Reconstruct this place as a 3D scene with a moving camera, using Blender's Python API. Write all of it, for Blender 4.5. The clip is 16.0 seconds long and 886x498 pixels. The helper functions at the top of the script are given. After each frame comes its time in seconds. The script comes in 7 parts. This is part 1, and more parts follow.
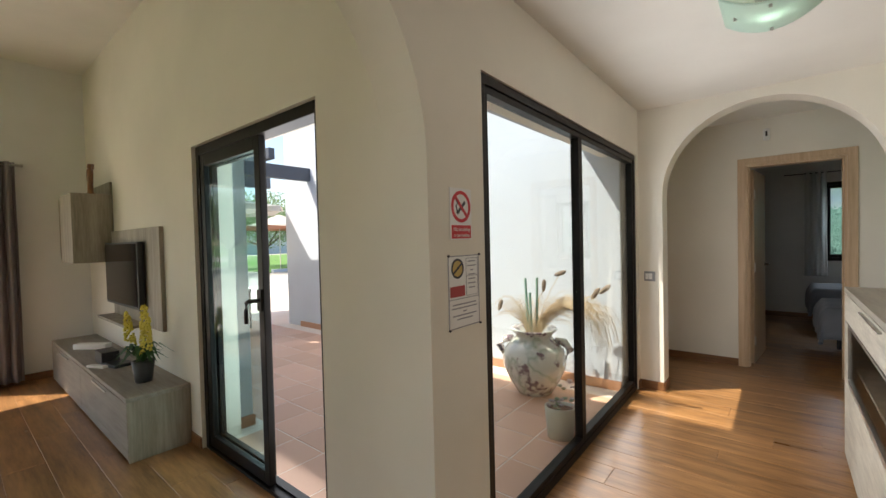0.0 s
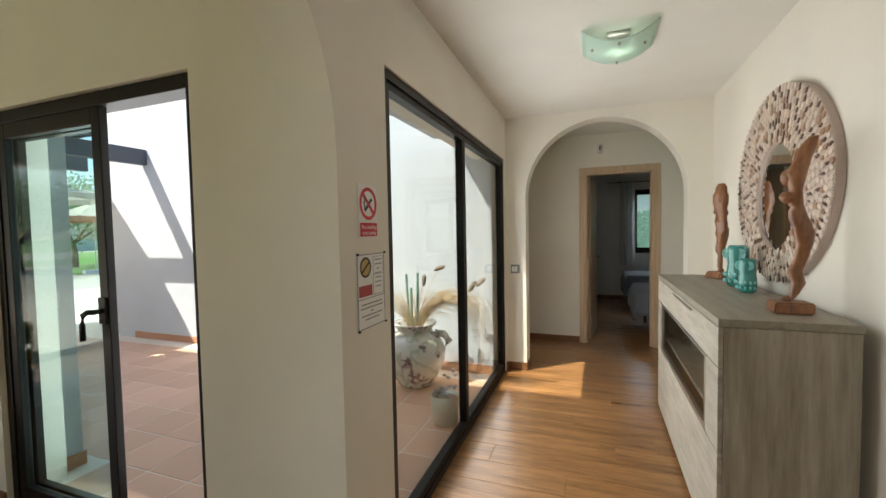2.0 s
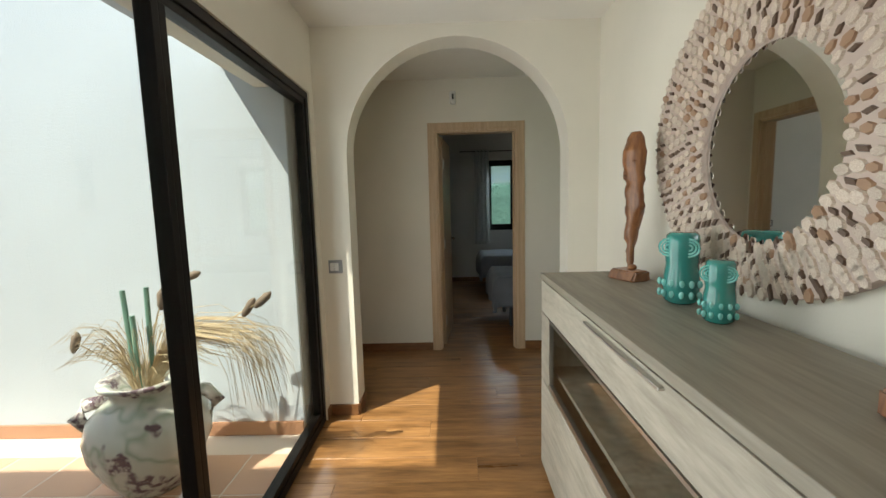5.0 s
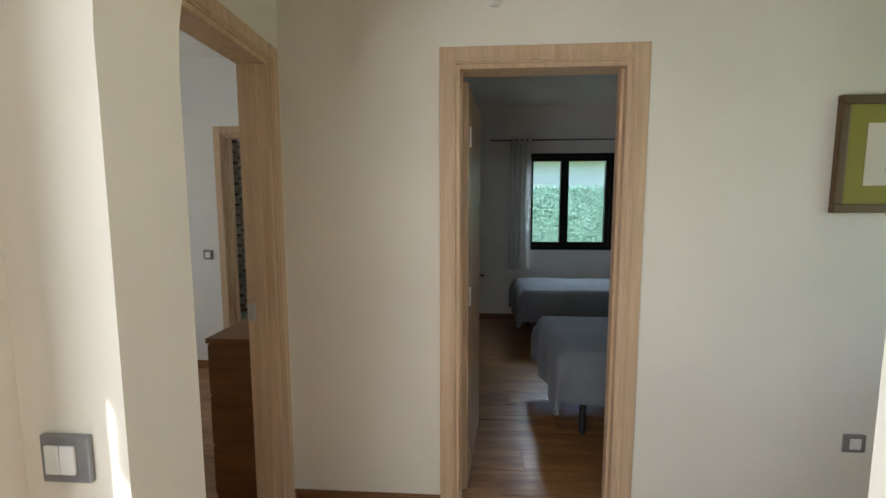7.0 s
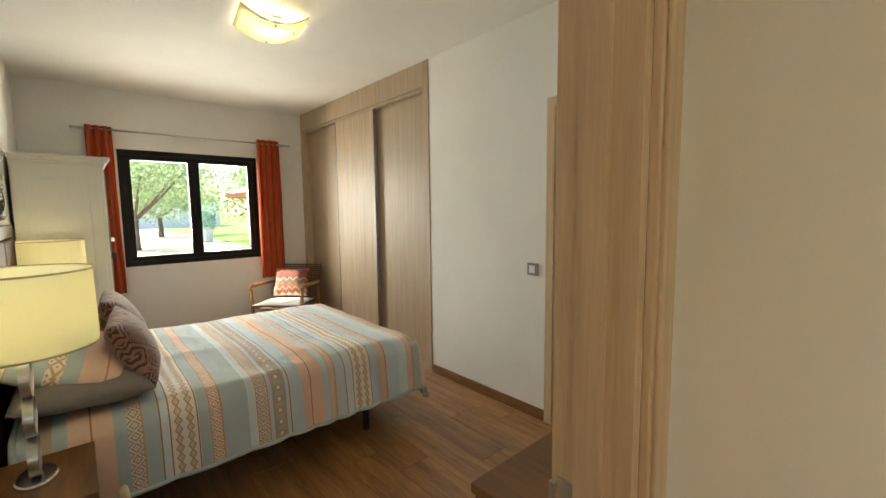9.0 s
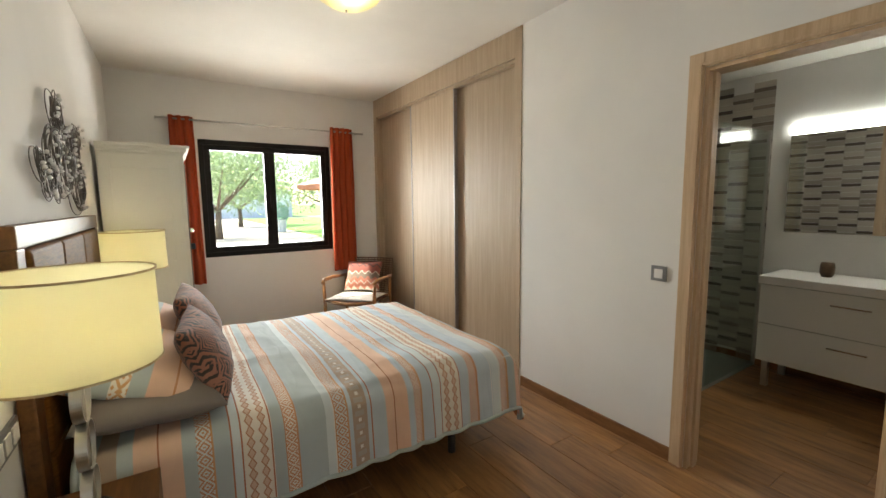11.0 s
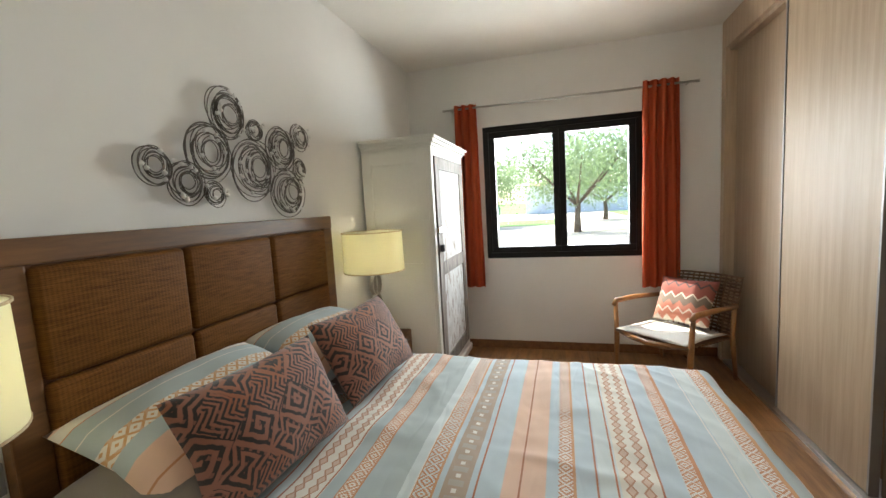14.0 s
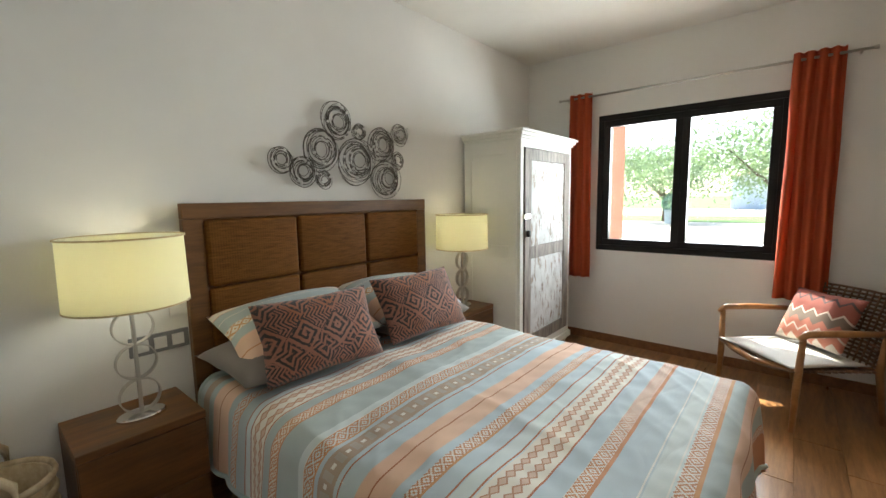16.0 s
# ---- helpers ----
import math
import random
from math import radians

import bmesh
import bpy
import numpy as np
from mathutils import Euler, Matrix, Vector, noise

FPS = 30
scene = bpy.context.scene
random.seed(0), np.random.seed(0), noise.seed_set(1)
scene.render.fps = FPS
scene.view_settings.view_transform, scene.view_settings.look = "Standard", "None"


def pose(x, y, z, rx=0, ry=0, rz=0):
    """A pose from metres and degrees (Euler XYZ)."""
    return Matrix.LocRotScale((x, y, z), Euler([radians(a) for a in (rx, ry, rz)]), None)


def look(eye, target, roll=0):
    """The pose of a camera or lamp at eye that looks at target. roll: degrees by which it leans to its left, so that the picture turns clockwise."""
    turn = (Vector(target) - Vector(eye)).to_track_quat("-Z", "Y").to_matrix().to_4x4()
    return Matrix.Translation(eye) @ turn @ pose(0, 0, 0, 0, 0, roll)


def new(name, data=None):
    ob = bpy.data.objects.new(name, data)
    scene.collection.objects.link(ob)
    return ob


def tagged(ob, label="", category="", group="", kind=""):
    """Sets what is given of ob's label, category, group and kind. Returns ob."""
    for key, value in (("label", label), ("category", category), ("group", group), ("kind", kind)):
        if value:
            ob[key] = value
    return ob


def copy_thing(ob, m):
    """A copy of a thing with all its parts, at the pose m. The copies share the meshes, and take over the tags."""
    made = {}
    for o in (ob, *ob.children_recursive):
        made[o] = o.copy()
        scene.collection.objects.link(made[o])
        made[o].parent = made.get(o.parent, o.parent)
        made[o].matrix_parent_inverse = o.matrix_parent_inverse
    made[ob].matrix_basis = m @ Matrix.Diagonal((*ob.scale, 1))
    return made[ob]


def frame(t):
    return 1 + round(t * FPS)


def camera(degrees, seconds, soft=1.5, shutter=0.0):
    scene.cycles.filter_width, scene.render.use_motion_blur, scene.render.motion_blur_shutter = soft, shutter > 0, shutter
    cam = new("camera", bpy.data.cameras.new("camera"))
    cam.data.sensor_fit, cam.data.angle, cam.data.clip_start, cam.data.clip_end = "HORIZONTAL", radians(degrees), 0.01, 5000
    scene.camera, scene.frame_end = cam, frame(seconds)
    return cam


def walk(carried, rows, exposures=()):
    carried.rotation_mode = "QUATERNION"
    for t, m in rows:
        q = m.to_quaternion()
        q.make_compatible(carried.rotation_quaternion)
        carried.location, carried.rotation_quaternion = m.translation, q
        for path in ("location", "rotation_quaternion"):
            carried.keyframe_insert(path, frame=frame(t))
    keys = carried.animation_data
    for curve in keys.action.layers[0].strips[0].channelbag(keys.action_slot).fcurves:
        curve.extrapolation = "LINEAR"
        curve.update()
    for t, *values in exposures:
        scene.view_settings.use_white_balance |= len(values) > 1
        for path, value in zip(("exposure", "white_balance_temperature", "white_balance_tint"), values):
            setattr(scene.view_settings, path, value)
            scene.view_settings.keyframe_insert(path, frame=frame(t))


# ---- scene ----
# Camera and its walk
cam = camera(94.0, 16.0)
PATH = [
    (0, (0.104, 0.21, 1.373), (-1.164, 1.756, 1.324), -1.4),
    (0.5, (0.105, 0.208, 1.372), (-1.099, 1.804, 1.326), -1.0),
    (1, (0.083, 0.2, 1.375), (-0.994, 1.885, 1.328), -0.8),
    (1.5, (0.026, 0.164, 1.387), (-0.868, 1.952, 1.327), -0.9),
    (2, (-0.046, 0.13, 1.389), (-0.743, 2.003, 1.3), -1.1),
    (2.5, (-0.079, 0.123, 1.388), (-0.602, 2.049, 1.26), -1.6),
    (3, (-0.088, 0.153, 1.391), (-0.485, 2.106, 1.222), -2.1),
    (3.5, (-0.056, 0.32, 1.387), (-0.369, 2.284, 1.18), -2.2),
    (6, (-0.078, 2.589, 1.398), (-0.021, 4.575, 1.174), -1.1),
    (6.5, (-0.101, 3.06, 1.409), (-0.072, 5.048, 1.196), -0.6),
    (7, (-0.109, 3.538, 1.426), (-0.237, 5.524, 1.227), -0.1),
    (7.5, (-0.162, 3.954, 1.418), (-0.623, 5.889, 1.211), 1.1),
    (8, (-0.291, 4.301, 1.436), (-1.237, 6.05, 1.217), 0.8),
    (8.5, (-0.461, 4.581, 1.41), (-1.746, 6.1, 1.196), 0.3),
    (9, (-0.72, 4.715, 1.426), (-2.215, 6.033, 1.235), -0.7),
    (11.5, (-1.193, 4.812, 1.411), (-2.934, 5.764, 1.16), -1.0),
    (12, (-1.256, 4.871, 1.395), (-3.11, 5.573, 1.132), -2.0),
    (12.5, (-1.471, 5.052, 1.386), (-3.414, 5.455, 1.142), -3.2),
    (13, (-1.722, 5.239, 1.394), (-3.707, 5.313, 1.161), -3.7),
    (13.5, (-2.033, 5.468, 1.388), (-4.005, 5.21, 1.172), -3.8),
    (14, (-2.235, 5.743, 1.383), (-4.145, 5.188, 1.177), -3.2),
    (14.5, (-2.381, 5.976, 1.401), (-4.199, 5.169, 1.188), -2.4),
    (15, (-2.508, 6.166, 1.39), (-4.204, 5.13, 1.162), -1.7),
    (15.5, (-2.421, 6.338, 1.375), (-4.002, 5.134, 1.145), -1.2),
    (16, (-2.222, 6.459, 1.362), (-3.737, 5.176, 1.121), -1.0),
]
EXPOSURES = [(0, 0.96, 6800, 12), (2.5, 0.92, 6950, 8), (3.5, 0.86, 7000, 7), (6, 0.72, 6700, 3), (6.6, 1.15, 6750, 7), (7.1, 1.8, 6350, 11), (7.5, 2.05, 6850, 13), (8, 2.32, 8000, 15), (8.5, 2.1, 8000, 11), (9, 2.14, 7650, 8), (11.5, 2.18, 7100, 13), (12, 2.32, 6950, 12), (12.6, 2.04, 6850, 12), (13.5, 1.96, 6700, 11), (15, 2.04, 6600, 10), (16, 1.98, 6500, 9)]
walk(cam, [(t, look(eye, target, roll)) for t, eye, target, roll in PATH], EXPOSURES)

# World, sun and large lights
SUN = Vector((0.555, 0.482, -1.0)).normalized()
world = bpy.data.worlds.new("world")
scene.world = world
world.use_nodes = True
wt = world.node_tree
sky = wt.nodes.new("ShaderNodeTexSky")
sky.sky_type = "NISHITA"
sky.sun_disc = False
sky.sun_elevation = math.asin(-SUN.z)
sky.sun_rotation = math.atan2(-SUN.x, -SUN.y)
wt.nodes["Background"].inputs["Strength"].default_value = 0.15
wt.links.new(sky.outputs["Color"], wt.nodes["Background"].inputs["Color"])
sun = new("sun", bpy.data.lights.new("sun", "SUN"))
sun.data.energy = 5.0
sun.data.angle = radians(0.5)
sun.data.color = (1.0, 0.95, 0.86)
sun.rotation_euler = SUN.to_track_quat("-Z", "Y").to_euler()


def window_light(name, at, facing, width, height, power, color=(0.9, 0.95, 1.0)):
    """An area lamp in an opening, standing in for the light of the sky."""
    ob = new(name, bpy.data.lights.new(name, "AREA"))
    ob.data.shape, ob.data.size, ob.data.size_y = "RECTANGLE", width, height
    ob.data.energy, ob.data.color = power, color
    ob.matrix_world = look(at, Vector(at) + Vector(facing))
    return ob


def bulb(name, at, power, color, radius=0.04):
    ob = new(name, bpy.data.lights.new(name, "POINT"))
    ob.data.energy, ob.data.color, ob.data.shadow_soft_size = power, color, radius
    ob.location = at
    return ob


for k in range(3):
    window_light("sky_corridor_window", (-0.815, 2.07 + 0.74 * k, 1.05), (1, 0.0, 0), 0.66, 1.9, 5.4)
window_light("sky_terrace_door", (-2.25, 1.60, 1.05), (0, -1, 0), 1.3, 1.9, 9)
window_light("sky_bedroom_window", (-6.8, 5.74, 1.6), (1, 0.05, -0.2), 1.3, 1.2, 46)
window_light("sky_twin_window", (1.12, 9.42, 2.42), (0, -0.75, -0.66), 1.2, 0.7, 24, (0.78, 0.9, 1.0))
window_light("sky_passage_window", (2.38, 4.86, 1.4), (-1, 0, 0), 0.8, 1.2, 0.4)
# Added fill lamp, out of view, brightening the sideboard and the corridor's east wall
window_light("fill_hall_unseen", (-0.45, -2.57, 2.1), (0.25, 1, -0.3), 0.66, 0.2, 7.0)
# Added fill for the living room, at an opening that is never in view
window_light("fill_living_unseen", (-3.4, -3.9, 1.3), (0, 1, 0), 2.6, 2.0, 1.8)
bulb("bedside_bulb", (-2.625, 4.55, 1.11), 0.38, (1.0, 0.92, 0.66))
bulb("bedside_bulb", (-4.70, 4.55, 1.11), 0.38, (1.0, 0.92, 0.66))
bulb("corridor_bulb", (0.07, 2.69, 2.40), 0.4, (0.93, 1.0, 0.92))
bulb("bedroom_ceiling_bulb", (-3.54, 5.74, 2.60), 3.4, (1.0, 0.94, 0.74))
bulb("twin_ceiling_bulb", (1.07, 7.09, 2.60), 0.8, (1.0, 0.75, 0.40))
window_light("bathroom_mirror_strip", (-1.95, 8.84, 1.93), (0, -0.6, -0.8), 0.9, 0.05, 0.9, (0.97, 1.0, 0.95))


# Materials
def material(name, color=(0.8, 0.8, 0.8), rough=0.5, metal=0.0, **more):
    m = bpy.data.materials.new(name)
    m.use_nodes = True
    b = m.node_tree.nodes["Principled BSDF"]
    b.inputs["Base Color"].default_value = (*color, 1)
    b.inputs["Roughness"].default_value = rough
    b.inputs["Metallic"].default_value = metal
    for key, value in more.items():
        b.inputs[key.replace("_", " ")].default_value = value
    return m


def node(m, kind, **sets):
    n = m.node_tree.nodes.new(kind)
    for key, value in sets.items():
        n.inputs[key.replace("_", " ")].default_value = value
    return n


def link(m, a, b):
    m.node_tree.links.new(a, b)


def ramp(m, fac, stops, constant=False):
    n = m.node_tree.nodes.new("ShaderNodeValToRGB")
    r = n.color_ramp
    r.interpolation = "CONSTANT" if constant else "LINEAR"
    while len(r.elements) < len(stops):
        r.elements.new(0.5)
    for e, (at, c) in zip(r.elements, stops):
        e.position = at
        e.color = (*c, 1)
    link(m, fac, n.inputs["Fac"])
    return n.outputs["Color"]


def blend(m, fac, a, b, mode="MIX"):
    n = m.node_tree.nodes.new("ShaderNodeMix")
    n.data_type = "RGBA"
    n.blend_type = mode
    for socket, value in ((n.inputs["Factor"], fac), (n.inputs["A"], a), (n.inputs["B"], b)):
        if isinstance(value, (int, float)):
            socket.default_value = value
        elif isinstance(value, tuple):
            socket.default_value = (*value, 1)
        else:
            link(m, value, socket)
    return n.outputs["Result"]


def calc(m, op, a, b=0.0, c=0.0):
    n = m.node_tree.nodes.new("ShaderNodeMath")
    n.operation = op
    for socket, value in zip(n.inputs, (a, b, c)):
        if isinstance(value, (int, float)):
            socket.default_value = value
        else:
            link(m, value, socket)
    return n.outputs[0]


def coords(m, scale=(1, 1, 1), random_shift=0.0):
    tc = node(m, "ShaderNodeTexCoord")
    mp = node(m, "ShaderNodeMapping", Scale=scale)
    link(m, tc.outputs["Object"], mp.inputs["Vector"])
    if random_shift:
        info = node(m, "ShaderNodeObjectInfo")
        shift = node(m, "ShaderNodeCombineXYZ")
        v = calc(m, "MULTIPLY", info.outputs["Random"], random_shift)
        for i in range(3):
            link(m, v, shift.inputs[i])
        link(m, shift.outputs[0], mp.inputs["Location"])
    return mp.outputs["Vector"]


def noise_tex(m, vec, scale, detail=4.0, rough=0.55):
    n = node(m, "ShaderNodeTexNoise", Scale=scale, Detail=detail, Roughness=rough)
    link(m, vec, n.inputs["Vector"])
    return n.outputs["Fac"]


def bump(m, height, strength=0.2, distance=0.005):
    n = node(m, "ShaderNodeBump", Strength=strength, Distance=distance)
    link(m, height, n.inputs["Height"])
    link(m, n.outputs["Normal"], m.node_tree.nodes["Principled BSDF"].inputs["Normal"])


def base(m, color):
    link(m, color, m.node_tree.nodes["Principled BSDF"].inputs["Base Color"])


def rough_from(m, fac, low, high):
    n = node(m, "ShaderNodeMapRange", To_Min=low, To_Max=high)
    link(m, fac, n.inputs["Value"])
    link(m, n.outputs["Result"], m.node_tree.nodes["Principled BSDF"].inputs["Roughness"])


def plaster(name, color, grain=60.0, strength=0.12, rough=0.85):
    m = material(name, color, rough)
    v = coords(m)
    big = noise_tex(m, v, 1.3, 5)
    fine = noise_tex(m, v, grain, 4)
    dark = tuple(c * 0.93 for c in color)
    base(m, ramp(m, big, [(0.35, dark), (0.65, color)]))
    bump(m, fine, strength, 0.004)
    return m


def wood(name, c1, c2, grain=(1.2, 14, 14), rough=0.45, shift=0.0, coat=0.0, strength=0.08):
    m = material(name, c1, rough, Coat_Weight=coat, Coat_Roughness=0.25)
    v = coords(m, grain, shift)
    a = noise_tex(m, v, 1.6, 6, 0.62)
    b = noise_tex(m, v, 7.0, 5, 0.6)
    f = calc(m, "MULTIPLY_ADD", a, 0.7, calc(m, "MULTIPLY", b, 0.3))
    mid = tuple((p + q) / 2 for p, q in zip(c1, c2))
    col = ramp(m, f, [(0.36, c1), (0.5, mid), (0.64, c2)])
    if shift:
        info = node(m, "ShaderNodeObjectInfo")
        tone = ramp(m, info.outputs["Random"], [(0.0, (0.80, 0.80, 0.80)), (1.0, (1.0, 1.0, 1.0))])
        col = blend(m, 1.0, col, tone, "MULTIPLY")
    base(m, col)
    rough_from(m, a, rough - 0.08, rough + 0.1)
    bump(m, b, strength, 0.003)
    return m


def cloth(name, color, weave=400.0, rough=0.9, strength=0.3):
    m = material(name, color, rough, Sheen_Weight=0.15)
    v = coords(m)
    big = noise_tex(m, v, 5, 4)
    fine = noise_tex(m, v, weave, 2)
    base(m, ramp(m, big, [(0.3, tuple(c * 0.85 for c in color)), (0.7, color)]))
    bump(m, fine, strength, 0.002)
    return m


def pane_glass(name, tint=(0.96, 0.98, 0.97)):
    m = bpy.data.materials.new(name)
    m.use_nodes = True
    nt = m.node_tree
    nt.nodes.remove(nt.nodes["Principled BSDF"])
    clear = nt.nodes.new("ShaderNodeBsdfTransparent")
    clear.inputs["Color"].default_value = (*tint, 1)
    gloss = nt.nodes.new("ShaderNodeBsdfGlossy")
    gloss.inputs["Roughness"].default_value = 0.0
    facing = nt.nodes.new("ShaderNodeLayerWeight")
    curve = calc(m, "MULTIPLY_ADD", calc(m, "POWER", facing.outputs["Facing"], 5.0), 0.70, 0.028)
    mix = nt.nodes.new("ShaderNodeMixShader")
    nt.links.new(curve, mix.inputs[0])
    nt.links.new(clear.outputs[0], mix.inputs[1])
    nt.links.new(gloss.outputs[0], mix.inputs[2])
    nt.links.new(mix.outputs[0], nt.nodes["Material Output"].inputs["Surface"])
    return m


def glow(name, color, strength):
    m = material(name, color, 0.4)
    b = m.node_tree.nodes["Principled BSDF"]
    b.inputs["Emission Color"].default_value = (*color, 1)
    b.inputs["Emission Strength"].default_value = strength
    return m


def translucent(name, color, amount=0.5, weave=300.0):
    m = material(name, color, 0.9)
    nt = m.node_tree
    t = nt.nodes.new("ShaderNodeBsdfTranslucent")
    t.inputs["Color"].default_value = (*color, 1)
    mix = nt.nodes.new("ShaderNodeMixShader")
    mix.inputs[0].default_value = amount
    v = coords(m)
    bump(m, noise_tex(m, v, weave, 2), 0.2, 0.002)
    nt.links.new(nt.nodes["Principled BSDF"].outputs[0], mix.inputs[1])
    nt.links.new(t.outputs[0], mix.inputs[2])
    nt.links.new(mix.outputs[0], nt.nodes["Material Output"].inputs["Surface"])
    return m


CREAM = plaster("cream_paint", (0.80, 0.755, 0.66))
WHITE = plaster("white_paint", (0.80, 0.785, 0.755))
CEIL = plaster("ceiling_paint", (0.82, 0.795, 0.74), 40)
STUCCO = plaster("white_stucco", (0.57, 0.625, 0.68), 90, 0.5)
TERRA_WALL = plaster("red_stucco", (0.42, 0.16, 0.10), 90, 0.5)
FLOOR = wood("wood_look_tile", (0.185, 0.082, 0.027), (0.485, 0.24, 0.09), (1.1, 9, 9), 0.30, 40.0, 0.3)
GROUT = material("brown_joint", (0.27, 0.145, 0.068), 0.9)
SKIRT = wood("skirting_tile", (0.17, 0.07, 0.025), (0.30, 0.14, 0.055), (2, 14, 14), 0.4, 10)
OAK = wood("pale_oak_trim", (0.48, 0.33, 0.20), (0.64, 0.47, 0.31), (22, 22, 1.0), 0.45)
OAK_DOOR = wood("pale_oak_panel", (0.38, 0.275, 0.175), (0.50, 0.38, 0.26), (18, 18, 0.8), 0.52, 5, 0.0)
GREYWOOD = wood("grey_oak", (0.235, 0.20, 0.15), (0.45, 0.395, 0.315), (12, 12, 1.0), 0.5, 6)
GREYFRONT = wood("pale_grey_oak", (0.32, 0.28, 0.22), (0.52, 0.47, 0.385), (12, 2.0, 14), 0.5, 6)
GREYTOP = wood("grey_oak_top", (0.20, 0.175, 0.135), (0.34, 0.30, 0.24), (12, 1.0, 12), 0.45)
GREYX = wood("grey_oak_long", (0.22, 0.19, 0.155), (0.37, 0.335, 0.285), (1.0, 12, 12), 0.5)
DARKWOOD = wood("brown_wood", (0.10, 0.041, 0.011), (0.22, 0.094, 0.026), (1.5, 14, 14), 0.45, 4, 0.04)
CHAIRWOOD = wood("honey_wood", (0.26, 0.11, 0.035), (0.42, 0.20, 0.07), (6, 6, 6), 0.35, 0, 0.3)
CARVED = wood("carved_wood", (0.13, 0.042, 0.014), (0.33, 0.135, 0.045), (16, 16, 2.5), 0.38, 0, 0.3, 0.25)
BLACK = material("black_aluminium", (0.010, 0.008, 0.007), 0.4, Specular_IOR_Level=0.2)
DARK = material("dark_plastic", (0.02, 0.02, 0.022), 0.4)
STEEL = material("brushed_steel", (0.55, 0.53, 0.50), 0.32, 1.0)
CHROME = material("chrome", (0.75, 0.74, 0.72), 0.12, 1.0)
NICKEL = material("switch_grey", (0.24, 0.24, 0.245), 0.4, 0.3)
EDGE = material("grey_profile", (0.30, 0.29, 0.28), 0.5, 0.5)
PLASTIC = material("white_plastic", (0.78, 0.77, 0.74), 0.4)
GLASS = pane_glass("pane_glass")
TINTED = pane_glass("tinted_glass", (0.74, 0.88, 0.87))
SHOWER = pane_glass("shower_glass", (0.90, 0.95, 0.92))
MIRROR = material("mirror_glass", (0.86, 0.87, 0.87), 0.02, 1.0)
SCREEN = material("tv_screen", (0.012, 0.012, 0.014), 0.12)
SHADE = translucent("cream_lampshade", (0.92, 0.90, 0.72), 0.68)
SHEER = translucent("sheer_white", (0.86, 0.86, 0.84), 0.6)
ORANGE = translucent("orange_curtain", (0.55, 0.10, 0.035), 0.35)
MAUVE = cloth("mauve_curtain", (0.23, 0.20, 0.21))
GREYCLOTH = cloth("grey_bedspread", (0.20, 0.215, 0.25))
TAUPE = cloth("taupe_pillow", (0.215, 0.185, 0.165))
CUSHION = cloth("white_cushion", (0.72, 0.71, 0.67))
RATTAN = wood("dark_rattan", (0.10, 0.05, 0.025), (0.24, 0.13, 0.065), (20, 20, 20), 0.5, 3)
STRAW = wood("dry_straw", (0.42, 0.30, 0.16), (0.70, 0.57, 0.38), (9, 9, 9), 0.7, 3)
TERRACOTTA = plaster("terracotta_skirting", (0.50, 0.26, 0.155), 30, 0.2, 0.6)
PALEGROUT = plaster("pale_joint", (0.80, 0.71, 0.61), 80, 0.2)
GRASS = plaster("grass", (0.10, 0.22, 0.035), 40, 0.6)
PAVING = plaster("pale_paving", (0.50, 0.45, 0.39), 20, 0.2)
LEAF = translucent("leaf_green", (0.22, 0.32, 0.14), 0.5)
BARK = wood("bark", (0.10, 0.07, 0.05), (0.20, 0.15, 0.11), (8, 8, 2), 0.9, 3, 0, 0.6)


# Mesh helpers
def finish(bm, mat, name, smooth=False):
    me = bpy.data.meshes.new(name)
    bmesh.ops.recalc_face_normals(bm, faces=bm.faces)
    bm.to_mesh(me)
    bm.free()
    me.materials.append(mat)
    if smooth:
        me.shade_smooth()
    return me


def part(name, bm, mat, parent=None, label="", bevel=0.0, smooth=False, at=None):
    """One mesh object, under a thing or a part, or on its own."""
    if bevel:
        bmesh.ops.bevel(bm, geom=[e for e in bm.edges], offset=bevel, segments=2, affect="EDGES", profile=0.6, clamp_overlap=True)
    ob = new(name, finish(bm, mat, name, smooth))
    if at is not None:
        ob.matrix_basis = at
    if parent is not None:
        ob.parent = parent
    if label:
        ob["label"] = label
    return ob


def thing(name, label, category, at=(0, 0, 0), turn=0.0, group="", kind=""):
    ob = new(name)
    ob.empty_display_size = 0.1
    ob.matrix_basis = pose(*at, 0, 0, turn)
    return tagged(ob, label, category, group, kind)


def bx(bm, x0, x1, y0, y1, z0, z1):
    v = [bm.verts.new((x, y, z)) for x in (x0, x1) for y in (y0, y1) for z in (z0, z1)]
    for q in ((0, 1, 3, 2), (4, 6, 7, 5), (0, 4, 5, 1), (2, 3, 7, 6), (0, 2, 6, 4), (1, 5, 7, 3)):
        bm.faces.new([v[i] for i in q])
    return bm


def box(x0, x1, y0, y1, z0, z1):
    return bx(bmesh.new(), x0, x1, y0, y1, z0, z1)


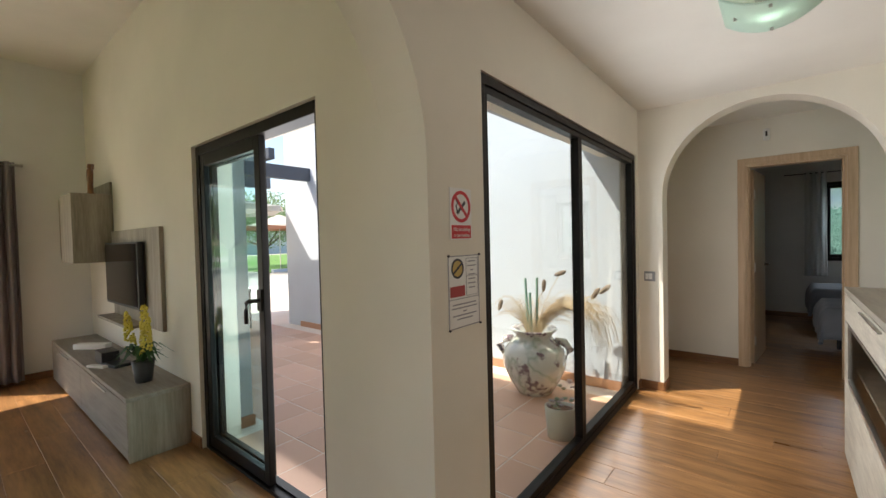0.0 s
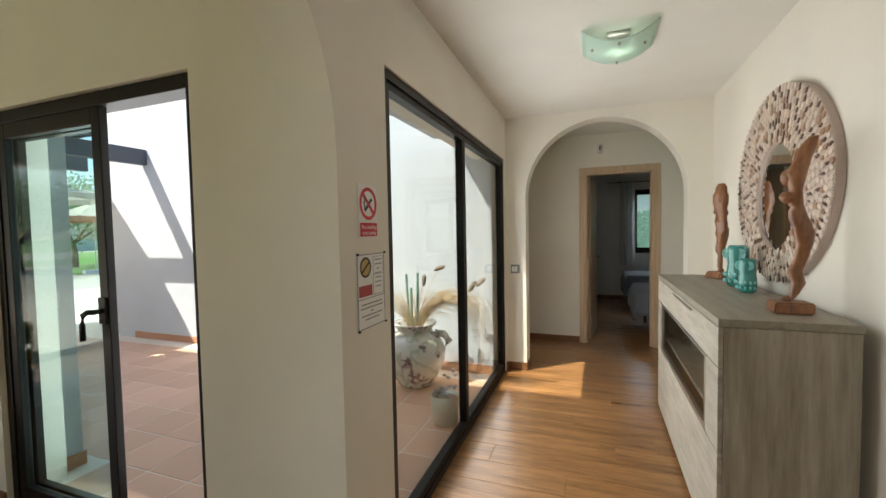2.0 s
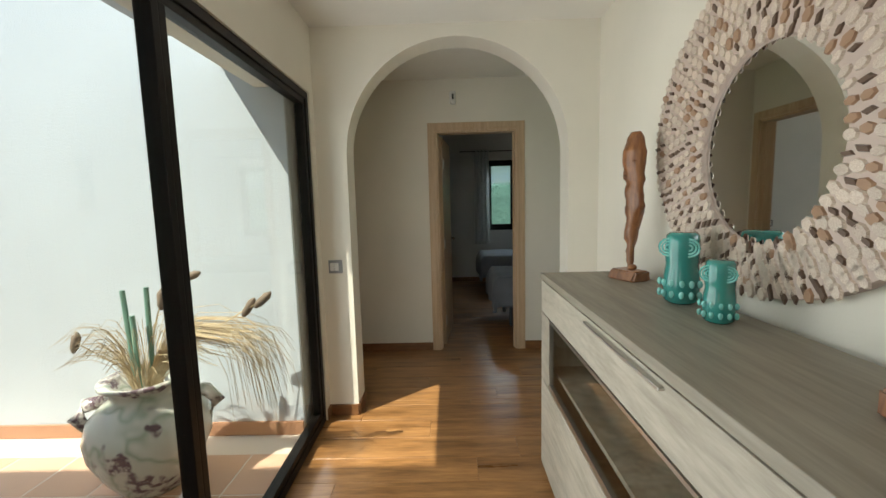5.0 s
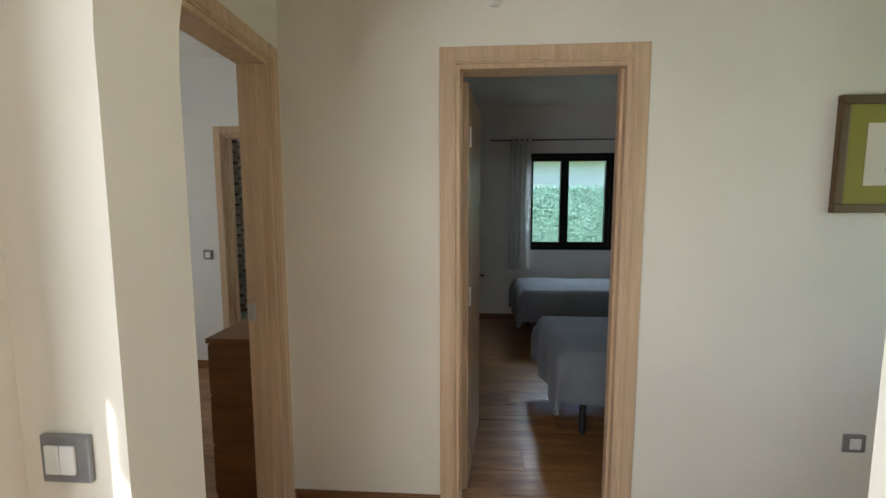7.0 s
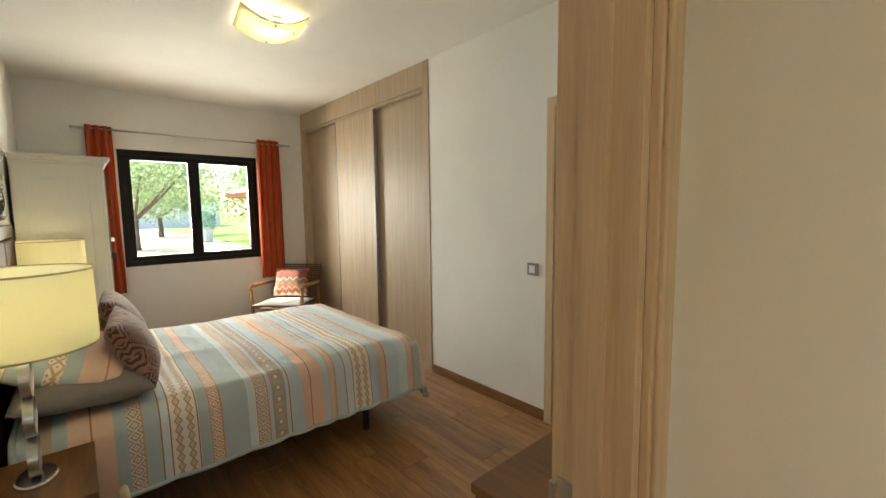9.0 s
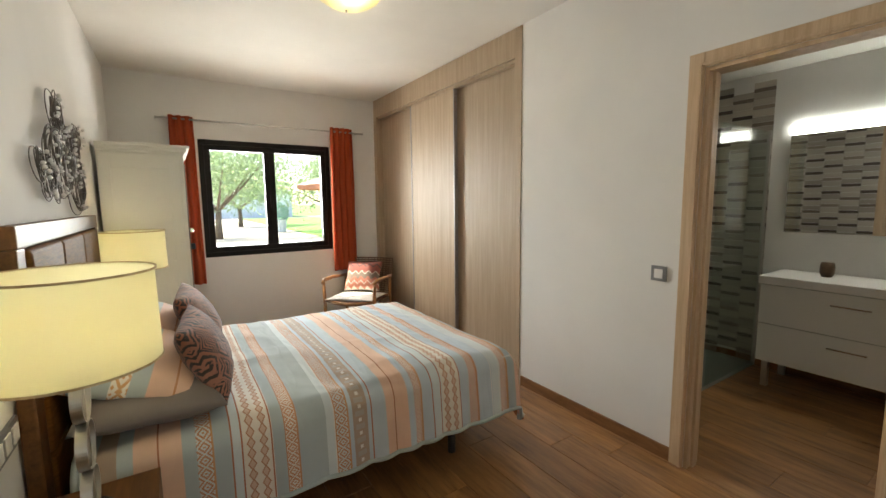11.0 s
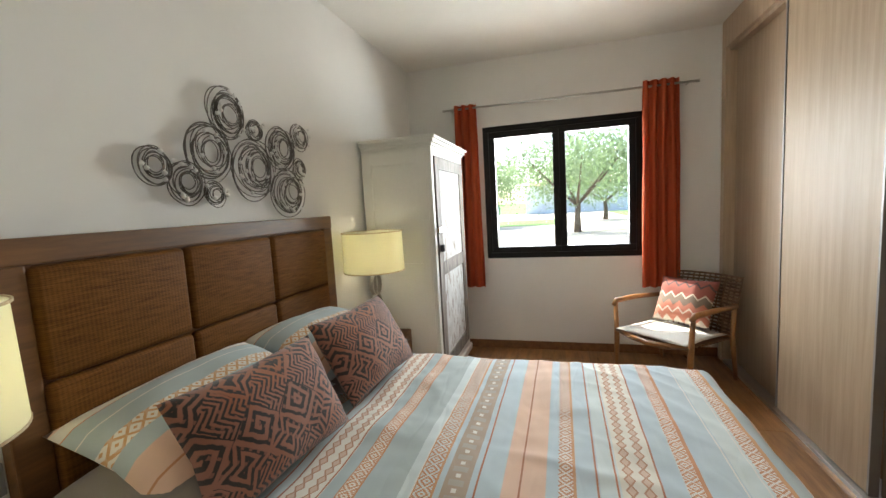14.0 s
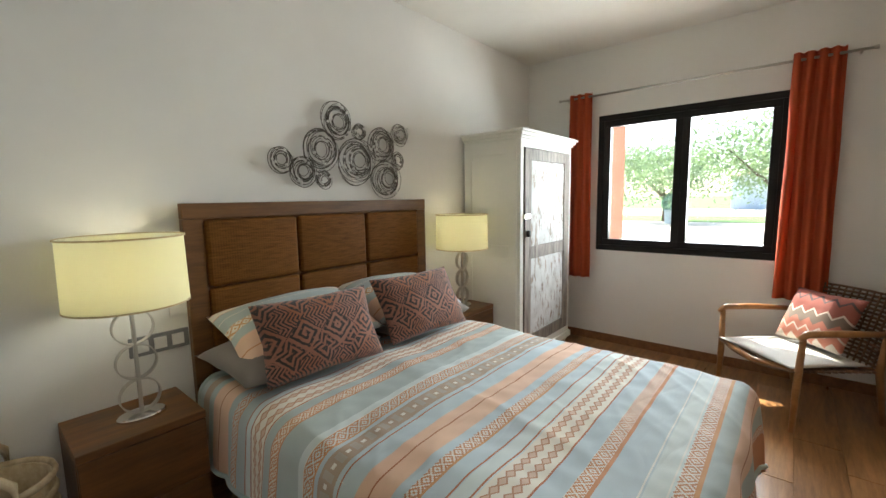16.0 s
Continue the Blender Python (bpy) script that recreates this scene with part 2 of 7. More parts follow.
def tube(bm, pts, r, sides=6, closed=False, flat=None):
    """A round or flat bar along a line of points; r may be one radius or one a point."""
    pts = [Vector(p) for p in pts]
    n = len(pts)
    rings = []
    for i, p in enumerate(pts):
        a = pts[(i - 1) % n] if (closed or i) else p
        b = pts[(i + 1) % n] if (closed or i < n - 1) else p
        d = (b - a).normalized()
        up = Vector((0, 0, 1)) if abs(d.z) < 0.95 else Vector((1, 0, 0))
        s = d.cross(up).normalized()
        u = s.cross(d)
        rr = r[i] if isinstance(r, (list, tuple)) else r
        ring = []
        for k in range(sides):
            w = 2 * math.pi * k / sides
            ring.append(bm.verts.new(p + s * (rr * math.cos(w)) + u * (rr * math.sin(w))))
        rings.append(ring)
    for i in range(n if closed else n - 1):
        a, b = rings[i], rings[(i + 1) % n]
        for k in range(sides):
            bm.faces.new((a[k], a[(k + 1) % sides], b[(k + 1) % sides], b[k]))
    if not closed:
        bm.faces.new(rings[0])
        bm.faces.new(rings[-1])
    return bm


def loft(bm, sections, sides=20, cap=True):
    """A closed body through level ellipses: rows of (x, y, z, rx, ry)."""
    rings = []
    for x, y, z, rx, ry in sections:
        rings.append([bm.verts.new((x + rx * math.cos(2 * math.pi * k / sides), y + ry * math.sin(2 * math.pi * k / sides), z)) for k in range(sides)])
    for a, b in zip(rings, rings[1:]):
        for k in range(sides):
            bm.faces.new((a[k], a[(k + 1) % sides], b[(k + 1) % sides], b[k]))
    if cap:
        bm.faces.new(rings[0])
        bm.faces.new(rings[-1])
    return bm


def shell(bm, sections, thick, sides=40):
    """An open wall of that thickness through level ellipses."""
    outer = [(x, y, z, rx, ry) for x, y, z, rx, ry in sections]
    inner = [(x, y, z, rx - thick, ry - thick) for x, y, z, rx, ry in reversed(sections)]
    loft(bm, outer + inner, sides, False)
    n = len(outer) + len(inner)
    verts = list(bm.verts)[-n * sides:]
    first, last = verts[:sides], verts[-sides:]
    for k in range(sides):
        bm.faces.new((last[k], last[(k + 1) % sides], first[(k + 1) % sides], first[k]))
    return bm


def prism(bm, outline, axis, a, b):
    """Extrudes an outline of (u, z) points along x or y from a to b."""
    def at(u, z, w):
        return (w, u, z) if axis == "x" else (u, w, z)
    f = [bm.verts.new(at(u, z, a)) for u, z in outline]
    g = [bm.verts.new(at(u, z, b)) for u, z in outline]
    n = len(outline)
    for i in range(n):
        bm.faces.new((f[i], f[(i + 1) % n], g[(i + 1) % n], g[i]))
    return f, g


def wall(name, axis, face, back, a, b, z0, z1, holes=(), mat=CREAM):
    """A wall across x (axis 'x', its planes at x = face and back, running along y) or across y, with rectangular holes (a, b, z0, z1)."""
    bm = bmesh.new()
    us = sorted({a, b, *[h[0] for h in holes], *[h[1] for h in holes]})
    lo, hi = min(face, back), max(face, back)
    for u0, u1 in zip(us, us[1:]):
        spans = [(z0, z1)]
        for h0, h1, y0, y1 in holes:
            if h0 <= u0 + 1e-6 and h1 >= u1 - 1e-6:
                cut = []
                for s0, s1 in spans:
                    cut += [(s0, min(s1, y0))] if y0 > s0 else []
                    cut += [(max(s0, y1), s1)] if y1 < s1 else []
                spans = cut
        for s0, s1 in spans:
            if axis == "x":
                bx(bm, lo, hi, u0, u1, s0, s1)
            else:
                bx(bm, u0, u1, lo, hi, s0, s1)
    bmesh.ops.remove_doubles(bm, verts=bm.verts, dist=1e-5)
    return tagged(part(name, bm, mat), kind="structure")


def arch_wall(name, axis, face, back, a, b, z1, o0, o1, spring, mat=CREAM, steps=28):
    """A wall with a round-headed opening from o0 to o1."""
    bm = bmesh.new()
    r, c = (o1 - o0) / 2, (o0 + o1) / 2
    lo, hi = min(face, back), max(face, back)
    for u0, u1 in ((a, o0), (o1, b)):
        if u1 > u0 + 1e-6:
            if axis == "x":
                bx(bm, lo, hi, u0, u1, 0, z1)
            else:
                bx(bm, u0, u1, lo, hi, 0, z1)
    arc = [(c - r * math.cos(math.pi * i / steps), spring + r * math.sin(math.pi * i / steps)) for i in range(steps + 1)]

    def at(u, z, w):
        return (w, u, z) if axis == "x" else (u, w, z)
    for (u0, h0), (u1, h1) in zip(arc, arc[1:]):
        q = [bm.verts.new(at(u, z, w)) for w in (lo, hi) for u, z in ((u0, h0), (u1, h1), (u1, z1), (u0, z1))]
        bm.faces.new(q[:4])
        bm.faces.new(q[4:])
        bm.faces.new((q[0], q[1], q[5], q[4]))
        bm.faces.new((q[2], q[3], q[7], q[6]))
    bmesh.ops.remove_doubles(bm, verts=bm.verts, dist=1e-5)
    return tagged(part(name, bm, mat), kind="structure")


def slab(name, x0, x1, y0, y1, z0, z1, mat):
    return tagged(part(name, box(x0, x1, y0, y1, z0, z1), mat), kind="structure")


def door_trim(name, axis, face, out, a, b, top, wide=0.07, deep=0.16, back=None):
    """A door frame of pale oak round an opening a..b: two posts and a head, with mouldings, on both sides of the wall."""
    t = thing(name, "pale oak door frame with a stepped moulding", "door frame", kind="structure")

    def piece(u0, u1, z0, z1, w0, w1):
        w0, w1 = min(w0, w1), max(w0, w1)
        return box(w0, w1, u0, u1, z0, z1) if axis == "x" else box(u0, u1, w0, w1, z0, z1)
    for side in (face + out * 0.014, back - out * 0.014):
        o = out if side == face + out * 0.014 else -out
        inner = side - o * 0.014
        part("post", piece(a - wide, a, 0, top + wide, inner, side), OAK, t, bevel=0.003)
        part("post", piece(b, b + wide, 0, top + wide, inner, side), OAK, t, bevel=0.003)
        part("head", piece(a, b, top, top + wide, inner, side - o * 0.001), OAK, t, bevel=0.003)
        part("bead", piece(a - 0.022, a - 0.008, 0, top + 0.022, side, side + o * 0.006), OAK, t, bevel=0.002)
        part("bead", piece(b + 0.008, b + 0.022, 0, top + 0.022, side, side + o * 0.006), OAK, t, bevel=0.002)
        part("bead", piece(a - 0.008, b + 0.008, top + 0.008, top + 0.022, side, side + o * 0.006), OAK, t, bevel=0.002)
    part("lining", piece(a, a + 0.018, 0, top, face, back), OAK, t)
    part("lining", piece(b - 0.018, b, 0, top, face, back), OAK, t)
    part("lining", piece(a + 0.018, b - 0.018, top - 0.018, top, face, back), OAK, t)
    mid = (face + back) / 2
    part("stop", piece(a + 0.018, a + 0.03, 0, top - 0.018, mid - 0.02, mid + 0.02), OAK, t)
    part("stop", piece(b - 0.03, b - 0.018, 0, top - 0.018, mid - 0.02, mid + 0.02), OAK, t)
    return t


def skirting(runs):
    """Skirting tiles along runs of (x0, y0, x1, y1, side): side is the way out of the wall."""
    for x0, y0, x1, y1, ox, oy in runs:
        lo_x, hi_x, lo_y, hi_y = min(x0, x1), max(x0, x1), min(y0, y1), max(y0, y1)
        if oy:
            bm = box(lo_x, hi_x, min(y0, y0 + oy * 0.012), max(y0, y0 + oy * 0.012), 0, 0.075)
        else:
            bm = box(min(x0, x0 + ox * 0.012), max(x0, x0 + ox * 0.012), lo_y, hi_y, 0, 0.075)
        tagged(part("baseboard", bm, SKIRT, bevel=0.002), kind="structure")

# Structure
H = 2.46      # corridor and hall ceiling
HB = 2.665    # bedrooms' ceiling
HL = 3.30     # living room ceiling
WIN_C = (1.635, 4.10, 0.0, 2.06)
DOOR_T = (-2.92, -1.495, 0.0, 2.022)
WIN_B = (5.06, 6.41, 0.865, 2.08)
WIN_T = (0.585, 1.655, 0.895, 2.09)

wall("wall_corridor_west", "x", -0.84, -1.10, 1.55, 4.17, 0, H + 0.25, [WIN_C])
wall("wall_living_north", "y", 1.29, 1.55, -6.25, -0.84, 0, 3.58, [DOOR_T])
# The corridor's west wall runs about one degree off square
SKEW = Matrix.Translation((-0.84, 1.5, 0)) @ Matrix.Rotation(radians(0.88), 4, "Z") @ Matrix.Translation((0.84, -1.5, 0))
bpy.data.objects["wall_corridor_west"].matrix_basis = SKEW
arch_wall("wall_living_arch", "x", -0.84, -1.05, -2.8, 1.29, HL + 0.1, -0.29, 1.285, 1.65)
arch_wall("wall_corridor_arch", "y", 4.17, 4.36, -1.14, 2.4, H + 0.25, -0.69, 0.685, 1.697)
wall("wall_corridor_east", "x", 0.87, 1.12, 1.56, 4.17, 0, H + 0.25)
wall("wall_hall_return", "y", 1.56, 1.68, 1.12, 1.85, 0, H + 0.25)
wall("wall_hall_east", "x", 1.60, 1.85, -2.8, 1.56, 0, H + 0.25)
# The slot in this unseen wall is added for the hall fill lamp
wall("wall_hall_south", "y", -2.6, -2.8, -0.84, 1.85, 0, H + 0.25, [(-0.80, -0.10, 2.0, 2.2)])
# Unseen wall; its wide opening is added to let fill light in
wall("wall_living_south", "y", -3.95, -4.15, -6.25, -0.84, 0, 3.4, [(-4.7, -2.1, 0.02, 2.3)])
wall("wall_living_east", "x", -1.05, -0.84, -4.15, -2.8, 0, 3.4)
wall("wall_living_west", "x", -5.95, -6.25, -3.95, 1.29, 0, 3.4, [(-2.2, 0.2, 0.02, 2.2)], WHITE)
wall("wall_vestibule_west", "x", -0.945, -1.065, 4.36, 5.48, 0, HB + 0.1, [(4.50, 5.26, 0, 2.03)])
wall("wall_vestibule_north", "y", 5.363, 5.48, -0.945, 2.4, 0, HB + 0.1, [(-0.17, 0.56, 0, 2.03)])
wall("wall_vestibule_east", "x", 2.2, 2.4, 4.36, 5.363, 0, HB + 0.1, [(4.46, 5.26, 0.8, 2.0)])
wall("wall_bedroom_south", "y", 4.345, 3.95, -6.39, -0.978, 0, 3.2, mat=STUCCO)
slab("plaster_lining", -6.09, -1.065, 4.341, 4.353, 0, HB, WHITE)
wall("wall_bedroom_west", "x", -6.09, -6.39, 4.345, 7.3, 0, 3.2, [WIN_B], WHITE)
wall("wall_bedroom_north", "y", 6.975, 7.09, -6.39, -0.62, 0, HB + 0.1, [(-6.05, -3.44, 0, HB - 0.005), (-2.20, -1.475, 0, 2.04)], WHITE)
wall("wall_bedroom_east", "x", -1.065, -0.945, 5.48, 6.975, 0, HB + 0.1, mat=WHITE)
wall("wall_wardrobe_back", "y", 7.72, 7.80, -6.39, -3.30, 0, HB + 0.1, mat=WHITE)
wall("wall_bathroom_west", "x", -3.62, -3.72, 7.09, 9.1, 0, HB + 0.1, mat=WHITE)
wall("wall_bathroom_north", "y", 8.90, 9.10, -3.72, -0.9, 0, HB + 0.1, mat=WHITE)
wall("wall_bathroom_east", "x", -1.0, -0.88, 7.09, 9.1, 0, HB + 0.1, mat=WHITE)
wall("wall_twin_west", "x", -0.50, -0.62, 5.48, 8.9, 0, HB + 0.1, mat=WHITE)
wall("wall_twin_north", "y", 8.77, 9.02, -0.62, 3.6, 0, 3.2, [WIN_T], WHITE)
wall("wall_twin_east", "x", 3.4, 3.6, 5.363, 8.77, 0, HB + 0.1, mat=WHITE)
wall("wall_twin_south", "y", 5.48, 5.363, 2.4, 3.4, 0, HB + 0.1, mat=WHITE)

slab("ceiling_corridor", -0.95, 1.85, -2.6, 4.17, H, H + 0.12, CEIL)
slab("ceiling_vestibule", -0.945, 2.2, 4.36, 5.363, H + 0.02, H + 0.12, CEIL)
slab("ceiling_living", -5.95, -1.05, -3.95, 1.29, HL, HL + 0.12, CEIL)
slab("ceiling_bedroom", -6.09, -1.065, 4.353, 6.975, HB, HB + 0.12, CEIL)
slab("ceiling_bathroom", -3.62, -1.0, 7.09, 8.90, 2.42, 2.54, CEIL)
slab("ceiling_twin", -0.50, 3.4, 5.48, 8.77, HB, HB + 0.12, CEIL)
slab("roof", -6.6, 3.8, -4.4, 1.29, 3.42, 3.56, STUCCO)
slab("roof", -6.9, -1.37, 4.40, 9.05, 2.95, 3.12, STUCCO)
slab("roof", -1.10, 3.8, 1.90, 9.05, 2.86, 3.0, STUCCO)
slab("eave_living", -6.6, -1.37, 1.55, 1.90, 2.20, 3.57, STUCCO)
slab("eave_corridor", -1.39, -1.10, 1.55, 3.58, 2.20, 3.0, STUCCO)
# Unseen set-back of the eave, added to shape the sun and shadow here
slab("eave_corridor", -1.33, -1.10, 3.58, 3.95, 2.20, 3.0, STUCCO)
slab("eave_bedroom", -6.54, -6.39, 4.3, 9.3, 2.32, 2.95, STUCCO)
slab("window_reveal", -0.978, -0.970, 3.954, 4.095, 0.0, 2.055, plaster("grey_cement", (0.33, 0.33, 0.31), 50, 0.3))
slab("wall_fin", -7.35, -6.39, 4.70, 4.92, 0, 2.9, TERRA_WALL)
slab("wall_pier", -3.42, -3.01, 1.55, 1.68, 0, 2.2, STUCCO)
slab("baseboard_pier", -3.43, -2.995, 1.55, 1.69, 0, 0.08, TERRACOTTA)

slab("floor_screed", -5.95, 1.85, -3.95, 1.305, -0.10, -0.0035, GROUT)
slab("floor_screed", -0.92, 1.85, 1.305, 4.36, -0.10, -0.0035, GROUT)
slab("floor_screed", -6.09, 3.4, 4.36, 9.02, -0.10, -0.0035, GROUT)

skirting([
    (-1.495, 1.29, -0.84, 1.29, 0, -1), (-5.95, 1.29, -2.92, 1.29, 0, -1), (-0.84, 1.29, -0.84, 1.62, 1, 0),
    (-0.883, 4.105, -0.883, 4.17, 1, 0), (-0.883, 4.17, -0.69, 4.17, 0, -1), (-0.69, 4.17, -0.69, 4.36, 1, 0),
    (0.685, 4.17, 0.685, 4.36, -1, 0), (0.685, 4.17, 0.87, 4.17, 0, -1), (0.87, 1.56, 0.87, 4.17, -1, 0),
    (-0.945, 4.36, -0.945, 4.43, 1, 0), (-0.945, 5.33, -0.945, 5.363, 1, 0), (-0.945, 5.363, -0.24, 5.363, 0, -1), (0.63, 5.363, 2.2, 5.363, 0, -1),
    (-6.09, 4.353, -1.065, 4.353, 0, 1), (-6.09, 4.353, -6.09, 6.975, 1, 0), (-3.42, 6.975, -2.27, 6.975, 0, -1), (-1.40, 6.975, -1.065, 6.975, 0, -1),
    (-1.065, 5.33, -1.065, 6.975, -1, 0), (-0.50, 8.77, 3.4, 8.77, 0, -1), (-0.50, 5.48, -0.50, 8.77, 1, 0), (-5.95, -3.95, -5.95, 1.29, 1, 0),
    (-3.62, 8.9, -1.0, 8.9, 0, -1),
])
for a, b in ((-6.02, -0.98),):
    bm = box(a, b, 3.935, 3.95, 0, 0.085)
    tagged(part("baseboard", bm, TERRACOTTA, bevel=0.003), kind="structure")

door_trim("door_frame", "y", 5.363, -1, -0.17, 0.56, 2.03, back=5.48)
door_trim("door_frame", "x", -0.945, 1, 4.50, 5.26, 2.03, back=-1.065)
door_trim("door_frame", "y", 6.975, -1, -2.20, -1.475, 2.04, back=7.09)


def black_window(name, label, axis, plane, a, b, z0, z1, mullions, outer=0.055, inner=0.045, depth=0.07, sill=0.055):
    """An aluminium window in a wall: outer frame, sashes between the mullions and a pane in each."""
    t = thing(name, label, "window", kind="structure")

    def piece(u0, u1, w0, w1, h0, h1):
        return box(plane + w0, plane + w1, u0, u1, h0, h1) if axis == "x" else box(u0, u1, plane + w0, plane + w1, h0, h1)
    h = depth / 2
    f = thing("window_frame", "black aluminium frame", "", kind="structure")
    f.parent = t
    part("rail", piece(a, b, -h, h, z1 - outer, z1), BLACK, f, bevel=0.004)
    part("rail", piece(a, b, -h, h, z0, z0 + sill), BLACK, f, bevel=0.004)
    part("stile", piece(a, a + outer, -h, h, z0 + sill, z1 - outer), BLACK, f, bevel=0.004)
    part("stile", piece(b - outer, b, -h, h, z0 + sill, z1 - outer), BLACK, f, bevel=0.004)
    edges = [a + outer, *mullions, b - outer]
    for i, (u0, u1) in enumerate(zip(edges, edges[1:])):
        k = h * 0.75
        s = thing("sash", "", "", kind="structure")
        s.parent = t
        part("rail", piece(u0, u1, -k, k, z1 - outer - inner, z1 - outer), BLACK, s, bevel=0.003)
        part("rail", piece(u0, u1, -k, k, z0 + sill, z0 + sill + inner), BLACK, s, bevel=0.003)
        part("stile", piece(u0, u0 + inner, -k, k, z0 + sill + inner, z1 - outer - inner), BLACK, s, bevel=0.003)
        part("stile", piece(u1 - inner, u1, -k, k, z0 + sill + inner, z1 - outer - inner), BLACK, s, bevel=0.003)
        part("pane", piece(u0 + inner, u1 - inner, -0.003, 0.003, z0 + sill + inner, z1 - outer - inner), GLASS, s)
    return t


cw = black_window("window_1", "tall black aluminium window onto the patio, two panes", "x", -0.885, *WIN_C, [2.80], 0.042, 0.032, 0.07, 0.05)
cw.matrix_basis = SKEW
bw = black_window("window_2", "black two-sash window with garden view", "x", -6.14, *WIN_B, [5.735], 0.05, 0.055, 0.08, 0.05)
part("handle", box(-6.10, -6.075, 5.725, 5.745, 1.38, 1.50), BLACK, bw, bevel=0.004)
black_window("window_3", "black two-sash window facing a green hedge", "y", 8.83, *WIN_T, [1.065], 0.045, 0.05, 0.08, 0.05)


def sliding_door():
    t = thing("door_terrace", "black aluminium terrace door, one leaf slid open", "door", kind="structure")
    f = thing("door_frame", "black aluminium frame", "", kind="structure")
    f.parent = t
    a, b, _, top = DOOR_T
    y0, y1 = 1.315, 1.415
    part("stile", box(a, a + 0.05, y0, y1, 0, top), BLACK, f, bevel=0.004)
    part("stile", box(b - 0.05, b, y0, y1, 0, top), BLACK, f, bevel=0.004)
    part("rail", box(a + 0.05, b - 0.05, y0, y1, top - 0.06, top), BLACK, f, bevel=0.004)
    part("track", box(a + 0.05, b - 0.05, y0, y1, -0.01, 0.018), BLACK, f, bevel=0.003)
    part("track", box(a + 0.05, b - 0.05, 1.36, 1.368, 0.018, 0.03), BLACK, f)
    for i, (u0, u1, v0, v1) in enumerate(((a + 0.05, -2.08, 1.322, 1.357), (a + 0.05, -2.165, 1.372, 1.407))):
        s = thing("leaf", "sliding glass leaf with black rails", "")
        s.parent = t
        part("stile", box(u0, u0 + 0.058, v0, v1, 0.03, top - 0.06), BLACK, s, bevel=0.004)
        part("stile", box(u1 - 0.058, u1, v0, v1, 0.03, top - 0.06), BLACK, s, bevel=0.004)
        part("rail", box(u0 + 0.058, u1 - 0.058, v0, v1, top - 0.135, top - 0.06), BLACK, s, bevel=0.004)
        part("rail", box(u0 + 0.058, u1 - 0.058, v0, v1, 0.03, 0.10), BLACK, s, bevel=0.004)
        if i == 0:
            part("pane", box(u0 + 0.058, u1 - 0.058, 1.337, 1.343, 0.10, top - 0.135), TINTED, s)
            bm = tube(bmesh.new(), [(-2.115, 1.32, 1.06), (-2.115, 1.275, 1.06), (-2.14, 1.272, 1.06), (-2.175, 1.272, 1.045), (-2.185, 1.272, 1.0), (-2.185, 1.272, 0.93)], 0.012, 8)
            part("handle", bm, BLACK, s, "black lever handle", smooth=True)
            part("lock_plate", box(-2.14, -2.09, 1.312, 1.321, 1.0, 1.12), BLACK, s, bevel=0.004)
    return t


sliding_door()


# Wardrobe built into the bedroom's north wall
def wardrobe():
    t = thing("wardrobe", "built-in pale oak wardrobe with three sliding doors", "wardrobe")
    x0, x1, top = -6.05, -3.44, HB - 0.006
    part("post", box(x0, x0 + 0.075, 6.968, 7.05, 0, top), OAK_DOOR, t, bevel=0.003)
    part("post", box(x1 - 0.075, x1, 6.968, 7.05, 0, top), OAK_DOOR, t, bevel=0.003)
    part("header", box(x0 + 0.075, x1 - 0.075, 6.968, 7.05, 2.455, top), OAK_DOOR, t, bevel=0.003)
    part("top_rail", box(x0 + 0.075, x1 - 0.075, 6.995, 7.13, 2.43, 2.4549), OAK_DOOR, t)
    part("bottom_track", box(x0 + 0.075, x1 - 0.075, 6.975, 7.13, -0.01, 0.02), STEEL, t, "silver aluminium track", bevel=0.002)
    part("carcass", box(x0 + 0.005, x1 - 0.005, 7.60, 7.70, 0, top), OAK_DOOR, t)
    w = (x1 - x0 - 0.15) / 3
    for i in range(3):
        a = x0 + 0.075 + i * w
        y = 7.0 if i == 1 else 7.045
        d = part("door", box(a + (0.013 if i == 1 else -0.01 if i else 0.0), a + w + (-0.013 if i == 1 else 0.01 if i == 0 else 0.0), y, y + 0.03, 0.025, 2.429), OAK_DOOR, t, bevel=0.002)
        for e in (a + 0.001, a + w - 0.013):
            if i == 1:
                part("edge_profile", box(e, e + 0.012, y - 0.006, y + 0.032, 0.025, 2.429), EDGE, d, "silver aluminium edge")
    return t


wardrobe()


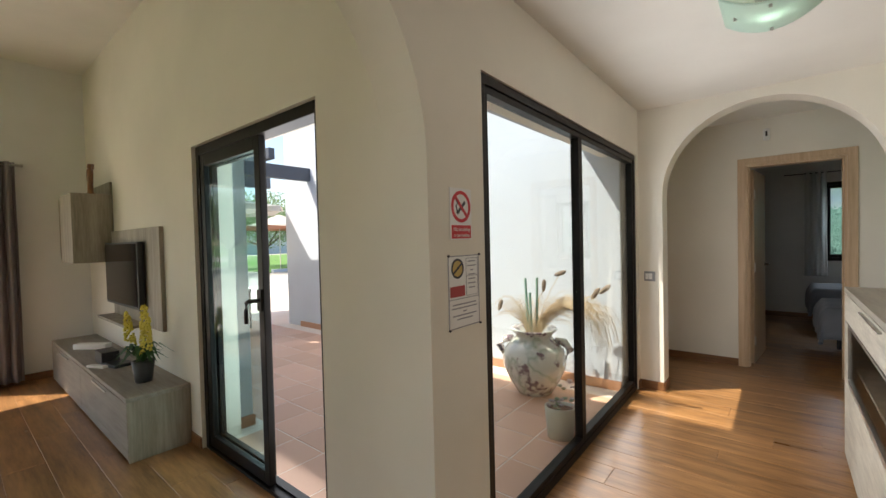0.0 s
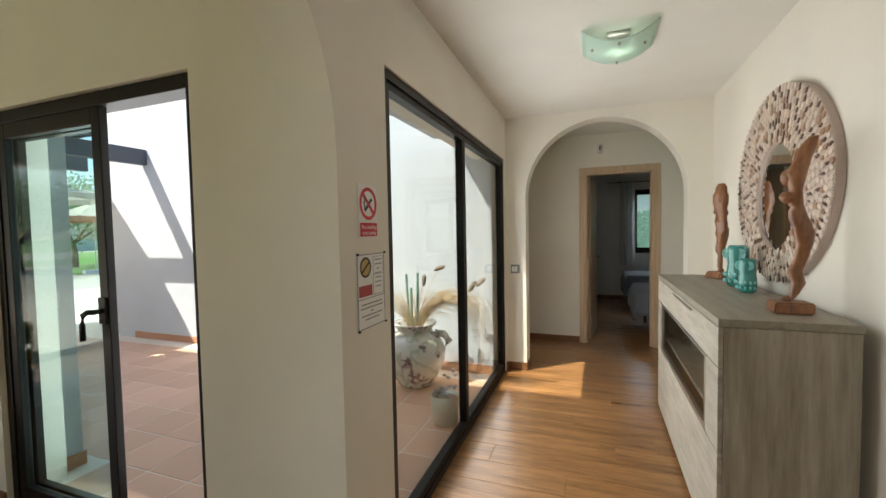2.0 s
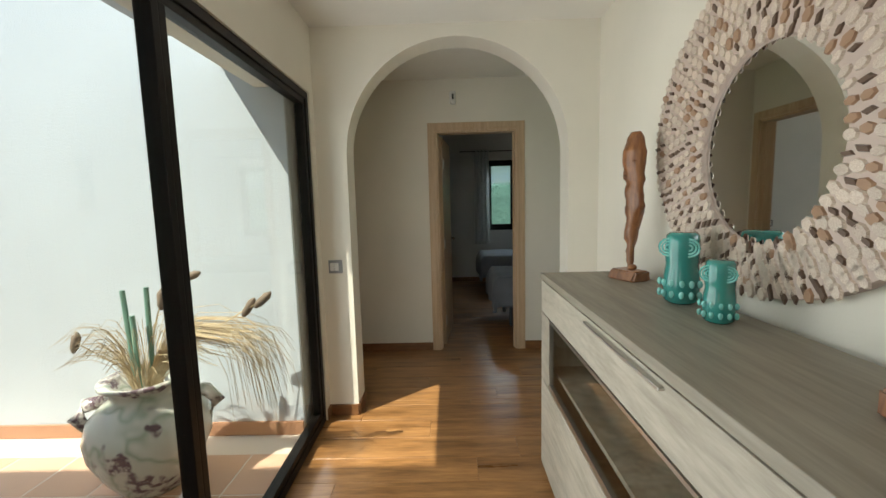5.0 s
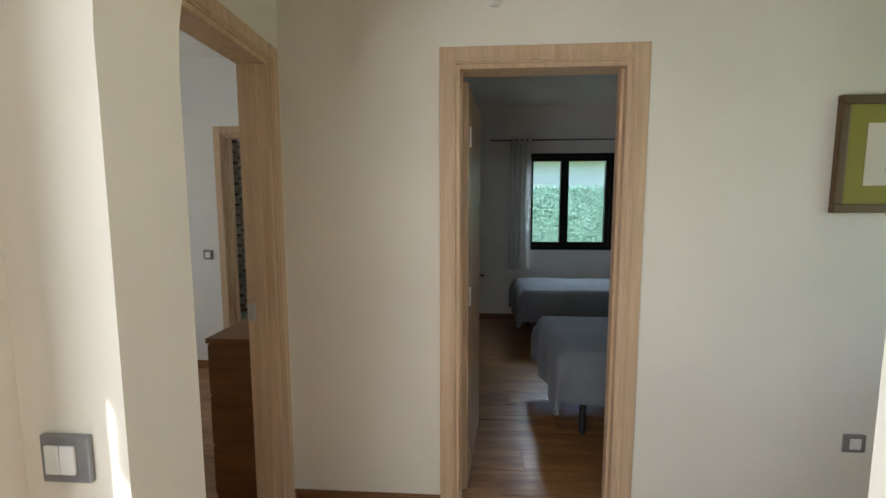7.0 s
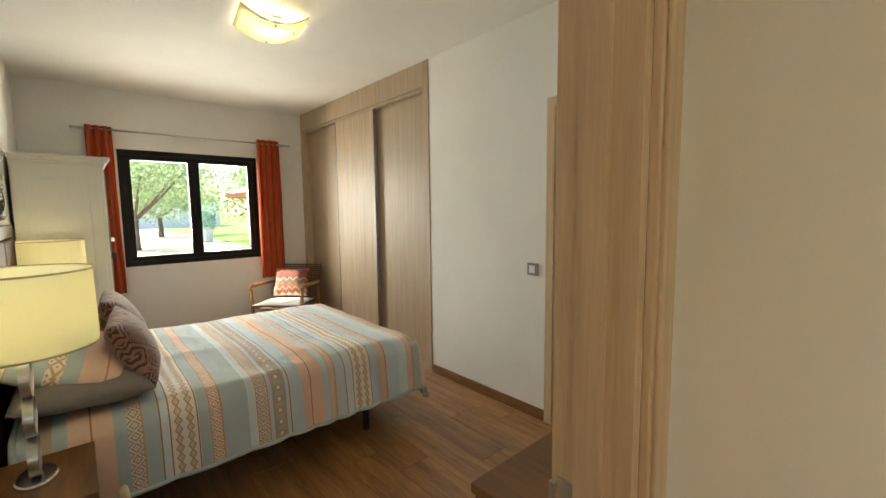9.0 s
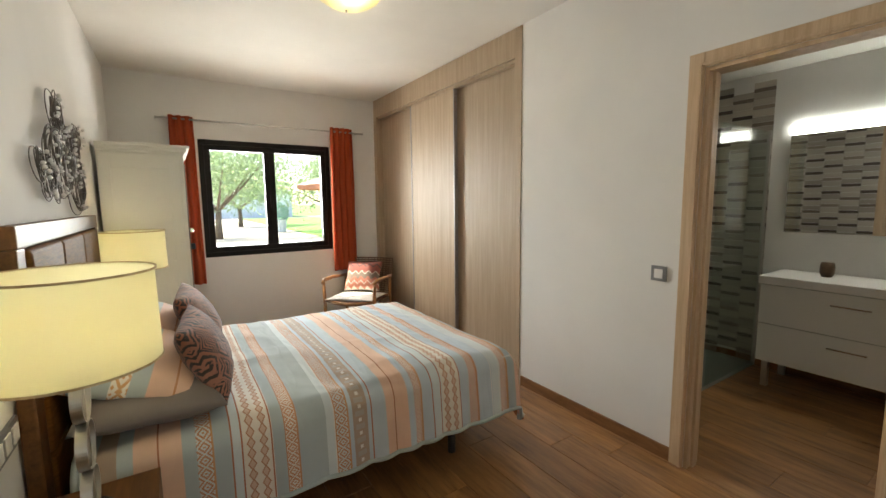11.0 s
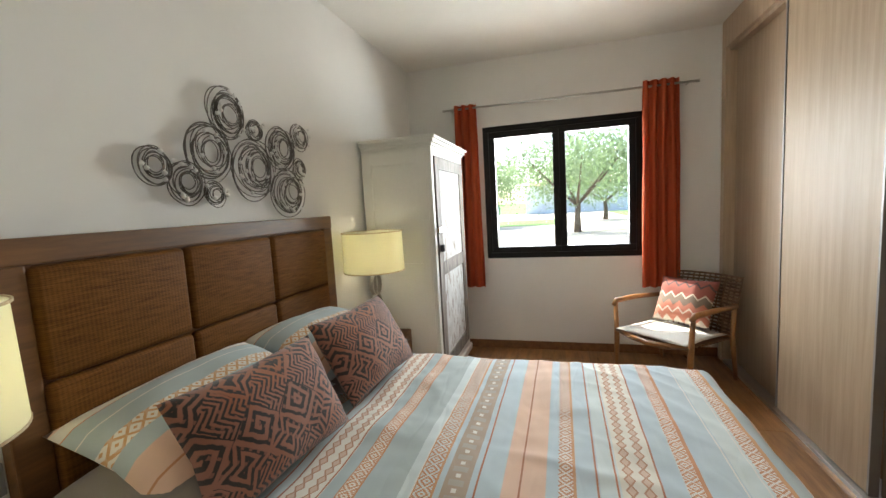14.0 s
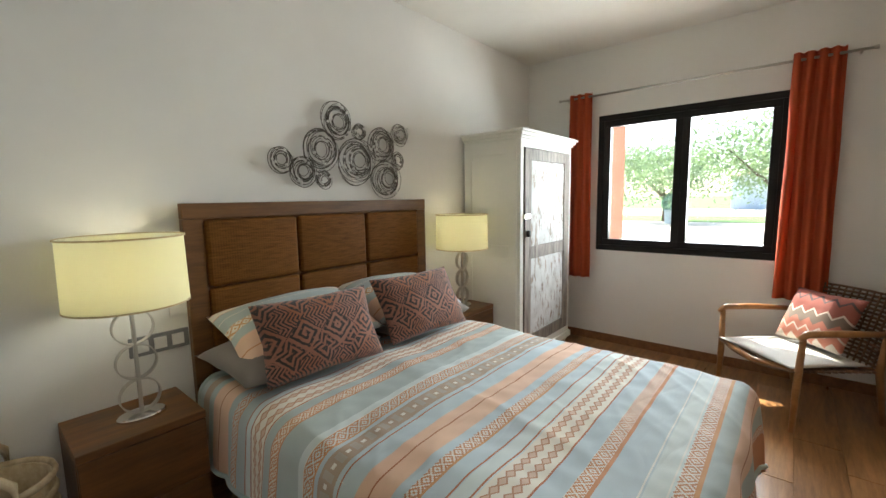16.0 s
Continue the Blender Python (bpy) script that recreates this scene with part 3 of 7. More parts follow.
# Sideboard, mirror and ornaments in the corridor
def sideboard():
    t = thing("sideboard", "grey oak sideboard with a glass door", "sideboard", (0.39, 1.96, 0))
    w, d, h = 1.63, 0.43, 1.033
    part("side_panel", box(0.02, d, 0.0, 0.025, 0.04, h - 0.032), GREYWOOD, t, bevel=0.002)
    part("side_panel", box(0.02, d, w - 0.025, w, 0.04, h - 0.032), GREYWOOD, t, bevel=0.002)
    part("top", box(-0.002, d + 0.004, -0.004, w + 0.004, h - 0.03, h), GREYTOP, t, bevel=0.003)
    part("bottom", box(0.03, d, 0.025, w - 0.025, 0.04, 0.06), GREYWOOD, t)
    part("back_panel", box(d - 0.012, d, 0.025, w - 0.025, 0.06, h - 0.032), GREYWOOD, t)
    part("shelf", box(0.05, d - 0.02, 0.03, w - 0.03, 0.54, 0.56), GREYWOOD, t)
    part("plinth", box(0.05, d - 0.02, 0.03, w - 0.03, 0.0, 0.04), DARK, t)
    f = part("flap", box(0.0, 0.018, 0.004, w - 0.004, h - 0.19, h - 0.036), GREYFRONT, t, "pale grey oak flap", bevel=0.002)
    part("handle", box(-0.014, 0.002, 0.45, 0.95, h - 0.055, h - 0.047), STEEL, f, "slim steel handle", bevel=0.002)
    part("lower_door", box(0.0, 0.018, 0.004, w - 0.004, 0.045, 0.50), GREYFRONT, t, "pale grey oak door", bevel=0.002)
    part("upright", box(0.0, 0.018, 0.004, 0.20, 0.504, h - 0.194), GREYFRONT, t, bevel=0.002)
    part("upright", box(0.0, 0.018, w - 0.16, w - 0.004, 0.504, h - 0.194), GREYFRONT, t, bevel=0.002)
    g = thing("glass_door", "glass door in a steel frame", "")
    g.parent = t
    a, b, z0, z1 = 0.204, w - 0.164, 0.506, h - 0.196
    part("frame_rail", box(-0.001, 0.017, a, b, z0, z0 + 0.025), STEEL, g)
    part("frame_rail", box(-0.001, 0.017, a, b, z1 - 0.012, z1), STEEL, g)
    part("frame_stile", box(-0.001, 0.017, a, a + 0.012, z0 + 0.025, z1 - 0.012), STEEL, g)
    part("frame_stile", box(-0.001, 0.017, b - 0.012, b, z0 + 0.025, z1 - 0.012), STEEL, g)
    part("pane", box(0.006, 0.010, a + 0.012, b - 0.012, z0 + 0.025, z1 - 0.012), GLASS, g)
    return t


sideboard()


def carved_figure(at, turn, rows, base, size, label, bumps=()):
    """A slender carved wooden statue on a rough wooden base, one plain mesh: rows of (across, height, half width, half depth)."""
    bm = bmesh.new()
    fine = []
    for p, q in zip(rows, rows[1:]):
        for k in range(4):
            w = k / 4
            w = w * w * (3 - 2 * w)
            fine.append([c + (d - c) * w for c, d in zip(p, q)])
    fine.append(rows[-1])
    loft(bm, [(x * size, 0.012 * math.sin(z * 9), base[2] - 0.004 + z * size, rx * size * 0.84, ry * size * 0.84) for x, z, rx, ry in fine], 28)
    for x, y, z, r, tall in bumps:
        bmesh.ops.create_uvsphere(bm, u_segments=14, v_segments=9, radius=r, matrix=Matrix.Translation((x, y, base[2] + z)) @ Matrix.Diagonal((1, 1, tall, 1)))
    for f in bm.faces:
        f.smooth = True
    for v in bm.verts:
        n = noise.noise(v.co * 14) * 0.011 + noise.noise(v.co * 36) * 0.006
        cut = sum(math.exp(-((v.co.z - base[2] - c + 0.10 * v.co.x) / 0.005) ** 2) for c in (0.30, 0.375))
        v.co.y *= 1 - 0.16 * cut
        v.co.x -= (v.co.x - rows[6][0]) * 0.14 * cut
        v.co.y += n
        v.co.x += n * 0.8
    b3 = box(-base[0], base[0], -base[1], base[1], 0.0, base[2])
    bmesh.ops.bevel(b3, geom=list(b3.edges), offset=0.006, segments=2, affect="EDGES")
    for v in b3.verts:
        v.co.x += noise.noise(v.co * 30) * 0.010
        v.co.y += noise.noise(v.co * 33) * 0.010
    tmp = bpy.data.meshes.new("base")
    b3.to_mesh(tmp)
    b3.free()
    bm.from_mesh(tmp)
    bpy.data.meshes.remove(tmp)
    me = finish(bm, CARVED, "wooden_statue")
    ob = new("wooden_statue", me)
    ob.matrix_basis = pose(*at, 0, 0, turn)
    return tagged(ob, label, "statue", "statues on the sideboard")


LEANING = [(-0.01, 0.0, 0.0112, 0.0128), (0.012, 0.035, 0.0192, 0.0144), (0.026, 0.08, 0.0272, 0.0208), (0.016, 0.13, 0.0304, 0.024), (0.036, 0.18, 0.0272, 0.024), (0.045, 0.235, 0.0352, 0.0288), (0.038, 0.295, 0.0448, 0.0352), (0.02, 0.345, 0.0384, 0.032), (0.008, 0.395, 0.0296, 0.0256), (0.006, 0.455, 0.0288, 0.0256), (0.004, 0.525, 0.0448, 0.0352), (0.026, 0.575, 0.032, 0.0272), (0.046, 0.625, 0.032, 0.024), (0.064, 0.665, 0.0208, 0.0176)]
UPRIGHT = [(0.004, 0.0, 0.02, 0.0136), (-0.003, 0.03, 0.023, 0.017), (-0.008, 0.066, 0.026, 0.0221), (-0.006, 0.115, 0.032, 0.0289), (-0.01, 0.15, 0.038, 0.034), (-0.004, 0.2, 0.036, 0.034), (0.01, 0.25, 0.044, 0.0374), (0.022, 0.31, 0.056, 0.0416), (0.024, 0.37, 0.06, 0.0391), (0.026, 0.43, 0.064, 0.045), (0.028, 0.5, 0.068, 0.0476), (0.026, 0.565, 0.068, 0.0476), (0.022, 0.625, 0.062, 0.0425), (0.03, 0.655, 0.036, 0.0221)]
carved_figure((0.685, 2.16, 1.033), 0, LEANING, (0.066, 0.045, 0.045), 0.985, "carved brown wooden statue leaning on a rough base",
              ((-0.022, -0.012, 0.415, 0.021, 1.1), (-0.018, 0.016, 0.42, 0.02, 1.1), (-0.016, 0.0, 0.495, 0.026, 1.3), (0.03, 0.02, 0.55, 0.024, 2.6), (-0.018, 0.0, 0.012, 0.014, 0.7)))
carved_figure((0.727, 3.372, 1.033), -68, UPRIGHT, (0.072, 0.046, 0.045), 0.90, "slim carved wooden statue on a square base",
              ((0.045, -0.026, 0.46, 0.020, 1.2), (0.015, -0.032, 0.465, 0.019, 1.2), (0.0, -0.03, 0.40, 0.02, 0.8), (0.024, 0.0, 0.014, 0.016, 0.8)))


def owl(at, s, label):
    bm = loft(bmesh.new(), [(0, 0, 0, .045, .04), (0, 0, .012, .062, .052), (0, 0, .06, .07, .056), (0, 0, .105, .066, .052), (0, 0, .13, .06, .048), (0, 0, .15, .066, .05), (0, 0, .19, .07, .05), (0, 0, .225, .068, .048), (0, 0, .235, .055, .04)], 24)
    t = thing("owl_figurine", label, "figurine", at, 48, "teal owls")
    bmesh.ops.scale(bm, vec=(s * 0.9, s, s), verts=bm.verts)
    part("body", bm, OWL, t, smooth=True)
    for dy in (-0.03, 0.03):
        e = bmesh.new()
        for r in (0.028, 0.019, 0.009):
            tube(e, [(-0.047, dy + r * math.cos(a * 0.524), 0.188 + r * math.sin(a * 0.524)) for a in range(12)], 0.004, 6, True)
        bmesh.ops.scale(e, vec=(s, s, s), verts=e.verts)
        part("eye", e, OWL_PALE, t, "pale raised eye rings", smooth=True)
    for k in range(12):
        c = bmesh.new()
        bmesh.ops.create_uvsphere(c, u_segments=8, v_segments=5, radius=0.011)
        bmesh.ops.scale(c, vec=(0.5, 0.8, 1.2), verts=c.verts)
        a = -1.1 + 0.44 * (k % 6)
        bmesh.ops.translate(c, verts=c.verts, vec=(-0.066 * math.cos(a), 0.066 * math.sin(a), 0.035 + 0.036 * (k // 6)))
        bmesh.ops.scale(c, vec=(s * 0.9, s, s), verts=c.verts)
        part("feather", c, OWL_PALE, t, smooth=True)
    return t


OWL = material("teal_glaze", (0.035, 0.25, 0.225), 0.1, Coat_Weight=0.8)
OWL_PALE = material("pale_teal_glaze", (0.16, 0.50, 0.45), 0.12, Coat_Weight=0.8)
owl((0.72, 2.95, 1.033), 1.02, "teal glazed ceramic owl figurine")
owl((0.70, 2.72, 1.033), 0.76, "small turquoise glass owl figurine")

SHELL = wood("shell_chip", (0.55, 0.42, 0.33), (0.80, 0.70, 0.60), (8, 8, 8), 0.3, 30)
SHELL_DARK = material("dark_shell_chip", (0.13, 0.08, 0.055), 0.3)
SHELL_MID = material("brown_shell_chip", (0.36, 0.22, 0.14), 0.3)
RIM = plaster("rose_plaster", (0.55, 0.44, 0.38), 60, 0.3)


def shell_mirror():
    t = thing("wall_mirror", "oval wall mirror framed with a shell mosaic", "mirror", (0.868, 2.79, 1.53))
    n = 64

    def oval(f, k, count=64):
        """A point at the share f of the way from the glass to the rim."""
        w = 2 * math.pi * k / count
        return (0.262 + 0.328 * f) * math.cos(w), 0.065 * f + (0.285 + 0.215 * f) * math.sin(w)
    bm = bmesh.new()
    rings = [[bm.verts.new((x, *oval(f, k))) for k in range(n)] for x, f in ((0.0, 1.0), (-0.028, 1.0), (-0.034, 0.985), (-0.034, 0.03), (-0.022, 0.0), (0.0, 0.0))]
    for a, b in zip(rings, rings[1:] + rings[:1]):
        for k in range(n):
            bm.faces.new((a[k], a[(k + 1) % n], b[(k + 1) % n], b[k]))
    fr = part("frame", bm, RIM, t, "rose-grey plaster frame with shells")
    g = bmesh.new()
    vs = [g.verts.new((-0.018, *oval(0.01, k))) for k in range(n)]
    wv = [g.verts.new((-0.006, *oval(0.01, k))) for k in range(n)]
    g.faces.new(vs)
    g.faces.new(wv)
    for k in range(n):
        g.faces.new((vs[k], vs[(k + 1) % n], wv[(k + 1) % n], wv[k]))
    part("mirror_glass", g, MIRROR, t)
    chips = []
    for mat, sides, sx in ((SHELL, 8, 1.0), (SHELL_DARK, 4, 0.8), (SHELL_MID, 6, 0.9), (SHELL, 6, 0.9)):
        c = bmesh.new()
        lo = [c.verts.new((0, 0.5 * math.cos(2 * math.pi * k / sides + 0.4), 0.5 * sx * math.sin(2 * math.pi * k / sides + 0.4))) for k in range(sides)]
        hi = [c.verts.new((-0.006, 0.40 * math.cos(2 * math.pi * k / sides + 0.4), 0.40 * sx * math.sin(2 * math.pi * k / sides + 0.4))) for k in range(sides)]
        c.faces.new(hi)
        for k in range(sides):
            c.faces.new((lo[k], lo[(k + 1) % sides], hi[(k + 1) % sides], hi[k]))
        chips.append(finish(c, mat, "shell"))
    rnd = random.Random(4)
    rings = 9
    for i in range(rings):
        f = 0.055 + 0.89 * i / (rings - 1)
        count = int(2 * math.pi * (0.27 + 0.27 * f) / 0.036)
        for k in range(count):
            u = k + 0.5 * (i % 2) + rnd.uniform(-0.10, 0.10)
            a = 2 * math.pi * u / count
            pick = rnd.random()
            dark = (k % 2 == 0 and pick < 0.9) if i == 1 else pick < (0.34 if i % 2 else 0.16)
            me = chips[1] if dark else chips[2] if pick > 0.86 else chips[0] if k % 2 else chips[3]
            ob = new("shell", me)
            ob.parent = fr
            r = rnd.uniform(0.030, 0.042)
            stretch = 0.62 if dark else rnd.uniform(0.75, 1.0)
            y, z = oval(f, u, count)
            ob.matrix_basis = Matrix.Translation((-0.034, y, z)) @ Matrix.Rotation(a + rnd.uniform(-0.2, 0.2), 4, "X") @ Matrix.Diagonal((1, r * 1.2, r * stretch, 1))
    return t


shell_mirror()


# Bedroom: bed, bedding
def superpillow(w, d, h, seed, sharp=0.75):
    """A stuffed pillow, w by d, h thick, with pinched corners and soft dents, lying flat."""
    bm = bmesh.new()
    n = 22
    top, bot = [], []
    for i in range(n + 1):
        for j in range(n + 1):
            u, v = -1 + 2 * i / n, -1 + 2 * j / n
            pinch = 1 - 0.07 * (1 - abs(u)) * abs(v) ** 3 - 0.0
            pinch2 = 1 - 0.07 * (1 - abs(v)) * abs(u) ** 3
            x, y = u * w / 2 * pinch2, v * d / 2 * pinch
            e = max(0.0, (1 - abs(u) ** 2.6)) ** 0.55 * max(0.0, (1 - abs(v) ** 2.6)) ** 0.55
            k = 0.12 * noise.noise(Vector((u * 2 + seed, v * 2, seed))) + 0.05 * noise.noise(Vector((u * 6, v * 6 + seed, 1)))
            z = h / 2 * e * (1 + k)
            top.append(bm.verts.new((x, y, z)))
            bot.append(bm.verts.new((x, y, -z)) if 0 < i < n and 0 < j < n else top[-1])
    m = n + 1
    for i in range(n):
        for j in range(n):
            a, b, c, d2 = i * m + j, (i + 1) * m + j, (i + 1) * m + j + 1, i * m + j + 1
            bm.faces.new((top[a], top[b], top[c], top[d2]))
            q = []
            for v in (bot[a], bot[d2], bot[c], bot[b]):
                if v not in q:
                    q.append(v)
            if len(q) > 2:
                try:
                    bm.faces.new(q)
                except ValueError:
                    pass
    return bm


def stripe_fabric(name, stops, axis, period=0.055, weave=500.0, lo=0.0, hi=2.1, by="Object"):
    """Woven cotton with stripes across one axis and rows of small diamonds in some of them."""
    m = material(name, (0.5, 0.5, 0.5), 0.85, Sheen_Weight=0.1)
    tc = node(m, "ShaderNodeTexCoord")
    sep = node(m, "ShaderNodeSeparateXYZ")
    link(m, tc.outputs[by], sep.inputs[0])
    along = sep.outputs["Y" if axis == "y" else "X"]
    across = sep.outputs["X" if axis == "y" else "Y"]
    f = node(m, "ShaderNodeMapRange", From_Min=lo, From_Max=hi)
    link(m, along, f.inputs["Value"])
    pos = f.outputs["Result"]
    ground = ramp(m, pos, [(s[0], s[1]) for s in stops], True)
    motif = ramp(m, pos, [(s[0], s[2]) for s in stops], True)
    a = calc(m, "PINGPONG", calc(m, "MULTIPLY", along, 1.0), period / 2)
    b = calc(m, "PINGPONG", calc(m, "MULTIPLY", across, 1.0), period / 2)
    s1 = calc(m, "ADD", a, b)
    ring = calc(m, "PINGPONG", s1, period / 4)
    mask = calc(m, "GREATER_THAN", ring, period / 8)
    cell = calc(m, "GREATER_THAN", calc(m, "PINGPONG", calc(m, "ADD", a, calc(m, "MULTIPLY", b, 2.0)), period / 3), period / 6)
    mask2 = calc(m, "MAXIMUM", calc(m, "MULTIPLY", mask, 1.0), calc(m, "MULTIPLY", cell, 0.25))
    col = blend(m, mask2, ground, motif)
    v = coords(m)
    wash = noise_tex(m, v, 6, 4)
    col = blend(m, 1.0, col, ramp(m, wash, [(0.3, (0.88, 0.88, 0.88)), (0.7, (1, 1, 1))]), "MULTIPLY")
    base(m, col)
    bump(m, noise_tex(m, v, weave, 2), 0.15, 0.0015)
    return m


BLUE, SAGE, PEACH, WHITEC, RUST, TAN, IVORY = (0.54, 0.625, 0.675), (0.455, 0.52, 0.52), (0.80, 0.535, 0.395), (0.80, 0.77, 0.73), (0.62, 0.28, 0.14), (0.46, 0.35, 0.27), (0.82, 0.76, 0.67)
ORN = (0.64, 0.33, 0.16)
PALE = (0.66, 0.72, 0.72)


def duvet_fabric():
    """Striped cotton: plain bands, thin rust lines, rows of diamonds, small dots and flowered bands."""
    m = material("striped_duvet", (0.5, 0.5, 0.5), 0.85, Sheen_Weight=0.1)
    tc = node(m, "ShaderNodeTexCoord")
    sep = node(m, "ShaderNodeSeparateXYZ")
    link(m, tc.outputs["UV"], sep.inputs[0])
    u, v = sep.outputs["X"], sep.outputs["Y"]
    bands = ((0.0, SAGE), (0.05, TAN), (0.10, SAGE), (0.15, PEACH), (0.29, SAGE), (0.335, ORN), (0.395, SAGE), (0.455, PALE), (0.49, IVORY), (0.597, SAGE), (0.645, RUST), (0.70, SAGE), (0.81, PALE), (0.853, ORN), (0.915, BLUE),
             (0.933, TAN), (1.005, BLUE), (1.089, PEACH), (1.207, BLUE), (1.241, ORN), (1.292, BLUE), (1.35, PALE), (1.404, IVORY), (1.517, BLUE), (1.574, RUST), (1.629, BLUE), (1.727, PALE), (1.79, ORN), (1.844, SAGE), (1.90, PEACH), (1.99, SAGE), (2.07, RUST))
    col = ramp(m, calc(m, "DIVIDE", v, 2.3), [(p / 2.3, c) for p, c in bands], True)

    def within(lo, hi):
        return calc(m, "COMPARE", v, (lo + hi) / 2, (hi - lo) / 2)

    def both(a, b):
        return calc(m, "MULTIPLY", a, b)

    def any_of(list_of):
        r = list_of[0]
        for x in list_of[1:]:
            r = calc(m, "MAXIMUM", r, x)
        return r
    col = blend(m, any_of([calc(m, "COMPARE", v, c, 0.0028) for c in (0.225, 0.455, 0.49, 0.597, 1.026, 1.144, 1.35, 1.402, 1.517, 1.95)]), col, (0.46, 0.17, 0.09))
    col = blend(m, any_of([calc(m, "COMPARE", v, c, 0.0024) for c in (0.852, 1.727, 1.786)]), col, (0.80, 0.78, 0.74))
    p = calc(m, "PINGPONG", u, 0.021)
    # rows of diamonds on ivory
    for c in (0.522, 0.568, 1.437, 1.482):
        d = calc(m, "ADD", calc(m, "DIVIDE", calc(m, "ABSOLUTE", calc(m, "SUBTRACT", v, c)), 0.018), calc(m, "MULTIPLY", p, 34.0))
        near = calc(m, "COMPARE", v, c, 0.021)
        col = blend(m, both(near, calc(m, "LESS_THAN", d, 0.92)), col, (0.52, 0.27, 0.17))
        col = blend(m, both(near, calc(m, "LESS_THAN", d, 0.62)), col, (0.70, 0.50, 0.38))
    # white dots on tan, joined by a paler grey
    dots = both(calc(m, "COMPARE", v, 0.969, 0.007), calc(m, "LESS_THAN", calc(m, "PINGPONG", u, 0.030), 0.008))
    squares = both(calc(m, "COMPARE", v, 0.969, 0.022), calc(m, "LESS_THAN", calc(m, "PINGPONG", calc(m, "ADD", u, 0.03), 0.030), 0.012))
    col = blend(m, both(squares, 0.55), col, (0.47, 0.46, 0.43))
    col = blend(m, dots, col, (0.80, 0.77, 0.72))
    # flowered bands: mirrored leaves and petals
    for lo, hi, light in ((0.335, 0.395, PALE), (0.645, 0.70, IVORY), (0.853, 0.915, PALE), (1.241, 1.292, WHITEC), (1.574, 1.629, WHITEC), (1.79, 1.844, WHITEC), (2.07, 2.12, WHITEC)):
        c = (lo + hi) / 2
        h = calc(m, "ABSOLUTE", calc(m, "SUBTRACT", v, c))
        g = calc(m, "PINGPONG", u, 0.024)
        s1 = calc(m, "PINGPONG", calc(m, "ADD", g, h), 0.0085)
        s2 = calc(m, "PINGPONG", calc(m, "ABSOLUTE", calc(m, "SUBTRACT", calc(m, "MULTIPLY", g, 1.5), h)), 0.0065)
        k = both(calc(m, "GREATER_THAN", calc(m, "ADD", s1, s2), 0.0078), within(lo + 0.006, hi - 0.006))
        col = blend(m, k, col, light)
        if light is not IVORY and lo != 1.574:
            k2 = both(calc(m, "LESS_THAN", s1, 0.0028), within(lo + 0.004, hi - 0.004))
            col = blend(m, k2, col, (0.55, 0.25, 0.14))
    w = coords(m)
    wash = noise_tex(m, w, 6, 4)
    col = blend(m, 1.0, col, ramp(m, wash, [(0.3, (0.90, 0.90, 0.90)), (0.7, (1, 1, 1))]), "MULTIPLY")
    base(m, col)
    n1 = calc(m, "ABSOLUTE", calc(m, "SUBTRACT", noise_tex(m, coords(m, (0.8, 3.2, 1.0)), 3.0, 1.5, 0.4), 0.5))
    crease = calc(m, "MINIMUM", calc(m, "MULTIPLY", n1, 9.0), 0.55)
    height = calc(m, "ADD", crease, calc(m, "MULTIPLY", noise_tex(m, w, 450, 2), 0.05))
    bump(m, height, 0.16, 0.010)
    return m


DUVET = duvet_fabric()
DUVET_HEM = cloth("sage_hem", (0.46, 0.53, 0.505))
PILLOW_STRIPE = stripe_fabric("striped_pillow", [(0.0, PEACH, PEACH), (0.05, IVORY, IVORY), (0.13, RUST, RUST), (0.138, SAGE, SAGE), (0.24, IVORY, IVORY), (0.25, SAGE, SAGE), (0.38, (0.66, 0.36, 0.16), IVORY), (0.50, SAGE, SAGE), (0.62, PEACH, PEACH), (0.80, RUST, RUST), (0.815, PEACH, PEACH), (0.93, SAGE, SAGE)], "y", 0.046, lo=-0.23, hi=0.23)


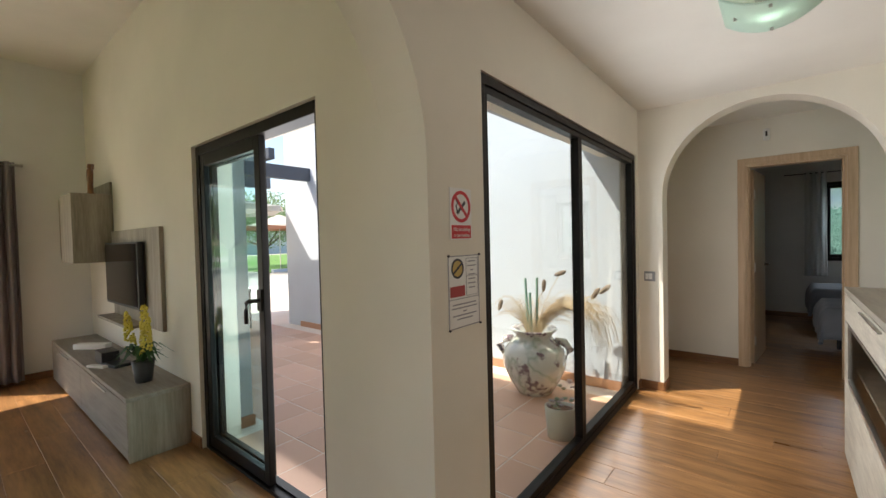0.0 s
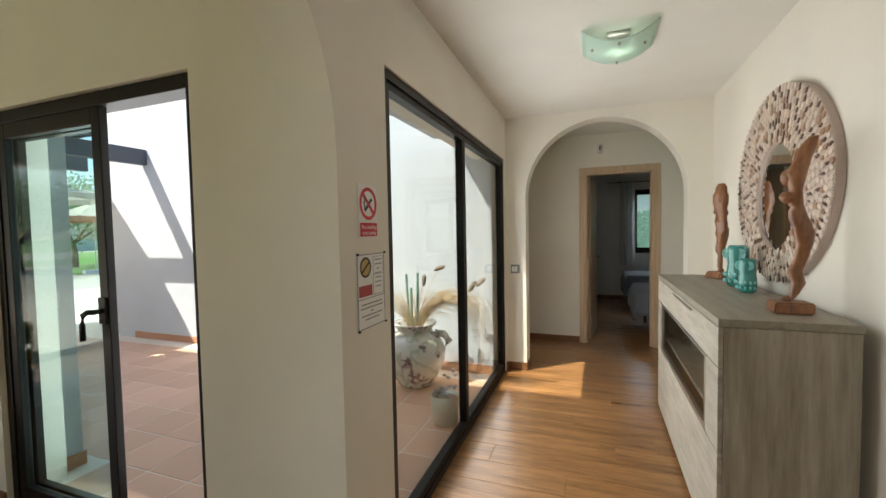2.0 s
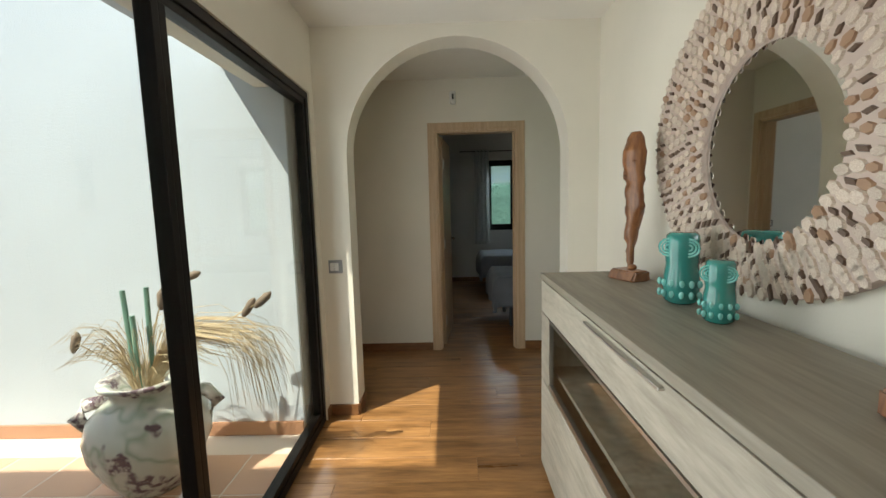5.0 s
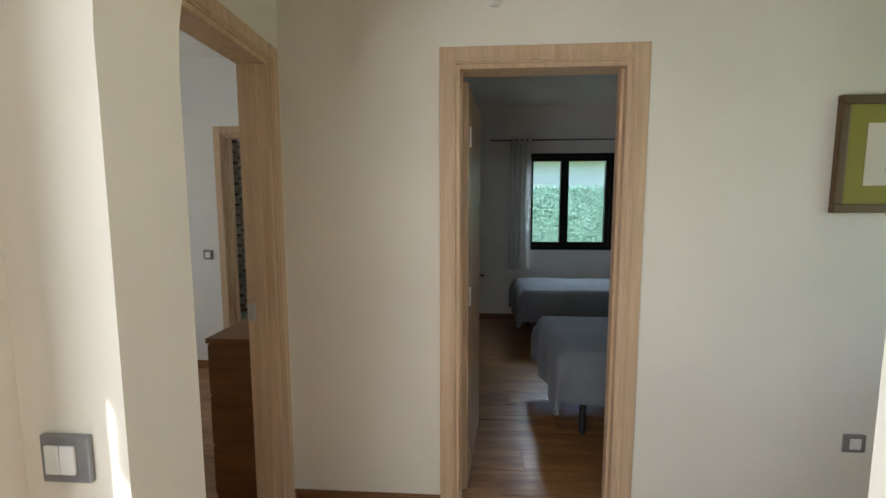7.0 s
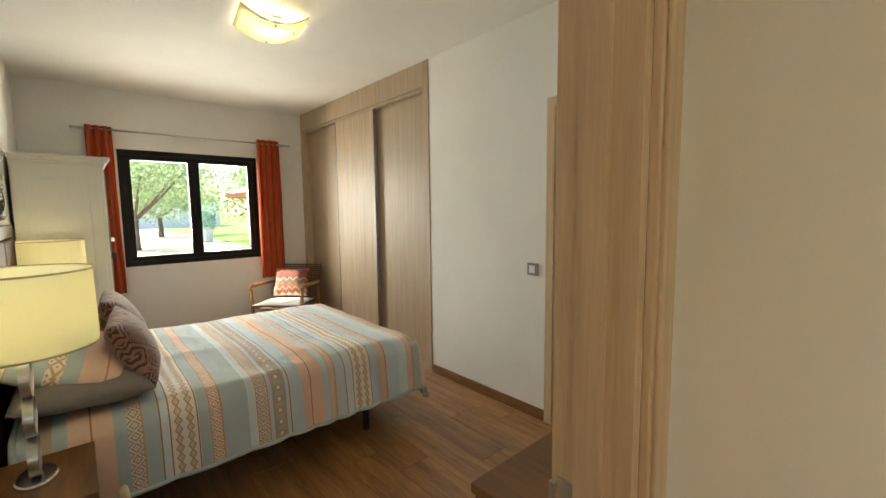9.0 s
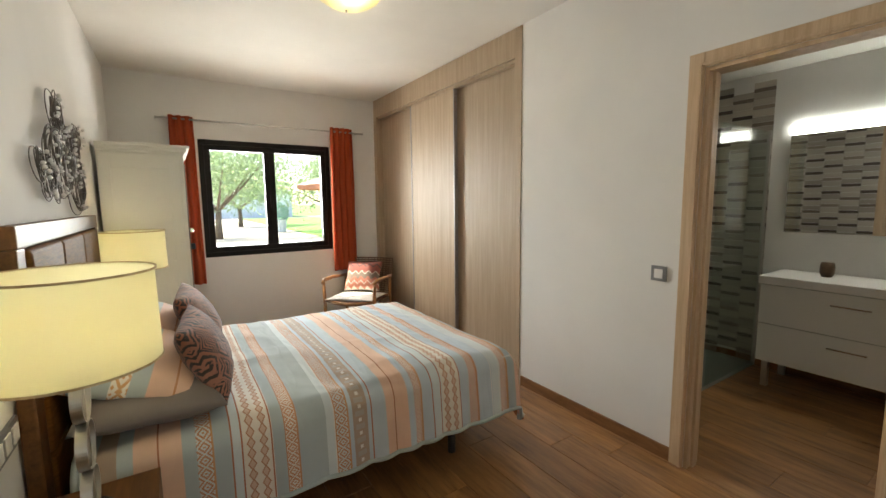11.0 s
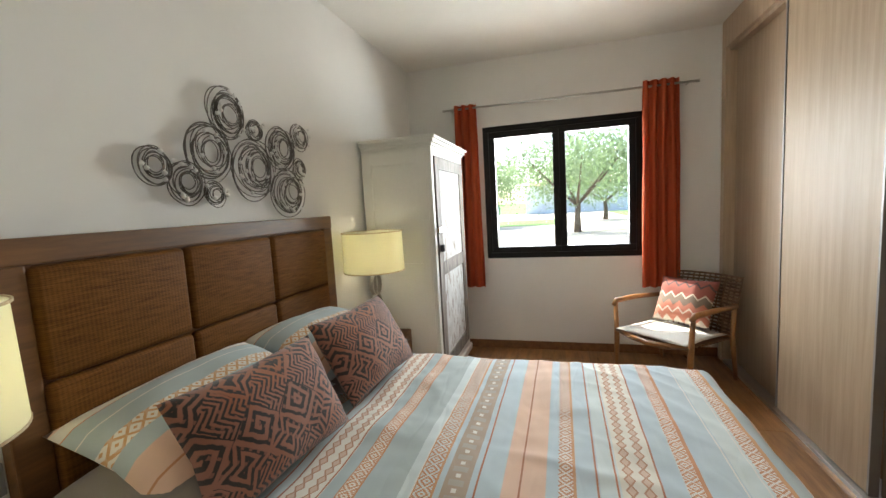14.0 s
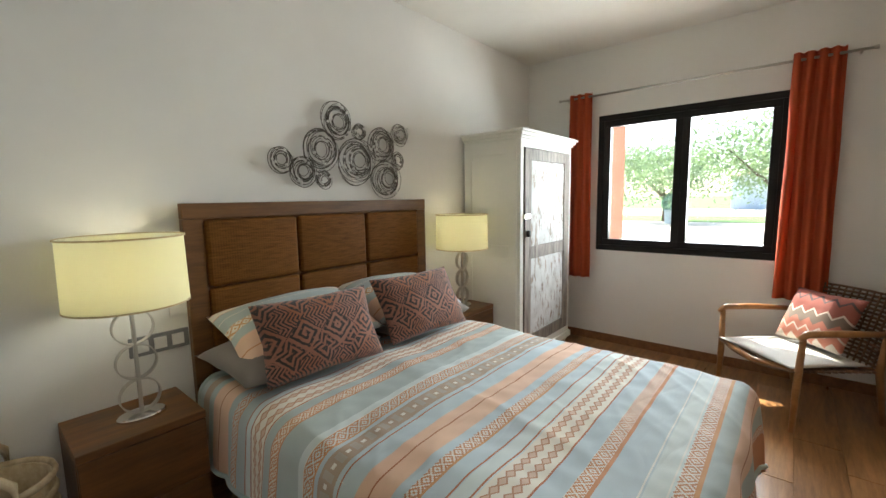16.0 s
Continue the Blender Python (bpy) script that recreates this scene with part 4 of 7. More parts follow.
def tribal_fabric(name, dark, light, cell=0.105, step=0.0235):
    """Ikat cloth: squared spirals, hooks and nested chevrons in rose and rust on a dark ground."""
    m = material(name, dark, 0.9, Sheen_Weight=0.2)
    tc = node(m, "ShaderNodeTexCoord")
    v = coords(m)
    sep = node(m, "ShaderNodeSeparateXYZ")
    link(m, tc.outputs["Object"], sep.inputs[0])
    waver = calc(m, "MULTIPLY", calc(m, "SUBTRACT", noise_tex(m, v, 28, 2), 0.5), 0.010)
    x, y = calc(m, "ADD", calc(m, "ABSOLUTE", calc(m, "ADD", sep.outputs["X"], 0.045)), waver), calc(m, "SUBTRACT", sep.outputs["Y"], waver)
    p = calc(m, "MULTIPLY", calc(m, "ADD", x, y), 0.7071)
    q = calc(m, "MULTIPLY", calc(m, "SUBTRACT", x, y), 0.7071)
    pc, qc = calc(m, "WRAP", p, cell / 2, -cell / 2), calc(m, "WRAP", q, cell / 2, -cell / 2)
    ap, aq = calc(m, "ABSOLUTE", pc), calc(m, "ABSOLUTE", qc)
    turn = calc(m, "DIVIDE", calc(m, "ARCTAN2", qc, pc), 2 * math.pi)
    spiral = calc(m, "ADD", calc(m, "DIVIDE", calc(m, "MAXIMUM", ap, aq), step), turn)
    hook = calc(m, "DIVIDE", calc(m, "MAXIMUM", calc(m, "SUBTRACT", ap, calc(m, "MULTIPLY", aq, 0.45)), calc(m, "SUBTRACT", aq, 0.018)), step * 0.85)
    bars = calc(m, "ADD", calc(m, "DIVIDE", x, step * 0.8), calc(m, "DIVIDE", calc(m, "PINGPONG", y, 0.034), step * 0.8))
    cells = calc(m, "ADD", calc(m, "FLOOR", calc(m, "DIVIDE", calc(m, "ADD", p, cell / 2), cell)), calc(m, "MULTIPLY", calc(m, "FLOOR", calc(m, "DIVIDE", calc(m, "ADD", q, cell / 2), cell)), 2.0))
    kind = calc(m, "FLOORED_MODULO", cells, 3.0)
    first, second = calc(m, "LESS_THAN", kind, 0.5), calc(m, "GREATER_THAN", kind, 1.5)
    third = calc(m, "SUBTRACT", 1.0, calc(m, "ADD", first, second))
    field = calc(m, "ADD", calc(m, "MULTIPLY", spiral, first), calc(m, "ADD", calc(m, "MULTIPLY", hook, second), calc(m, "MULTIPLY", bars, third)))
    line = calc(m, "PINGPONG", field, 0.5)
    dots = calc(m, "MULTIPLY", calc(m, "LESS_THAN", calc(m, "PINGPONG", p, 0.011), 0.0042), calc(m, "LESS_THAN", calc(m, "PINGPONG", q, 0.017), 0.0042))
    wear = noise_tex(m, v, 160, 3)
    edge = node(m, "ShaderNodeMapRange", From_Min=0.21, From_Max=0.27)
    link(m, calc(m, "ADD", line, calc(m, "MULTIPLY", calc(m, "SUBTRACT", wear, 0.5), 0.12)), edge.inputs["Value"])
    fill = calc(m, "MAXIMUM", edge.outputs["Result"], calc(m, "MULTIPLY", dots, 0.7))
    tone = ramp(m, noise_tex(m, v, 5, 2), [(0.38, (light[0], light[1] * 0.8, light[2] * 0.55)), (0.6, light)])
    base(m, blend(m, fill, dark, tone))
    bump(m, noise_tex(m, v, 350, 2), 0.4, 0.002)
    return m


def woven(name, dark, light):
    """Leather strips woven over and under, with a soft sheen."""
    m = material(name, dark, 0.55, Specular_IOR_Level=0.08)
    tc = node(m, "ShaderNodeTexCoord")
    sep = node(m, "ShaderNodeSeparateXYZ")
    link(m, tc.outputs["Object"], sep.inputs[0])
    a = calc(m, "PINGPONG", sep.outputs["X"], 0.006)
    b = calc(m, "PINGPONG", sep.outputs["Z"], 0.0028)
    f = calc(m, "ADD", calc(m, "MULTIPLY", a, 45.0), calc(m, "MULTIPLY", b, 110.0))
    v = coords(m, (5, 5, 55))
    g = noise_tex(m, v, 2.6, 6, 0.7)
    base(m, ramp(m, calc(m, "MULTIPLY_ADD", f, 0.35, calc(m, "MULTIPLY", g, 0.75)), [(0.32, dark), (0.72, light)]))
    bump(m, calc(m, "ADD", f, g), 0.35, 0.003)
    return m


TRIBAL = tribal_fabric("ikat_cushion", (0.046, 0.036, 0.033), (0.33, 0.150, 0.108))
LEATHER = woven("woven_leather", (0.095, 0.037, 0.009), (0.26, 0.11, 0.026))

BX0, BX1, BY0, BY1, BZ = -4.36, -2.86, 4.47, 6.40, 0.575


def duvet_mesh():
    bm = bmesh.new()
    W, L = BX1 - BX0, BY1 - BY0
    side, foot, r = 0.30, 0.34, 0.085
    nu, nv = 150, 168
    U = W + 2 * side
    V = L + foot

    def fold(s, flat, far):
        """Along one way: how far out, and how far down."""
        if s <= flat:
            return s, 0.0
        a = (s - flat) / r
        if a < math.pi / 2:
            return flat + r * math.sin(a), r * (1 - math.cos(a))
        return flat + r + 0.02 * (a - math.pi / 2) * r / far, r + (s - flat - r * math.pi / 2)
    flat = {}
    grid = []
    for i in range(nu + 1):
        row = []
        for j in range(nv + 1):
            s = -U / 2 + U * i / nu
            v = V * j / nv
            ox, dx = fold(abs(s), W / 2 - r, 0.3)
            oy, dy = fold(v, L - r, 0.3)
            x = math.copysign(ox, s)
            drop = math.sqrt(dx * dx + dy * dy) if dx * dy else dx + dy
            corner = min(1.0, 14 * dx * dy)
            drop = min(max(drop, 0.86 * (dx + dy)), 0.36 + 0.04 * corner + 0.03 * noise.noise(Vector((s * 9, v * 9, 6))))
            h = 0.015 * noise.noise(Vector((s * 2.2, v * 2.0, 3))) + 0.009 * noise.noise(Vector((s * 5, v * 5, 9))) + 0.003 * noise.noise(Vector((s * 15 + v * 6, v * 13, 2)))
            wander = 0.10 * noise.noise(Vector((s * 3, v * 3, 12)))
            crease = 0.0
            for along, across, seed in ((0.9 * s, 5.2 * (v + wander), 5), (1.1 * (s + v), 4.6 * (s - v + wander), 15), (1.3 * v, 4.0 * (s + wander), 25)):
                ridge = 1 - 5.0 * abs(noise.noise(Vector((along, across, seed))))
                crease += max(0.0, ridge) ** 2 * max(0.0, 0.35 + noise.noise(Vector((s * 1.7, v * 1.7, seed + 3))))
            crease *= 0.007
            hang = min(1.0, drop / 0.25)
            wave = hang * (0.018 * math.sin(v * 17 + 1.5 * math.sin(v * 5)) if dx > dy else 0.02 * math.sin(s * 15 + math.sin(s * 6)))
            if dx >= dy:
                x += math.copysign(wave, s) if drop > 0.02 else 0
                y = oy
            else:
                y = oy + (wave if drop > 0.02 else 0)
            puff = 0.025 * max(0.0, 1 - (abs(s) / (W / 2)) ** 4) * max(0.0, min(1, v * 3)) * max(0.0, 1 - (v / L) ** 8)
            z = -drop + (h + crease) * (1 - 0.6 * hang) + puff
            row.append(bm.verts.new((x, y, z)))
            flat[row[-1]] = (s, v)
        grid.append(row)
    uv = bm.loops.layers.uv.new("cloth")
    for i in range(nu):
        for j in range(nv):
            face = bm.faces.new((grid[i][j], grid[i + 1][j], grid[i + 1][j + 1], grid[i][j + 1]))
            for loop in face.loops:
                loop[uv].uv = flat[loop.vert]
    return bm


def bed():
    t = thing("bed", "double bed with a brown woven-leather headboard", "bed", ((BX0 + BX1) / 2, 4.36, 0))
    h = thing("headboard", "brown wood and woven leather headboard", "")
    h.parent = t
    x0, x1, top = -0.84, 0.738, 1.362
    part("post", box(x0, x0 + 0.085, 0.0, 0.045, 0, top - 0.072), DARKWOOD, h, bevel=0.006)
    part("post", box(x1 - 0.085, x1, 0.0, 0.045, 0, top - 0.072), DARKWOOD, h, bevel=0.006)
    part("rail", box(x0, x1, 0.0, 0.048, top - 0.072, top), DARKWOOD, h, bevel=0.006)
    part("backing", box(x0 + 0.085, x1 - 0.085, 0.002, 0.025, 0.1, top - 0.072), DARKWOOD, h)
    cw = (x1 - x0 - 0.17) / 3
    for i in range(3):
        for z0, z1 in ((0.97, top - 0.077), (0.60, 0.965), (0.22, 0.595)):
            bm = box(x0 + 0.085 + i * cw + 0.004, x0 + 0.085 + (i + 1) * cw - 0.004, 0.015, 0.058, z0, z1)
            bmesh.ops.bevel(bm, geom=[e for e in bm.edges], offset=0.02, segments=4, affect="EDGES", profile=0.5)
            part("panel", bm, LEATHER, h, smooth=True)
    part("base", box(-0.73, 0.73, 0.12, 2.0, 0.22, 0.34), DARK, t, "black bed base", bevel=0.01)
    bm = box(-0.74, 0.74, 0.11, 2.02, 0.34, 0.55)
    part("mattress", bm, CUSHION, t, bevel=0.04)
    for x in (-0.66, 0.60):
        for y in (0.25, 1.68):
            part("leg", tube(bmesh.new(), [(x, y, 0), (x, y, 0.22)], 0.022, 10), DARK, t, "black metal leg")
    return t


bed()
dv = part("duvet", duvet_mesh(), DUVET, None, smooth=True, at=pose((BX0 + BX1) / 2, BY0, BZ))
sol = dv.modifiers.new("thickness", "SOLIDIFY")
sol.thickness, sol.offset = 0.02, -1
hem = bmesh.new()
count = {}
for p in dv.data.polygons:
    for k in p.edge_keys:
        count[k] = count.get(k, 0) + 1
follow = {}
for k, c in count.items():
    if c == 1:
        follow.setdefault(k[0], []).append(k[1])
        follow.setdefault(k[1], []).append(k[0])
start = min(follow)
line, last = [start], None
while True:
    step = [q for q in follow[line[-1]] if q != last]
    if not step or (step[0] == start and len(line) > 2):
        break
    last = line[-1]
    line.append(step[0])
tube(hem, [dv.data.vertices[i].co.copy() for i in line], 0.011, 6, True)
part("hem", hem, DUVET_HEM, dv, "stitched sage hem", smooth=True)
tagged(dv, "striped blue, peach and ivory duvet spread over the bed", "duvet")


def lay(name, bm, mat, m, label, category, group=""):
    ob = part(name, bm, mat, None, smooth=True, at=m)
    return tagged(ob, label, category, group)


Z0 = BZ + 0.03
lay("pillow", superpillow(0.72, 0.46, 0.17, 3), TAUPE, pose(-3.22, 4.68, Z0 + 0.07, -3, 0, 2), "taupe pillow lying at the headboard", "pillow", "taupe pillows")
lay("pillow", superpillow(0.68, 0.46, 0.17, 8), TAUPE, pose(-3.98, 4.68, Z0 + 0.07, -3, 0, -2), "taupe pillow under a striped pillow", "pillow", "taupe pillows")
lay("pillow", superpillow(0.70, 0.46, 0.19, 5), PILLOW_STRIPE, pose(-3.275, 4.635, Z0 + 0.168, -19, 2, -3), "striped pillow leaning on the headboard", "pillow", "striped pillows")
lay("pillow", superpillow(0.68, 0.46, 0.19, 6), PILLOW_STRIPE, pose(-3.98, 4.63, Z0 + 0.165, -18, -2, -2), "striped pillow leaning on the headboard", "pillow", "striped pillows")
lay("cushion", superpillow(0.56, 0.345, 0.15, 11), TRIBAL, pose(-3.236, 4.88, 0.783, 116, 0, -5.5), "dark ikat-patterned cushion with rust motifs", "cushion", "ikat cushions")
lay("cushion", superpillow(0.57, 0.36, 0.15, 13), TRIBAL, pose(-3.88, 4.885, 0.787, 120, 0, -4), "dark ikat-patterned cushion with rust motifs", "cushion", "ikat cushions")


def bedside_table(at):
    t = thing("bedside_table", "dark brown wooden bedside table", "bedside table", at, 0, "bedside tables")
    w, d, h = 0.40, 0.345, 0.535
    part("top", box(-w / 2, w / 2, 0, d, h - 0.03, h), DARKWOOD, t, bevel=0.004)
    part("side_panel", box(-w / 2, -w / 2 + 0.025, 0, d - 0.02, 0.03, h - 0.03), DARKWOOD, t)
    part("side_panel", box(w / 2 - 0.025, w / 2, 0, d - 0.02, 0.03, h - 0.03), DARKWOOD, t)
    part("plinth", box(-w / 2 + 0.01, w / 2 - 0.01, 0.02, d - 0.03, 0, 0.03), DARKWOOD, t)
    part("back_panel", box(-w / 2 + 0.025, w / 2 - 0.025, 0.0, 0.015, 0.03, h - 0.03), DARKWOOD, t)
    for z0, z1 in ((0.035, 0.265), (0.27, h - 0.034)):
        part("drawer", box(-w / 2 + 0.002, w / 2 - 0.002, d - 0.02, d, z0, z1), DARKWOOD, t, bevel=0.003)
    return t


bedside_table((-2.60, 4.358, 0))
bedside_table((-4.70, 4.358, 0))


def table_lamp(at, turn):
    t = thing("table_lamp", "lit table lamp with a cream drum shade", "lamp", at, turn, "bedside lamps")
    part("base", loft(bmesh.new(), [(0, 0, 0, 0.082, 0.056), (0, 0, 0.010, 0.082, 0.056), (0, 0, 0.015, 0.077, 0.052)], 36), CHROME, t, "polished steel foot")
    part("stem", box(-0.006, 0.006, -0.010, 0.010, 0.012, 0.56), STEEL, t, bevel=0.002)
    for k in range(3):
        bm = bmesh.new()
        c, r, n = 0.085 + 0.137 * k, 0.0685, 40
        rings = []
        for rr, y in ((r, -0.013), (r, 0.013), (r - 0.004, 0.013), (r - 0.004, -0.013)):
            rings.append([bm.verts.new((rr * math.cos(2 * math.pi * i / n), y, c + rr * math.sin(2 * math.pi * i / n))) for i in range(n)])
        for a, b in zip(rings, rings[1:] + rings[:1]):
            for i in range(n):
                bm.faces.new((a[i], a[(i + 1) % n], b[(i + 1) % n], b[i]))
        part("ring", bm, STEEL, t, "brushed steel ring")
    s = part("shade", shell(bmesh.new(), [(0, 0, 0.452, 0.197, 0.197), (0, 0, 0.456, 0.197, 0.197), (0, 0, 0.703, 0.193, 0.193), (0, 0, 0.707, 0.193, 0.193)], 0.002, 72), SHADE, t, "round cream fabric shade", smooth=True)
    for z in (0.452, 0.707):
        part("hem", shell(bmesh.new(), [(0, 0, z - 0.003, 0.199, 0.199), (0, 0, z + 0.003, 0.199, 0.199)], 0.004, 56), STRAW, s)
    part("lamp_holder", tube(bmesh.new(), [(0, 0, 0.52), (0, 0, 0.56)], 0.012, 12), PLASTIC, t)
    return t


table_lamp((-2.625, 4.55, 0.535), 0)
table_lamp((-4.70, 4.55, 0.535), 0)

WHITEWASH = plaster("white_furniture_paint", (0.72, 0.71, 0.66), 35, 0.3, 0.55)


def distressed(name):
    m = material(name, (0.7, 0.7, 0.68), 0.75)
    v = coords(m, (6, 6, 1.6))
    a = noise_tex(m, v, 5, 8, 0.72)
    w = noise_tex(m, coords(m, (30, 30, 3)), 2, 5)
    wood_col = ramp(m, w, [(0.3, (0.16, 0.11, 0.08)), (0.7, (0.34, 0.26, 0.20))])
    paint = ramp(m, noise_tex(m, coords(m), 9, 5), [(0.3, (0.44, 0.44, 0.43)), (0.7, (0.62, 0.62, 0.61))])
    mask = ramp(m, a, [(0.53, (0, 0, 0)), (0.60, (1, 1, 1))])
    base(m, blend(m, mask, paint, wood_col))
    bump(m, a, 0.4, 0.004)
    return m


DISTRESS = distressed("worn_white_paint")
WORNDARK = wood("worn_dark_wood", (0.10, 0.08, 0.065), (0.36, 0.31, 0.27), (16, 16, 2), 0.7, 4, 0, 0.4)


def armoire():
    t = thing("armoire", "tall white-painted armoire with a distressed door", "armoire", (-5.427, 4.375, 0))
    w, d, h = 0.455, 0.50, 1.80
    b = thing("body", "white painted cupboard body", "")
    b.parent = t
    part("side_panel", box(-w, -w + 0.03, 0, d, 0.06, h), WHITEWASH, b, bevel=0.003)
    part("side_panel", box(w - 0.03, w, 0, d, 0.06, h), WHITEWASH, b, bevel=0.003)
    for x in (w, -w - 0.008):
        part("stile", box(x, x + 0.008, 0.01, 0.075, 0.12, h - 0.02), WHITEWASH, b, bevel=0.002)
        part("stile", box(x, x + 0.008, d - 0.075, d - 0.01, 0.12, h - 0.02), WHITEWASH, b, bevel=0.002)
        for z in (0.12, 0.90, h - 0.11):
            part("rail", box(x, x + 0.008, 0.075, d - 0.075, z, z + 0.09), WHITEWASH, b, bevel=0.002)
    part("back_panel", box(-w + 0.03, w - 0.03, 0, 0.012, 0.06, h), WHITEWASH, b)
    part("stile", box(-w, -w + 0.05, d, d + 0.022, 0.06, h), WHITEWASH, b, bevel=0.003)
    part("stile", box(w - 0.05, w, d, d + 0.022, 0.06, h), WHITEWASH, b, bevel=0.003)
    part("rail", box(-w + 0.05, w - 0.05, d, d + 0.022, h - 0.06, h), WHITEWASH, b)
    part("rail", box(-w + 0.05, w - 0.05, d, d + 0.022, 0.06, 0.16), WHITEWASH, b)
    part("floor_board", box(-w + 0.03, w - 0.03, 0.012, d, 0.10, 0.12), WHITEWASH, b)
    part("plinth", box(-w - 0.02, w + 0.02, 0.0, d + 0.04, 0.055, 0.11), WHITEWASH, b, bevel=0.008)
    for x in (-w + 0.02, w - 0.02):
        for y in (0.06, d - 0.02):
            part("foot", loft(bmesh.new(), [(x, y, 0, 0.022, 0.022), (x, y, 0.03, 0.034, 0.034), (x, y, 0.056, 0.038, 0.038)], 12), WHITEWASH, t)
    c = bmesh.new()
    for z0, z1, o in ((h, h + 0.02, 0.012), (h + 0.02, h + 0.045, 0.028), (h + 0.045, h + 0.065, 0.045)):
        bx(c, -w - o, w + o, 0.0, d + 0.022 + o, z0, z1)
    part("cornice", c, WHITEWASH, t, bevel=0.004)
    dr = thing("door", "door with worn paint in a bare dark frame", "")
    dr.parent = t
    y0, y1 = d + 0.004, d + 0.032
    x0, x1, z0, z1 = -w + 0.055, w - 0.055, 0.165, h - 0.065
    part("stile", box(x0, x0 + 0.10, y0, y1, z0, z1), WORNDARK, dr, bevel=0.003)
    part("stile", box(x1 - 0.10, x1, y0, y1, z0, z1), WORNDARK, dr, bevel=0.003)
    for a, e in ((z0, z0 + 0.10), (0.88, 0.98), (z1 - 0.09, z1)):
        part("rail", box(x0 + 0.10, x1 - 0.10, y0, y1, a, e), WORNDARK, dr, bevel=0.003)
    for a, e in ((z0 + 0.10, 0.88), (0.98, z1 - 0.09)):
        part("panel", box(x0 + 0.10, x1 - 0.10, y0 + 0.004, y1 - 0.008, a, e), DISTRESS, dr, "panel with flaking white paint")
    part("latch", box(x1 - 0.045, x1 + 0.04, y1, y1 + 0.022, 1.20, 1.235), CHROME, dr, "small metal latch", bevel=0.003)
    part("knob", box(x1 - 0.04, x1 - 0.02, y1, y1 + 0.03, 1.06, 1.11), DARK, dr, bevel=0.004)
    return t


armoire()


def curtain(name, label, axis_y0, axis_y1, x, z0, z1, waves, mat, depth=0.035, flare=1.0, along="y", seed=0):
    bm = bmesh.new()
    nu, nv = waves * 12, 26
    rows = []
    for j in range(nv + 1):
        f = j / nv
        z = z1 + (z0 - z1) * f
        row = []
        for i in range(nu + 1):
            u = i / nu
            c = (axis_y0 + axis_y1) / 2
            y = c + (axis_y0 - c + (axis_y1 - axis_y0) * u) * (1 + (flare - 1) * f)
            ph = u * waves * 2 * math.pi + 0.9 * noise.noise(Vector((u * 4, f * 1.5, seed)))
            d = depth * (0.75 + 0.35 * noise.noise(Vector((u * 5, f * 2, seed + 4)))) * math.sin(ph)
            y += 0.006 * noise.noise(Vector((u * 9, f * 4, seed)))
            row.append(bm.verts.new((x + d, y, z) if along == "y" else (y, x + d, z)))
        rows.append(row)
    for a, b in zip(rows, rows[1:]):
        for i in range(nu):
            bm.faces.new((a[i], a[i + 1], b[i + 1], b[i]))
    ob = part(name, bm, mat, None, smooth=True)
    s = ob.modifiers.new("thickness", "SOLIDIFY")
    s.thickness = 0.004
    return tagged(ob, label, "curtain")


def curtain_rod(label, axis, w, u0, u1, z, r=0.009, back=0.09, mat=STEEL, rings=()):
    t = thing("curtain_rod", label, "curtain rod")

    def at(u, d=0.0):
        return (w + d, u, z) if axis == "y" else (u, w + d, z)
    part("rod", tube(bmesh.new(), [at(u0), at(u1)], r, 10), mat, t, smooth=True)
    for u in (u0, u1):
        e = 0.02 if u == u1 else -0.02
        part("finial", tube(bmesh.new(), [at(u), at(u + e)], r * 1.4, 10), mat, t)
    for u in (u0 + 0.05, u1 - 0.05):
        part("bracket", tube(bmesh.new(), [at(u), at(u, back)], r * 0.7, 8), mat, t)
    return t


curtain_rod("slim steel curtain rod over the bedroom window", "y", -6.0, 4.74, 6.78, 2.245, back=-0.09)
curtain("curtain", "burnt orange curtain drawn aside", 4.83, 5.03, -6.0, 0.61, 2.275, 3, ORANGE, 0.032, 1.15, seed=1)
curtain("curtain", "burnt orange curtain drawn aside by a wicker chair", 6.40, 6.66, -6.0, 0.61, 2.29, 4, ORANGE, 0.034, 1.12, seed=2)


